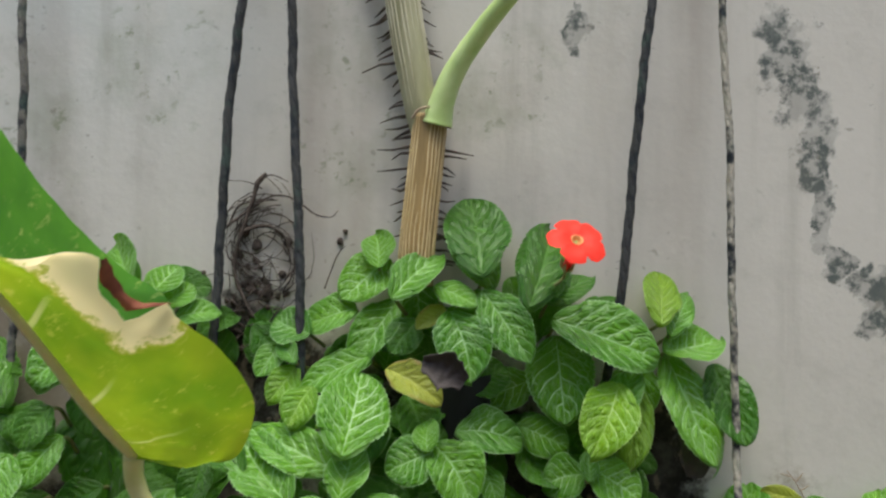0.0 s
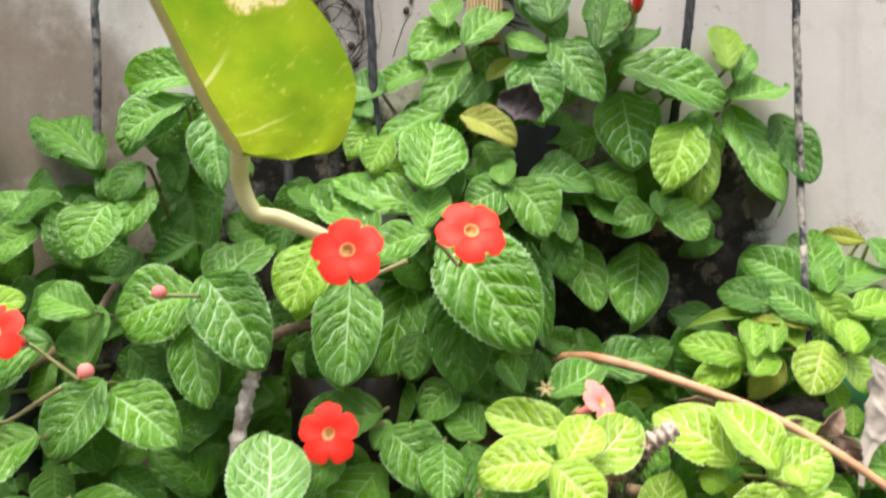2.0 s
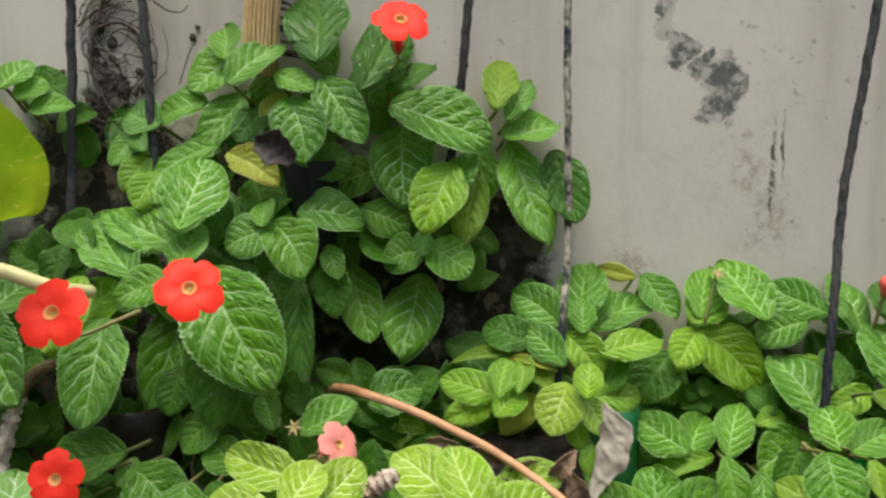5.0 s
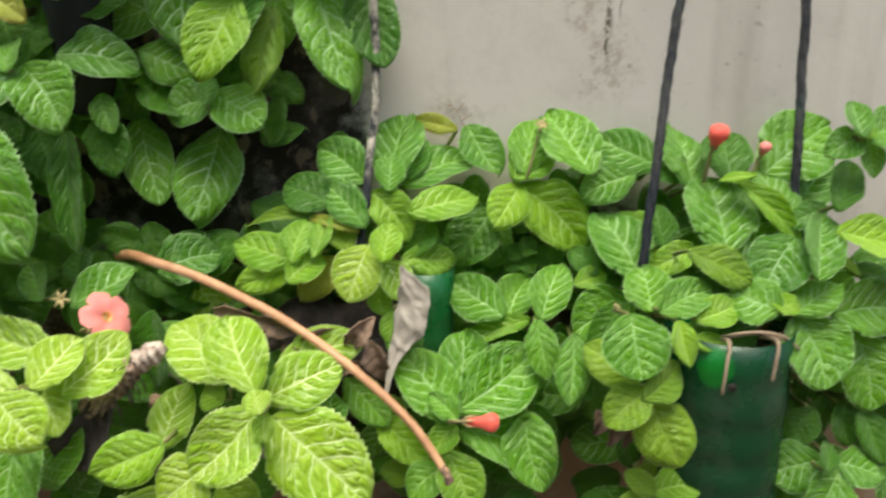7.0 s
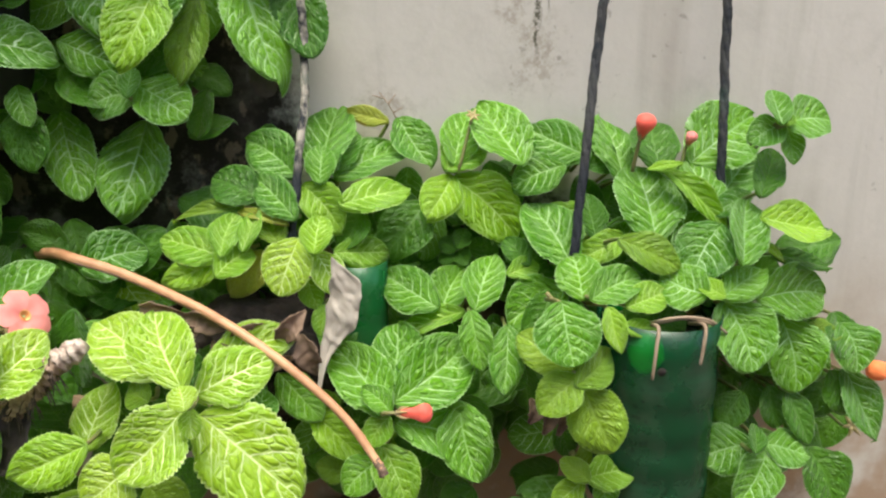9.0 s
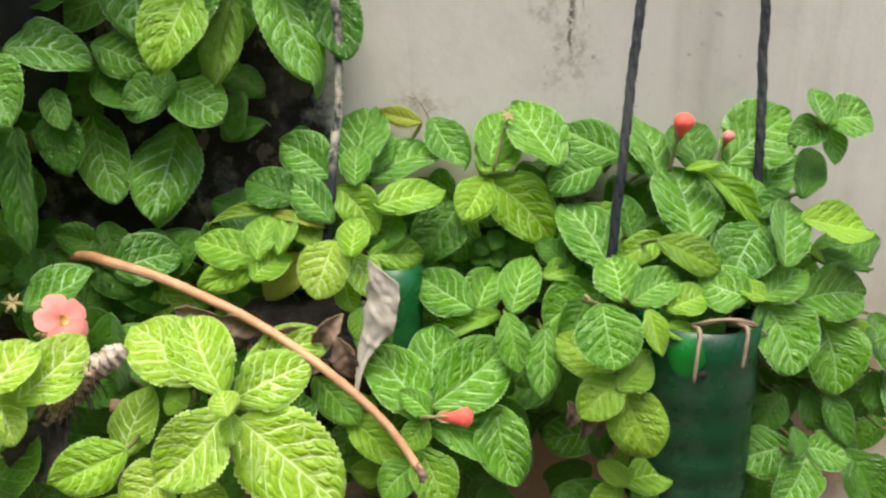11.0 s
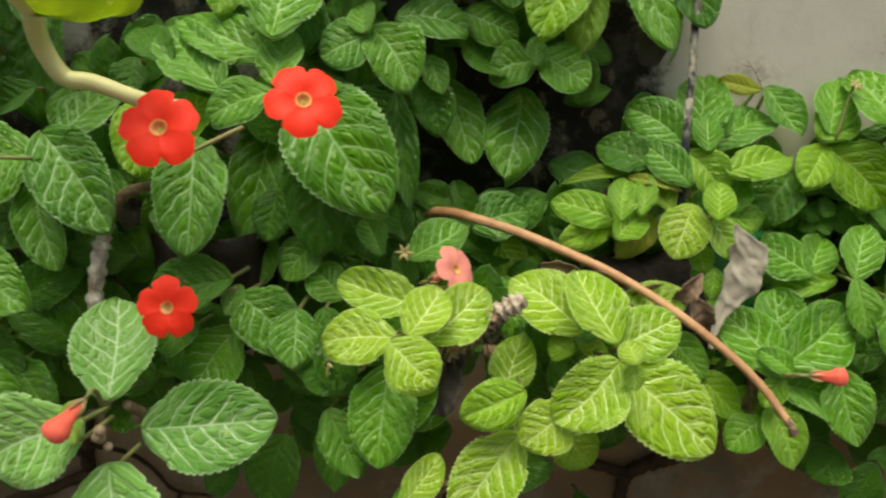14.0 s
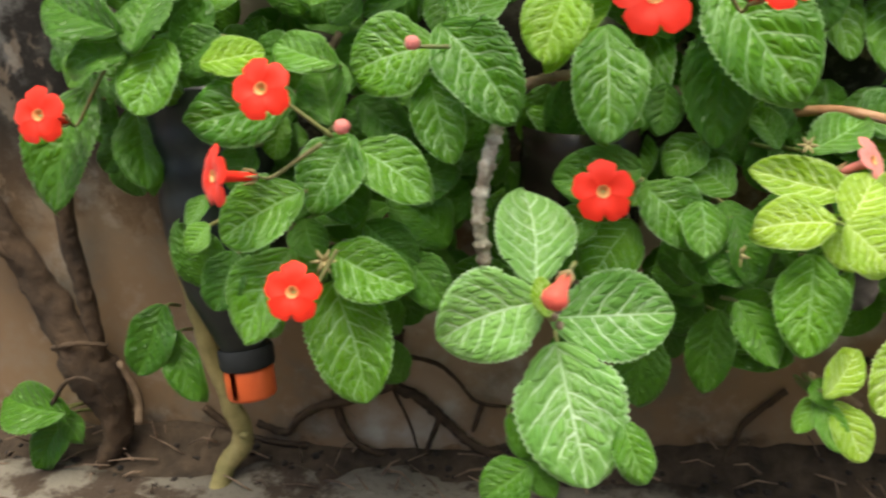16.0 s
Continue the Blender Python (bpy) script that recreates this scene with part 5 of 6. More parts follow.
# ---- ropes ----
def rope(points, radius, label, fibre=ROPE):
    """Three strands twisted together, with loose fibres."""
    ob = thing("rope", points[-1], label, "rope", "hanging ropes")
    stops = [Vector(points[0])]
    for q in points[1:]:
        a, q = stops[-1], Vector(q)
        n = max(1, round((q - a).length / 0.05))
        stops += [a.lerp(q, k / n) for k in range(1, n + 1)]
    fine = smooth_path(stops, 12)
    line, gone = [fine[0]], 0.0
    for a, b in zip(fine, fine[1:]):
        span = (b - a).length
        while gone < span:
            line.append(a.lerp(b, gone / span))
            gone += 0.0022
        gone -= span
    line = line[1:]
    r = random.Random(int(points[0][0] * 1000) + 50)
    for s in range(3):
        bm = bmesh.new()
        strand = []
        for i, c in enumerate(line):
            a = i * 0.34 + s * 2 * math.pi / 3
            strand.append(c + Vector((math.cos(a), math.sin(a), 0)) * radius * 0.3 + Vector((noise.noise(c * 40), noise.noise(c * 40 + Vector((5, 5, 5))), 0)) * radius * 0.35)
        tube(bm, strand, (radius * 0.66, radius * 0.66), 8, 0.12, s)
        adopt(part("strand", bm, fibre, None), ob)
    bm = bmesh.new()
    for k in range(240):
        c = line[r.randrange(len(line))]
        d = Vector((r.uniform(-1, 1), r.uniform(-1, 1), r.uniform(-0.7, 0.7))).normalized()
        tube(bm, [c, c + d * radius * r.uniform(1.1, 1.9)], (0.00025, 0.0001), 3)
    tagged(adopt(part("fibres", bm, fibre, None), ob), kind="stuff")
    return ob


rope([(-0.183, 0.51, 1.3), (-0.184, 0.51, 0.646), (-0.182, 0.51, 0.592), (-0.184, 0.51, 0.476), (-0.186, 0.508, 0.40)], 0.0028, "black rope with worn pale patches hanging by the wall", HALF_ROPE)
rope([(-0.01, 0.512, 1.3), (-0.047, 0.512, 0.662), (-0.054, 0.512, 0.592), (-0.059, 0.512, 0.487), (-0.062, 0.505, 0.40)], 0.0032, "black rope hanging by the stained wall")
rope([(-0.012, 0.51, 1.3), (-0.016, 0.51, 0.661), (-0.014, 0.51, 0.609), (-0.008, 0.505, 0.522), (-0.004, 0.5, 0.42)], 0.0031, "black rope hanging beside dry roots")
rope([(0.28, 0.52, 1.3), (0.203, 0.508, 0.661), (0.1955, 0.508, 0.597), (0.186, 0.51, 0.49), (0.178, 0.515, 0.43)], 0.0031, "black rope slanting down into the foliage")
rope([(0.238, 0.51, 1.3), (0.245, 0.51, 0.661), (0.249, 0.508, 0.575), (0.25, 0.505, 0.468), (0.251, 0.5, 0.383), (0.242, 0.465, 0.30)], 0.0025, "worn grey and black rope hanging by the wall", WORN_ROPE)
rope([(0.53, 0.52, 1.3), (0.414, 0.49, 0.451), (0.407, 0.485, 0.407), (0.394, 0.462, 0.306), (0.392, 0.46, 0.28)], 0.0029, "black rope holding a bottle planter")
rope([(0.48, 0.51, 1.3), (0.483, 0.505, 0.451), (0.484, 0.5, 0.386), (0.484, 0.49, 0.323), (0.48, 0.48, 0.28)], 0.0029, "black rope holding a bottle planter")


# ---- climbing stem on the wall ----
def climbing_stem():
    ob = thing("climbing_stem", (0.064, 0.505, 0.5), "ridged brown climbing stem clinging to the wall, with a green stalk", "plant stem")

    def ridged(line, r0, r1, sides=30):
        bm = bmesh.new()
        n = len(line)
        rings = []
        for i, c in enumerate(line):
            d = (line[min(i + 1, n - 1)] - line[max(i - 1, 0)]).normalized()
            s = d.cross(Vector((0, 1, 0))).normalized()
            w = s.cross(d)
            r = r0 + (r1 - r0) * i / (n - 1)
            rings.append([bm.verts.new(c + (s * math.cos(a) + w * math.sin(a)) * r * (1 - 0.05 * (k % 2) + 0.03 * noise.noise((k * 3.1, i * 0.35, 1)))) for k, a in ((k, 2 * math.pi * k / sides) for k in range(sides))])
        for a, b in zip(rings, rings[1:]):
            for k in range(sides):
                bm.faces.new((a[k], a[(k + 1) % sides], b[(k + 1) % sides], b[k]))
        bm.faces.new(rings[-1])
        bm.faces.new(rings[0][::-1])
        return bm

    def ribs(line, r0, r1, count, keep, seed, mat, owner):
        rnd = random.Random(seed)
        n = len(line)
        for j in range(count):
            bm = bmesh.new()
            a = 2 * math.pi * (j + rnd.uniform(-0.2, 0.2)) / count
            i0, i1 = (0, n) if rnd.random() < keep else (rnd.randrange(0, n // 3), rnd.randrange(n // 2, n))
            pts = []
            for i in range(i0, i1):
                d = (line[min(i + 1, n - 1)] - line[max(i - 1, 0)]).normalized()
                s = d.cross(Vector((0, 1, 0))).normalized()
                w = s.cross(d)
                b = a + 0.05 * noise.noise((i * 0.16, j, seed))
                pts.append(line[i] + (s * math.cos(b) + w * math.sin(b)) * (r0 + (r1 - r0) * i / (n - 1)) * 0.985)
            k = len(pts)
            tube(bm, pts, [0.00055 * min(1, 0.3 + 3 * min(i, k - 1 - i) / k) * (1 + 0.4 * noise.noise((i * 0.5, j, 3))) for i in range(k)], 6)
            adopt(part("ridge", bm, mat, None), owner)

    skin = plain_material("ridged_stem_skin", (0.13, 0.085, 0.03), (0.3, 0.2, 0.075), 0.6, 35.0, 0.5, 0.0008, 0.4, (6, 6, 0.5))
    rib_skin = plain_material("pale_stem_ridges", (0.42, 0.3, 0.13), (0.6, 0.47, 0.26), 0.55, 60.0, 0.3, 0.0005)
    upper_skin = plain_material("greenish_stem_skin", (0.2, 0.19, 0.1), (0.34, 0.32, 0.2), 0.6, 35.0, 0.4, 0.0008, 0.4, (6, 6, 0.5))
    low_line = smooth_path([(0.0622, 0.507, 0.487), (0.0635, 0.506, 0.513), (0.0675, 0.507, 0.556), (0.0705, 0.508, 0.589)], 14)
    high_line = smooth_path([(0.068, 0.512, 0.58), (0.062, 0.511, 0.605), (0.052, 0.511, 0.661), (0.03, 0.512, 0.8), (0.0, 0.514, 1.1)], 14)
    low = adopt(part("lower_stem", ridged(low_line, 0.0108, 0.0104, 44), skin, None), ob)
    ribs(low_line, 0.0108, 0.0104, 26, 0.6, 3, rib_skin, low)
    high = adopt(part("upper_stem", ridged(high_line, 0.0098, 0.0115, 44), upper_skin, None), ob)
    ribs(high_line[10:], 0.0101, 0.0114, 22, 0.3, 5, plain_material("grey_stem_ridges", (0.34, 0.31, 0.2), (0.48, 0.44, 0.32), 0.6, 60.0), high)
    bm = tube(bmesh.new(), smooth_path([(0.0595, 0.4985, 0.586), (0.064, 0.4965, 0.591), (0.071, 0.4962, 0.5925), (0.077, 0.4975, 0.59), (0.081, 0.502, 0.584)], 6), (0.0008, 0.0006), 6, 0.2, 2)
    adopt(part("leaf_scar", bm, PALE_ROOT, None, "pale dry scar ring"), ob)
    adopt(part("petiole", tube(bmesh.new(), smooth_path([(0.0745, 0.503, 0.584), (0.078, 0.499, 0.598), (0.0865, 0.493, 0.616), (0.102, 0.482, 0.636), (0.13, 0.46, 0.668), (0.19, 0.42, 0.76)], 10), [0.0098 - 0.0052 * (i / 50) ** 0.5 for i in range(51)], 16, 0.02), YOUNG, None, "smooth light green stalk"), ob)
    bm = bmesh.new()
    r = random.Random(8)
    for k in range(96):
        s = (-1, 1)[k % 2]
        z = 0.498 + (k // 2) * 0.0052 + r.uniform(-0.0025, 0.0025)
        if s > 0 and 0.575 < z < 0.63 and r.random() < 0.6:
            continue
        x0 = 0.066 - max(0, z - 0.59) * 0.25
        ln = r.uniform(0.005, 0.013) if r.random() < 0.8 else r.uniform(0.014, 0.024)
        a = Vector((x0 + s * 0.0085, 0.513, z))
        b = a + Vector((s * ln * 0.5, 0.008, r.uniform(-0.0015, 0.001)))
        c = a + Vector((s * ln, 0.0155, r.uniform(-0.003, 0.001)))
        tube(bm, [a, b, c], (r.uniform(0.0009, 0.0016), 0.0003), 5)
    tagged(adopt(part("rootlet_fringe", bm, ROOT, None, "short dark clinging rootlets"), ob), kind="stuff")


climbing_stem()


def wall_roots():
    """A tangle of fine dry roots stuck to the wall."""
    ob = thing("root_tangle", (-0.035, WALL_Y, 0.47), "tangle of fine dark dry roots clinging to the wall", "roots", kind="stuff")
    r = random.Random(21)
    bm = bmesh.new()
    y = WALL_Y - 0.004
    for pts, w in (([(-0.034, 0.556), (-0.039, 0.55), (-0.042, 0.539), (-0.048, 0.521), (-0.053, 0.503), (-0.052, 0.49), (-0.047, 0.478), (-0.04, 0.465)], 0.0017), ([(-0.06, 0.521), (-0.042, 0.535), (-0.03, 0.542), (-0.018, 0.541), (-0.012, 0.536)], 0.0009),
                   ([(-0.05, 0.519), (-0.036, 0.523), (-0.026, 0.52), (-0.02, 0.513), (-0.018, 0.5)], 0.0013), ([(-0.01, 0.536), (-0.001, 0.53), (0.008, 0.529), (0.012, 0.533)], 0.0006), ([(0.004, 0.484), (0.012, 0.505), (0.017, 0.511)], 0.0005), ([(-0.04, 0.552), (-0.03, 0.555), (-0.02, 0.551)], 0.0006)):
        tube(bm, smooth_path([(x, y - r.uniform(0, 0.002), z) for x, z in pts], 8), (w, w * 0.5), 6, 0.35, 3)
    for k in range(95):
        low = r.random() < 0.45
        ang = r.uniform(0, 6.28)
        if low:
            p = Vector((r.gauss(-0.045, 0.013), 0, r.gauss(0.46, 0.012)))
        else:
            p = Vector((-0.034 + 0.021 * math.cos(ang) * r.uniform(0.7, 1.2), 0, 0.508 + 0.034 * math.sin(ang) * r.uniform(0.75, 1.15)))
        a = ang + 1.57 + r.uniform(-0.6, 0.6)
        line = []
        for j in range(r.randrange(5, 15)):
            a += r.uniform(-0.1, 0.45)
            p = p + Vector((math.cos(a), 0, math.sin(a))) * 0.0038
            line.append(Vector((p.x, WALL_Y - r.uniform(0.0008, 0.006), p.z)))
        tube(bm, line, (r.uniform(0.0003, 0.0006) * (1.5 if low else 1), 0.0002), 4)
    for x, z, w in [(-0.04, 0.511, 0.0034), (-0.044, 0.483, 0.003), (-0.033, 0.481, 0.0034), (0.013, 0.514, 0.0022), (0.016, 0.52, 0.0016), (-0.02, 0.513, 0.003), (-0.051, 0.505, 0.0025), (-0.048, 0.52, 0.004)] + [(r.gauss(-0.04, 0.015), r.gauss(0.47, 0.02), r.uniform(0.0006, 0.0024)) for k in range(60)]:
        ball = bmesh.ops.create_icosphere(bm, subdivisions=2, radius=w, matrix=Matrix.Translation((x, WALL_Y - 0.001, z)) @ Matrix.Diagonal((1, 0.6, 1.1, 1)))
        for v in ball["verts"]:
            v.co += (v.co - Vector((x, WALL_Y, z))) * 0.5 * noise.noise(v.co * 700)
    adopt(part("roots", bm, ROOT, None), ob)


wall_roots()
twig = thing("dry_twig", (0.301, WALL_Y, 0.3615), "thin dry branched twig stuck to the wall", "twig")
for pts in ([(0.302, 0.358), (0.296, 0.369), (0.2905, 0.3765)], [(0.296, 0.369), (0.3005, 0.375)], [(0.293, 0.3725), (0.2865, 0.3745)], [(0.2985, 0.364), (0.304, 0.367)]):
    adopt(part("branch", tube(bmesh.new(), smooth_path([(x, WALL_Y - 0.002, z) for x, z in pts], 5), (0.0004, 0.0002), 5, 0.2, 2), PALE_ROOT, None), twig)


# ---- large variegated leaf in front ----
def pothos_material(name, a, b, cream, burnt=1.0):
    g = Graph(name, 0.35, 0.45)
    v = g.coords("Object")
    u, s, _ = g.split(g.coords("UV"))
    col = g.mix(g.step(g.noise(v, 18.0, 4.0), 0.35, 0.65), a, b)
    blotch = g.step(g.noise(g.coords("UV", (1.2, 9.0, 1.0)), 2.2, 6.0, 0.75), 0.56, 0.66)
    col = g.mix(g.math("MULTIPLY", blotch, 0.7), col, cream)
    speck = g.step(g.noise(v, 150.0, 4.0, 0.7), 0.6, 0.68)
    col = g.mix(g.math("MULTIPLY", g.math("MULTIPLY", speck, g.step(g.noise(v, 30.0, 2.0), 0.5, 0.62)), 0.7), col, cream)
    for s0, lean, reach in ((0.1, 0.0, 0.55), (0.3, 0.06, 0.6), (0.52, 0.08, 0.45), (0.72, 0.06, 0.5), (0.88, 0.03, 0.6)):
        off = g.math("ABSOLUTE", g.math("SUBTRACT", g.math("SUBTRACT", s, s0), g.math("MULTIPLY", u, lean)))
        line = g.math("MULTIPLY", g.step(off, 0.009, 0.003), g.step(u, reach, reach * 0.3))
        col = g.mix(g.math("MULTIPLY", line, 0.7), col, (0.72, 0.74, 0.3))
    burn = g.math("SUBTRACT", 1.0, g.math("SQRT", g.math("ADD", g.math("POWER", g.math("DIVIDE", g.math("SUBTRACT", s, BURN[0]), BURN[2]), 2.0), g.math("POWER", g.math("DIVIDE", g.math("SUBTRACT", u, BURN[1]), BURN[3]), 2.0))), clamp=True)
    ragged = g.math("MULTIPLY", g.math("MULTIPLY_ADD", g.noise(v, 75.0, 7.0, 0.75), 1.3, g.math("SUBTRACT", burn, 0.4)), g.step(burn, 0.0, 0.12))
    halo = g.math("MULTIPLY", g.step(ragged, 0.2, 0.5), 0.75 * burnt)
    col = g.mix(halo, col, (0.62, 0.56, 0.08))
    col = g.mix(g.math("MULTIPLY", g.step(ragged, 0.36, 0.52), burnt), col, (1.0, 0.86, 0.5))
    g.set("Base Color", col)
    g.bump(g.noise(v, 60.0, 3.0), 0.15, 0.0008)
    trans = g.nt.nodes.new("ShaderNodeBsdfTranslucent")
    g.plug(trans.inputs["Color"], col)
    mixer = g.nt.nodes.new("ShaderNodeMixShader")
    mixer.inputs[0].default_value = 0.5
    g.nt.links.new(g.bsdf.outputs[0], mixer.inputs[1])
    g.nt.links.new(trans.outputs[0], mixer.inputs[2])
    g.nt.links.new(mixer.outputs[0], g.out.inputs["Surface"])
    return g.mat


BURN = (0.71, 1.02, 0.21, 0.6)
RIB = [(-0.051, 0.376, 0.414), (-0.058, 0.355, 0.434), (-0.063, 0.325, 0.462), (-0.067, 0.297, 0.486), (-0.075, 0.265, 0.511), (-0.083, 0.233, 0.536)]
NEAR_EDGE = [(-0.049, 0.374, 0.414), (-0.026, 0.372, 0.412), (-0.005, 0.37, 0.414), (0.006, 0.36, 0.434), (0.006, 0.35, 0.448), (-0.001, 0.335, 0.464), (-0.011, 0.32, 0.476), (-0.015, 0.313, 0.483), (-0.031, 0.3, 0.497), (-0.04, 0.29, 0.5), (-0.052, 0.275, 0.498), (-0.083, 0.233, 0.536)]
FAR_EDGE = [(-0.053, 0.38, 0.413), (-0.036, 0.4, 0.443), (-0.042, 0.39, 0.479), (-0.059, 0.375, 0.496), (-0.076, 0.35, 0.522), (-0.088, 0.325, 0.554), (-0.092, 0.3, 0.569), (-0.083, 0.233, 0.536)]
STALK = [(-0.051, 0.376, 0.414), (-0.054, 0.385, 0.4), (-0.049, 0.39, 0.386), (-0.037, 0.392, 0.383), (-0.019, 0.4, 0.374), (-0.011, 0.425, 0.367)]
NOTCH = (0.632, 0.735)


def pothos_leaf():
    """A big leaf folded along its midrib: the near half yellow-green with a burnt notch, the far half greener."""
    base = (-0.047, 0.374, 0.412)
    ob = thing("pothos_leaf", (-0.0, 0.385, 0.372), "large yellow-green leaf with a burnt brown notch", "leaf")
    rib = smooth_path(RIB, 12)
    n = 110
    nu = 20

    def along(line, f):
        k = max(0.0, min(1.0, f)) * (len(line) - 1)
        j = min(int(k), len(line) - 2)
        return line[j].lerp(line[j + 1], k - j)

    def cut_at(s):
        f = (s - NOTCH[0]) / (NOTCH[1] - NOTCH[0])
        if not 0 < f < 1:
            return 1.0
        return 1 - 0.27 * min(1, 5 * f, 4 * (1 - f)) * (1 - 0.35 * f) * (1 + 0.25 * noise.noise((s * 60, 1, 1)))

    def row_ends(side, s, power):
        return along(rib, s ** power), along(side, s)

    def half(side, lift, material, name, notch, power):
        bm = bmesh.new()
        uvl = bm.loops.layers.uv.new("UVMap")
        rows, coords = [], {}
        tops = smooth_path(side, 12)
        for i in range(n + 1):
            s = i / n
            c, q = row_ends(tops, s, power)
            cut = cut_at(s) if notch else 1.0
            out = (q - c).cross(along(rib, s ** power + 0.02) - along(rib, s ** power - 0.02))
            if out.length > 0:
                out.normalize()
            row = []
            for k in range(nu + 1):
                u = k / nu * cut
                p = c.lerp(q, u) + out * lift * math.sin(u * math.pi) * (q - c).length + out * (0.003 * noise.noise((s * 5, u * 4, 2)) + 0.0007 * noise.noise((s * 22, u * 14, 5))) * min(1, 4 * u)
                v = bm.verts.new(p)
                coords[v] = (u, s)
                row.append(v)
            rows.append(row)
        for a, b in zip(rows, rows[1:]):
            for k in range(nu):
                f = bm.faces.new((a[k], a[k + 1], b[k + 1], b[k]))
                for lp in f.loops:
                    lp[uvl].uv = coords[lp.vert]
        grid = [[v.co.copy() for v in row] for row in rows]
        adopt(part(name, bm, material, None), ob)
        return grid

    near_mat = pothos_material("pothos_yellow_green", (0.2, 0.37, 0.012), (0.38, 0.51, 0.02), (0.6, 0.62, 0.1))
    far_mat = pothos_material("pothos_green", (0.075, 0.26, 0.025), (0.15, 0.4, 0.035), (0.5, 0.6, 0.16), 0.0)
    rows = half(NEAR_EDGE, 0.1, near_mat, "near_blade", True, 2.2)
    half(FAR_EDGE, -0.08, far_mat, "far_blade", False, 1.0)
    adopt(part("midrib", tube(bmesh.new(), rib, (0.0034, 0.001), 12), MIDRIB, None, "pale midrib"), ob)
    bm = bmesh.new()
    tops = smooth_path(NEAR_EDGE, 12)
    prev = None
    i0, i1 = math.floor(NOTCH[0] * n), math.ceil(NOTCH[1] * n)
    for i in range(i0, i1 + 1):
        s = i / n
        f = (i - i0) / (i1 - i0)
        c, q = row_ends(tops, s, 2.2)
        cut = cut_at(s)
        wide = (0.25 + 0.75 * abs(2 * f - 0.9)) * (1 - cut) * 0.75 + 0.012
        line = []
        for k in range(4):
            g = k / 3
            line.append(bm.verts.new(c.lerp(q, cut - 0.01 + wide * g) + Vector((0.0006 * noise.noise((s * 90, k, 1)), 0.001 + 0.004 * g * g, 0.001 * noise.noise((s * 70, k, 4))))))
        if prev:
            for k in range(3):
                bm.faces.new((prev[k], prev[k + 1], line[k + 1], line[k]))
        prev = line
    adopt(part("burnt_edge", bm, plain_material("burnt_edge", (0.1, 0.025, 0.012), (0.24, 0.075, 0.035), 0.8, 120.0), None, "brown scorched edge"), ob)
    adopt(part("stalk", tube(bmesh.new(), smooth_path(STALK, 12), (0.0045, 0.0034), 14, 0.02), PALE_STALK, None, "smooth pale green stalk bent at the knee"), ob)


pothos_leaf()


# ---- bottle planters, pot ----
def bottle_planter(at, profile, material, label, soil_z, tilt=0.0, lean=0.0, soil_r=0.03):
    ob = thing("bottle_planter", at, label, "planter", "bottle planters")
    m = Matrix.Translation(at) @ pose(0, 0, 0, tilt, lean, 0)
    bm = lathe(bmesh.new(), profile, 40, 0.012, 5)
    bm.transform(m)
    body = adopt(part("body", bm, material, None), ob)
    solid = body.modifiers.new("thickness", "SOLIDIFY")
    solid.thickness = 0.0006
    bm = disc(bmesh.new(), soil_r, soil_z, 24, 0.002, 3)
    bm.transform(m)
    adopt(part("soil", bm, SOIL, None, "dark crumbly soil"), ob)
    return ob


def ribbed(r, z0, z1, ribs, top=None):
    out = []
    for i in range(ribs * 8 + 1):
        f = i / (ribs * 8)
        out.append((r * (1 - 0.02 * (0.5 + 0.5 * math.cos(f * ribs * 2 * math.pi))), z0 + (z1 - z0) * f))
    return out


green = bottle_planter((0.437, 0.447, 0.15), [(0.012, 0.0), (0.028, 0.004)] + ribbed(0.0335, 0.01, 0.09, 4) + [(0.0325, 0.1), (0.0328, 0.118)], GREEN_PET, "cut green plastic bottle used as a planter", 0.1)
for hx, hz in ((0.4235, 0.245), (0.4475, 0.252)):
    bm = tube(bmesh.new(), smooth_path([(hx + 0.004, 0.44, 0.262), (hx + 0.002, 0.416, 0.2705), (hx, 0.4105, 0.262), (hx - 0.001, 0.41, hz)], 6), (0.0012, 0.0008), 6)
    adopt(part("hook", bm, PALE_ROOT, None, "bent dry stalk hooked over the rim"), green)
bm = bmesh.new()
bmesh.ops.create_cone(bm, segments=16, radius1=0.0022, radius2=0.0022, depth=0.0006, cap_ends=True, matrix=Matrix.Translation((0.428, 0.4125, 0.2475)) @ pose(0, 0, 0, 90, 0, 0))
adopt(part("hole", bm, SOIL, None, "small punched hole"), green)
bm = bmesh.new()
r = random.Random(12)
for k in range(46):
    q = Vector((0.466 + r.gauss(0, 0.003), 0.442 + r.uniform(-0.004, 0.006), 0.252 + r.gauss(0, 0.005)))
    a = r.uniform(0, 6.28)
    pts = [q]
    for j in range(6):
        a += r.uniform(-0.8, 0.8)
        q = q + Vector((math.cos(a) * 0.003, r.uniform(-0.001, 0.001), math.sin(a) * 0.0022 - 0.0004))
        pts.append(q)
    tube(bm, pts, (0.0005, 0.0003), 4)
tagged(adopt(part("root_clump", bm, WITHERED, None, "tangle of dry brown roots"), green), kind="stuff")
for pts in ([(0.425, 0.43, 0.267), (0.44, 0.424, 0.272), (0.455, 0.424, 0.27), (0.468, 0.43, 0.26)], [(0.43, 0.432, 0.266), (0.446, 0.427, 0.27), (0.462, 0.428, 0.265)]):
    adopt(part("dry_stem", tube(bmesh.new(), smooth_path(pts, 6), (0.0009, 0.0007), 6, 0.1, 2), PALE_ROOT, None), green)
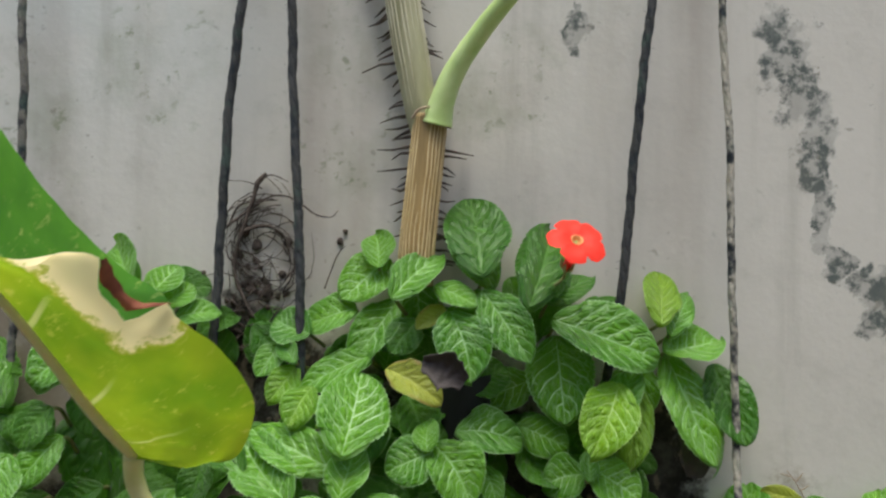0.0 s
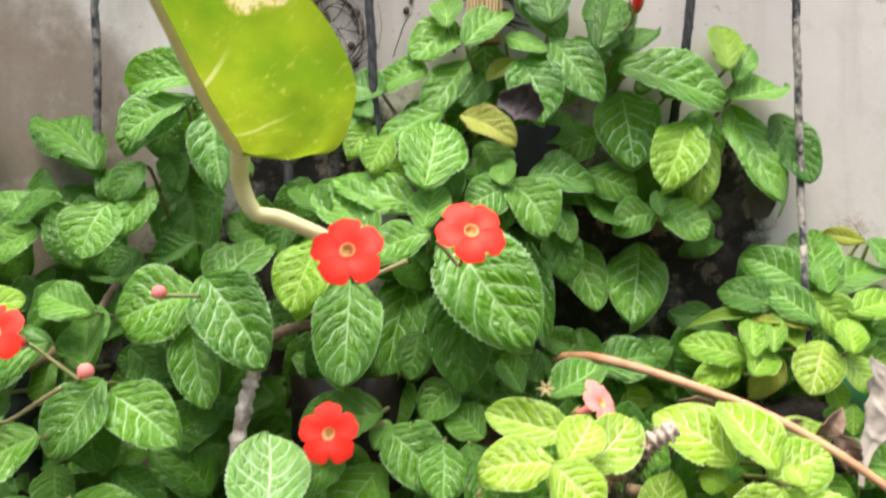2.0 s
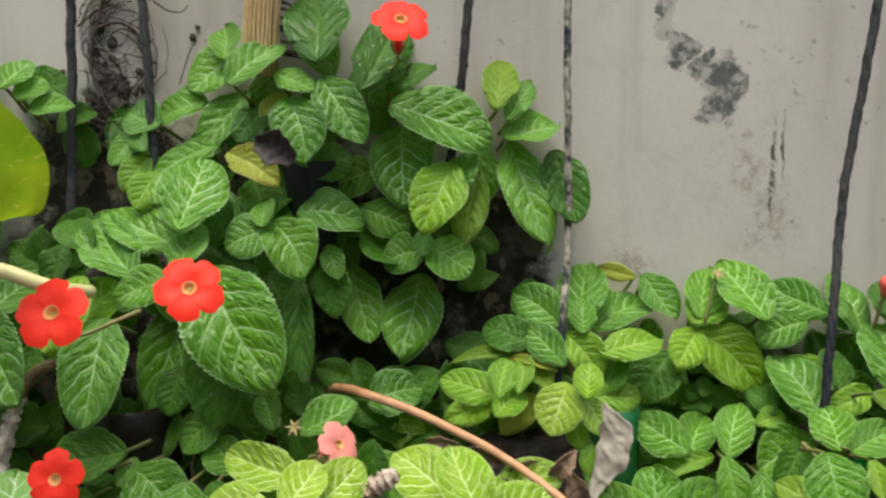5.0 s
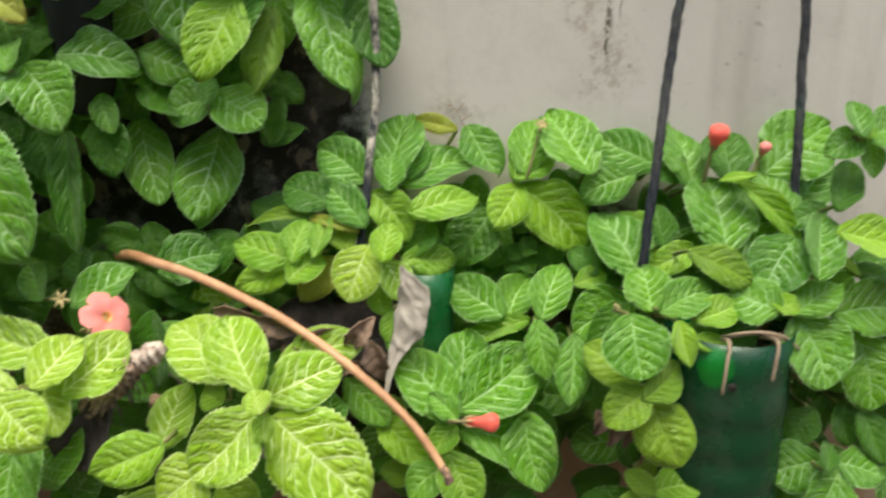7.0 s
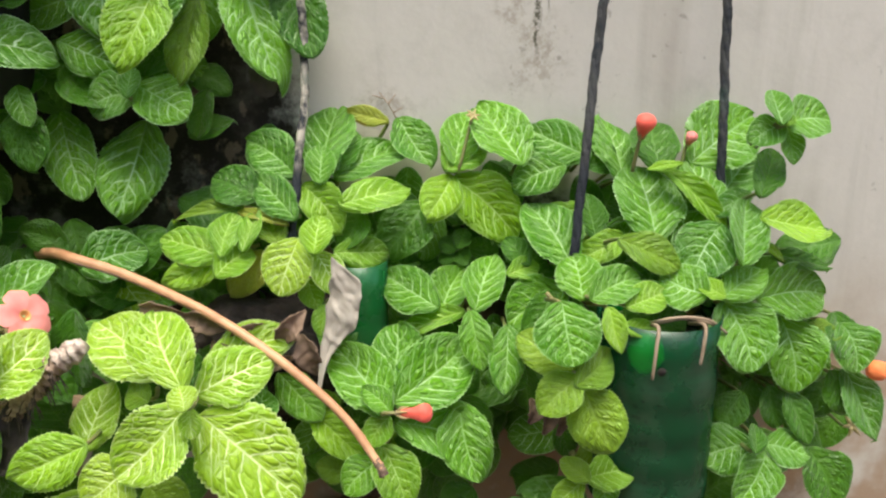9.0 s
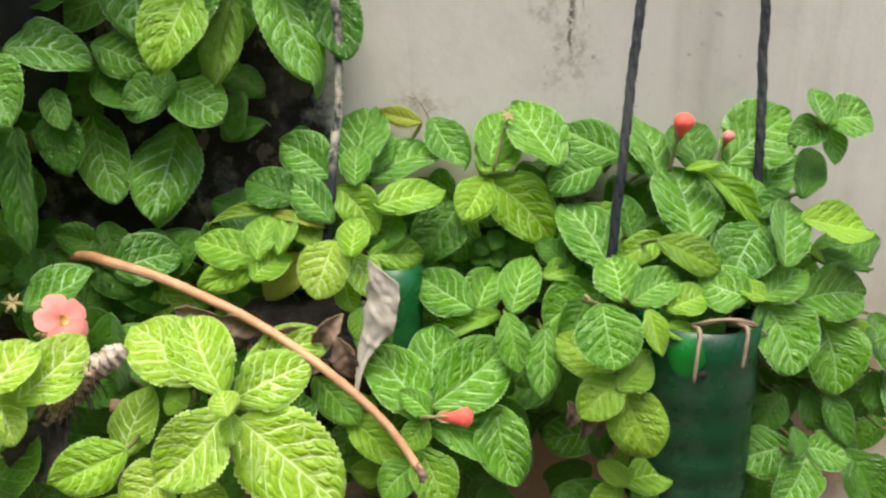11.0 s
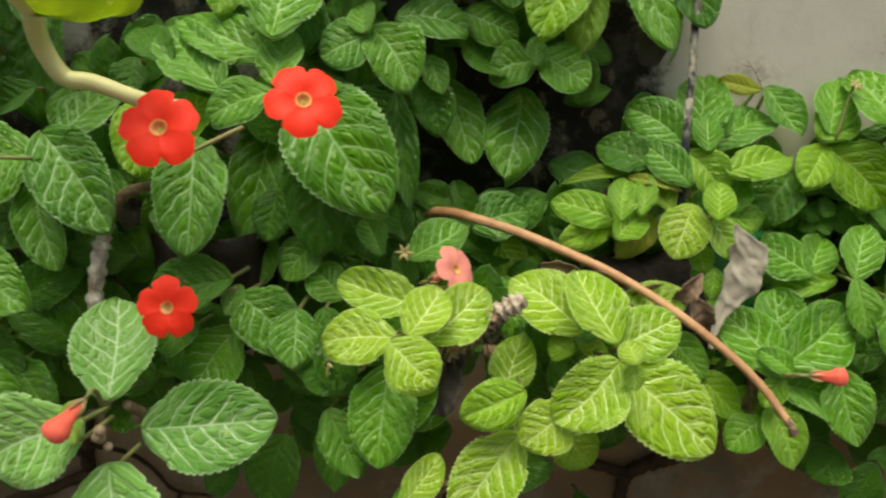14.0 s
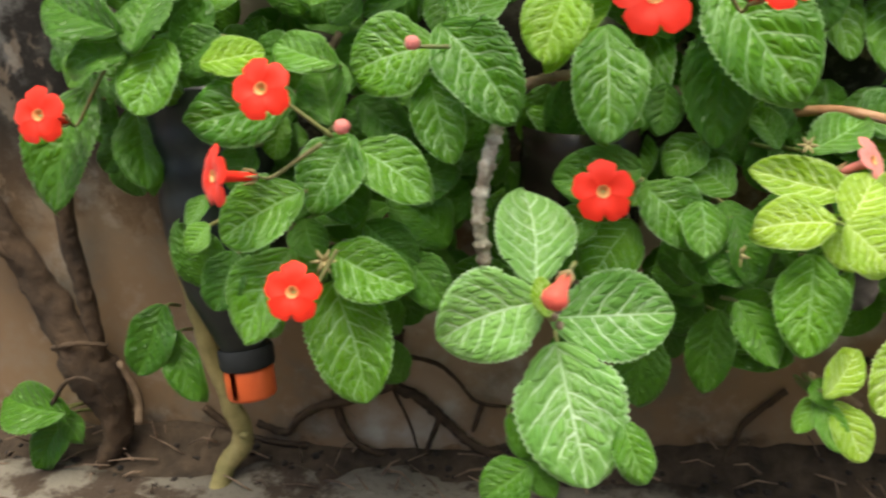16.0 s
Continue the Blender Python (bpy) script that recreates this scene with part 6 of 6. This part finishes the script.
bottle_planter((0.2775, 0.482, 0.197), [(0.01, 0.0), (0.014, 0.004)] + ribbed(0.0155, 0.01, 0.075, 4) + [(0.0155, 0.092)], BRIGHT_PET, "green plastic bottle planter half hidden by leaves", 0.05, soil_r=0.014)
bottle_planter((-0.02, 0.478, 0.218), [(0.01, 0.0), (0.03, 0.004)] + ribbed(0.036, 0.012, 0.06, 3) + [(0.037, 0.075)], CLEAR_PET, "dusty clear plastic bottle planter with dark soil", 0.058, soil_r=0.034)
bottle_planter((0.092, 0.509, 0.372), [(0.011, 0.0), (0.0145, 0.003), (0.0165, 0.05), (0.018, 0.06), (0.017, 0.063)], POT, "black plastic pot under the hanging plant", 0.055, soil_r=0.0155)
smoky = bottle_planter((-0.222, 0.437, 0.128), [(0.0135, 0.02), (0.0135, 0.03), (0.0155, 0.034), (0.021, 0.048), (0.029, 0.068), (0.034, 0.09), (0.0355, 0.11)] + ribbed(0.036, 0.115, 0.19, 4), DARK_PET, "smoky plastic bottle hung upside down as a planter", 0.16, -11.0, lean=-6.0, soil_r=0.033)
bm = bmesh.new()
prof = [(0.0, 0.0), (0.0145, 0.0), (0.0155, 0.002), (0.0155, 0.018), (0.015, 0.0195), (0.0135, 0.0195)]
lathe(bm, prof, 40)
bmesh.ops.delete(bm, geom=[f for f in bm.faces if f.calc_center_median().length > 0.0153 and abs(math.degrees(math.atan2(f.calc_center_median().y, f.calc_center_median().x)) + 108) < 12], context="FACES")
bm.transform(Matrix.Translation((-0.222, 0.437, 0.128)) @ pose(0, 0, 0, -11.0, -6.0))
adopt(part("cap", bm, CAP, None, "orange screw cap with a slit side"), smoky)
bm = lathe(bmesh.new(), [(0.0165, 0.02), (0.0172, 0.022), (0.0172, 0.031), (0.016, 0.033)], 36)
bm.transform(Matrix.Translation((-0.222, 0.437, 0.128)) @ pose(0, 0, 0, -11.0, -6.0))
adopt(part("neck_ring", bm, POT, None, "dark neck ring"), smoky)


# ---- dry and dead things ----
def single(name, bm, mat, label, category, at=None):
    ob = mesh_object(name, bm, mat)
    return tagged(ob, label, category)


dry_stalk = thing("dry_stalk", (0.125, 0.474, 0.297), "arched dry reddish-brown leaf stalk lying over the plants", "stalk")
line = smooth_path([(0.1, 0.497, 0.293), (0.115, 0.484, 0.2965), (0.129, 0.471, 0.2972), (0.159, 0.461, 0.29), (0.204, 0.438, 0.276), (0.24, 0.42, 0.257), (0.269, 0.405, 0.235), (0.285, 0.393, 0.216), (0.288, 0.391, 0.21)], 12)
thick = [0.0031 - 0.0013 * (i / (len(line) - 1)) for i in range(len(line))]
adopt(part("stem", tube(bmesh.new(), line, thick, 14, 0.05, 4), TWIG, None), dry_stalk)
groove = [c + Vector((0.0, -0.9, -0.42)) * t * 0.96 for c, t in zip(line, thick)]
adopt(part("groove", tube(bmesh.new(), groove[20:], (0.0006, 0.0004), 6, 0.2, 2), WITHERED, None, "dark lengthwise groove"), dry_stalk)
adopt(part("dry_tip", tube(bmesh.new(), [c + Vector((0, -0.0002, 0)) for c in line[-14:]], (0.0019, 0.0024), 12, 0.18, 5), WITHERED, None, "dark withered tip"), dry_stalk)
rhizome = thing("fibrous_rhizome", (0.105, 0.43, 0.22), "short scaly rhizome, pale on top and brown below, among lime leaves", "rhizome")
line = smooth_path([(0.154, 0.403, 0.2765), (0.139, 0.405, 0.266), (0.126, 0.409, 0.2525), (0.113, 0.413, 0.24)], 22)
for name, i0, i1, mat in (("crown", 0, 18, RHIZOME_TOP), ("scaly_stem", 17, len(line), RHIZOME)):
    seg = line[i0:i1]
    adopt(part(name, tube(bmesh.new(), seg, [(0.0046 + 0.0008 * (i0 + i) / 66) * (0.86 + 0.26 * ((i0 + i) % 5 in (0, 1)) - 0.14 * ((i0 + i) % 5 == 3)) * (0.7 if i0 + i < 2 else 1) for i in range(len(seg))], 18, 0.22, 6), mat, None), rhizome)
bm = bmesh.new()
r = random.Random(16)
for k in range(60):
    c = line[r.randrange(20, len(line))]
    d = Vector((r.uniform(-1, 1), r.uniform(-1, 0.2), r.uniform(-1, 0.6))).normalized()
    tube(bm, [c + d * 0.004, c + d * 0.008 + Vector((0, 0, -0.002)), c + d * 0.01 + Vector((0, 0, -r.uniform(0.003, 0.008)))], (0.0004, 0.0002), 4)
tagged(adopt(part("root_hair", bm, ROOT, None, "fine dark root hairs"), rhizome), kind="stuff")
vine = thing("dried_vine", (-0.075, 0.437, 0.22), "arched whitish flaking dried plant stem", "stem")
line = smooth_path([(-0.015, 0.462, 0.322), (-0.04, 0.45, 0.322), (-0.058, 0.445, 0.315), (-0.069, 0.44, 0.292), (-0.077, 0.437, 0.255), (-0.075, 0.437, 0.22)], 22)
adopt(part("bent_top", tube(bmesh.new(), line[:58], (0.0026, 0.0032), 14, 0.16, 9), BROWN_VINE, None), vine)
adopt(part("bare_stem", tube(bmesh.new(), line[57:], [0.0038 * (1 + 0.25 * noise.noise((i * 0.4, 3, 1)) + (0.22 if i % 9 < 2 else 0)) for i in range(len(line) - 57)], 16, 0.2, 7), VINE, None), vine)


def dead_leaf(name, line, widths, mat, label, curl=0.5, turn=0.0, slant=0.0, creases=()):
    bm = bmesh.new()
    pts = smooth_path(line, 12)
    n = len(pts)
    rows = []
    seed = line[0][0] * 97
    for i, c in enumerate(pts):
        f = i / (n - 1)
        k = f * (len(widths) - 1)
        j = min(int(k), len(widths) - 2)
        w = widths[j] + (widths[j + 1] - widths[j]) * (k - j)
        d = (pts[min(i + 1, n - 1)] - pts[max(i - 1, 0)]).normalized()
        side = d.cross(Vector((0, 1, 0)))
        side = side.normalized() if side.length > 0.1 else Vector((1, 0, 0))
        side = Matrix.Rotation(turn, 3, "Z") @ side
        row = []
        for m in range(11):
            u = -1 + m / 5
            edge = w * (1 + 0.16 * noise.noise((f * 11, u * 2, seed)))
            bend = -abs(u) ** 2 * w * curl + w * (0.22 * noise.noise((f * 8, u * 2.2, seed + 4)) + 0.12 * noise.noise((f * 21, u * 6, seed + 9)))
            for at, lean in creases:
                bend -= 0.0011 * math.exp(-((f - at - lean * abs(u - 0.1)) / 0.022) ** 2)
            row.append(bm.verts.new(c + side * u * edge + Vector((0, bend, 0.1 * w * noise.noise((f * 9, u * 4, seed + 2)) + slant * u * (1 - f) ** 3))))
        rows.append(row)
    for a, b in zip(rows, rows[1:]):
        for k in range(10):
            bm.faces.new((a[k], a[k + 1], b[k + 1], b[k]))
    ob = single(name, bm, mat, label, "dead leaf")
    s = ob.modifiers.new("thickness", "SOLIDIFY")
    s.thickness = 0.0005
    return ob


dead_leaf("dead_leaf", [(0.2722, 0.437, 0.298), (0.2712, 0.436, 0.287), (0.2686, 0.435, 0.2745), (0.2625, 0.436, 0.26), (0.2585, 0.435, 0.248), (0.2562, 0.433, 0.236)], [0.0096, 0.0096, 0.0098, 0.0046, 0.0022, 0.0014], DEAD, "curled grey-brown dead leaf stuck among green leaves", 0.12, -0.65, -0.0045, ((0.25, -0.1), (0.42, -0.09), (0.58, -0.03)))
bm = bmesh.new()
bmesh.ops.create_icosphere(bm, subdivisions=5, radius=1.0, matrix=Matrix.Translation((0.222, 0.482, 0.235)) @ Matrix.Diagonal((0.056, 0.036, 0.036, 1)))
for v in bm.verts:
    q = v.co * 55
    v.co += (v.co - Vector((0.222, 0.482, 0.235))) * (0.14 * noise.noise(q) + 0.1 * noise.noise(q * 2.7) + 0.07 * noise.noise(q * 7))
soil_heap = tagged(mesh_object("soil_heap", bm, SOIL), "dark crumbly soil heaped among the plants", "soil", "", "stuff")
dead_leaf("shrivelled_leaf", [(0.222, 0.512, 0.418), (0.228, 0.51, 0.4), (0.229, 0.508, 0.385), (0.226, 0.508, 0.376)], [0.003, 0.009, 0.009, 0.003], SHRIVEL, "black shrivelled leaf hanging by the wall")
dead_leaf("shrivelled_leaf", [(0.07, 0.462, 0.446), (0.083, 0.458, 0.443), (0.093, 0.458, 0.436)], [0.004, 0.011, 0.004], SHRIVEL, "black shrivelled leaf under the green ones", 0.8)
dead_leaf("shrivelled_leaf", [(0.122, 0.414, 0.25), (0.117, 0.41, 0.237), (0.108, 0.407, 0.224), (0.098, 0.412, 0.212)], [0.004, 0.0085, 0.013, 0.005], SHRIVEL, "black shrivelled leaf mass below the rhizome", 0.9)
for k, (x, y, z, w, tilt) in enumerate(((0.2, 0.447, 0.268, 0.006, 0.3), (0.222, 0.443, 0.262, 0.007, -0.5), (0.243, 0.441, 0.266, 0.006, -0.9), (0.178, 0.449, 0.274, 0.005, 0.2), (0.251, 0.442, 0.25, 0.007, 1.2), (0.187, 0.444, 0.262, 0.006, -0.4), (0.212, 0.441, 0.252, 0.006, 0.6), (0.232, 0.44, 0.248, 0.005, -0.2))):
    ca, sa = 0.012 * math.cos(tilt), 0.012 * math.sin(tilt)
    dead_leaf("withered_leaf", [(x - ca, y + 0.002, z + sa), (x - ca * 0.3, y - 0.004, z + sa * 0.3 + 0.003), (x + ca * 0.4, y - 0.003, z - sa * 0.4 + 0.002), (x + ca, y + 0.001, z - sa)], [0.002, w, w * 0.8, 0.001], WITHERED, "curled brown withered leaf on the soil", 0.8)
for k, (x, z) in enumerate(((0.366, 0.226), (0.374, 0.222), (0.382, 0.224))):
    dead_leaf("shrivelled_leaf", [(x, 0.432, z), (x + 0.002, 0.43, z - 0.007), (x - 0.001, 0.431, z - 0.014 - 0.003 * k)], [0.0015, 0.0045, 0.0012], WITHERED, "brown-grey shrivelled leaf beside the bottle", 0.9)


def tree_stem(line, radii, mat, label, branches=(), foot=None):
    ob = thing("woody_stem", line[-1], label, "stem")
    pts = smooth_path(line, 10)
    rr = []
    for i in range(len(pts)):
        k = i / 10
        j = min(int(k), len(radii) - 2)
        rr.append(radii[j] + (radii[j + 1] - radii[j]) * (k - j))
    bm = tube(bmesh.new(), pts, rr, 20, 0.07, 5)
    for v in bm.verts:
        v.co += Vector((1, 0.4, 0)) * 0.004 * noise.noise(v.co * 60) * max(rr) / 0.015
    adopt(part("trunk", bm, mat, None), ob)
    for q, w in branches:
        adopt(part("branch", tube(bmesh.new(), smooth_path(q, 8), (w, w * 0.7), 10, 0.12, 3), mat, None), ob)
    return ob


tree_stem([(-0.50, 0.515, 0.34), (-0.45, 0.513, 0.265), (-0.417, 0.51, 0.206), (-0.401, 0.51, 0.165), (-0.384, 0.508, 0.127), (-0.371, 0.506, 0.096), (-0.36, 0.506, 0.06), (-0.374, 0.503, 0.02), (-0.378, 0.5, 0.0)], (0.012, 0.011, 0.0105, 0.0115, 0.015, 0.018, 0.011, 0.0075, 0.008), BARK, "dark brown gnarled woody stem rising beside the wall",
          [([(-0.365, 0.508, 0.3), (-0.371, 0.51, 0.212), (-0.367, 0.508, 0.168), (-0.364, 0.506, 0.127), (-0.366, 0.504, 0.095)], 0.0075), ([(-0.393, 0.497, 0.124), (-0.369, 0.49, 0.132), (-0.35, 0.497, 0.128)], 0.0022), ([(-0.399, 0.49, 0.081), (-0.378, 0.484, 0.105), (-0.359, 0.484, 0.105), (-0.35, 0.49, 0.079)], 0.0018),
           ([(-0.45, 0.505, 0.215), (-0.425, 0.5, 0.205), (-0.41, 0.503, 0.19)], 0.005)])
tree_stem([(-0.29, 0.505, 0.2), (-0.275, 0.502, 0.115), (-0.265, 0.5, 0.078), (-0.26, 0.5, 0.051), (-0.273, 0.49, 0.03), (-0.28, 0.478, 0.008)], (0.006, 0.0065, 0.0068, 0.0078, 0.0068, 0.0072), STUMP, "olive and tan plant stem bent near the ground", [([(-0.262, 0.498, 0.056), (-0.252, 0.49, 0.06)], 0.003)])


def litter_height(x, y):
    """How high the soil and litter lie at the foot of the wall."""
    reach = 0.036 + 0.018 * noise.noise((x * 9, 4.0, 1.0))
    bare = max(0.0, 1 - abs((x + 0.165) / 0.11) ** 3)
    f = max(0.0, 1 - (WALL_Y - y) / (reach * (1 - 0.45 * bare)))
    return FLOOR_Z + 0.021 * (1 - 0.72 * bare) * f ** 1.3 * (1 + 0.35 * noise.noise((x * 17, y * 30, 2.0))) + 0.003 * noise.noise((x * 70, y * 70, 5.0)) * min(1, f * 4) - 0.002 * (f == 0)


def soil_litter():
    bm = bmesh.new()
    grid = [[bm.verts.new((x, y, litter_height(x, y))) for x in (-0.9 + 0.006 * i for i in range(250))] for y in (WALL_Y - 0.084 + 0.0055 * j for j in range(16))]
    for r0, r1 in zip(grid, grid[1:]):
        for k in range(249):
            bm.faces.new((r0[k], r0[k + 1], r1[k + 1], r1[k]))
    tagged(mesh_object("soil_litter", bm, LITTER), "dark brown soil and litter banked against the wall", "soil", "", "stuff")


soil_litter()


def floor_roots():
    ob = thing("ground_roots", (-0.15, 0.52, FLOOR_Z), "brown runner roots crossing the foot of the wall", "roots", kind="stuff")
    r = random.Random(4)
    bm = bmesh.new()
    runs = [([(-0.143, 0.13), (-0.149, 0.086), (-0.133, 0.076), (-0.118, 0.061), (-0.103, 0.045), (-0.088, 0.032), (-0.07, 0.028)], 0.0046), ([(-0.146, 0.088), (-0.181, 0.072), (-0.206, 0.064), (-0.225, 0.052), (-0.236, 0.039), (-0.259, 0.046)], 0.0042),
            ([(-0.195, 0.076), (-0.192, 0.053), (-0.18, 0.033), (-0.16, 0.022)], 0.0032), ([(-0.149, 0.08), (-0.138, 0.051), (-0.132, 0.018)], 0.0012), ([(-0.114, 0.061), (-0.123, 0.038), (-0.132, 0.013)], 0.0022), ([(-0.143, 0.111), (-0.117, 0.105), (-0.102, 0.09), (-0.087, 0.073), (-0.06, 0.069)], 0.0018),
            ([(-0.083, 0.071), (-0.091, 0.046)], 0.0022), ([(0.13, 0.09), (0.105, 0.06), (0.09, 0.03), (0.04, 0.024)], 0.0026), ([(-0.3, 0.06), (-0.27, 0.035), (-0.22, 0.028)], 0.003), ([(-0.2, 0.15), (-0.17, 0.12), (-0.146, 0.1)], 0.004),
            ([(0.285, 0.112), (0.265, 0.105), (0.249, 0.099), (0.238, 0.09), (0.234, 0.069), (0.234, 0.045)], 0.006), ([(0.24, 0.092), (0.21, 0.1), (0.18, 0.115)], 0.004)]
    for q, w in runs:
        tube(bm, smooth_path([(x, WALL_Y - 0.003 - 0.004 * r.random(), z) for x, z in q], 8), (w, w * 0.7), 8, 0.2, 3)
    tagged(adopt(part("runner", bm, BARK, None, "dark thick runner roots"), ob), kind="stuff")
    bm = bmesh.new()
    for k in range(80):
        x, y = r.uniform(-0.45, 0.25), WALL_Y - 0.005 - abs(r.gauss(0, 0.03))
        a = r.uniform(0, 6.28)
        ln = r.uniform(0.008, 0.04)
        z = litter_height(x, y) + r.uniform(0.001, 0.006)
        p0 = Vector((x, y, z))
        p1 = Vector((x + math.cos(a) * ln, min(WALL_Y - 0.003, y + math.sin(a) * ln * 0.5), z + r.uniform(-0.003, 0.012)))
        tube(bm, [p0, p0.lerp(p1, 0.5) + Vector((0, 0, r.uniform(0, 0.006))), p1], (r.uniform(0.0005, 0.0014), 0.0005), 5)
    adopt(part("roots", bm, WITHERED, None), ob)
    bm = bmesh.new()
    for k in range(260):
        x, y = r.uniform(-0.5, 0.3), WALL_Y - 0.004 - abs(r.gauss(0, 0.045))
        bmesh.ops.create_icosphere(bm, subdivisions=1, radius=r.uniform(0.0008, 0.004), matrix=Matrix.Translation((x, y, litter_height(x, y))) @ Matrix.Diagonal((1, 1, 0.6, 1)))
    adopt(part("crumbs", bm, SOIL, None, "dark soil crumbs"), ob)


floor_roots()
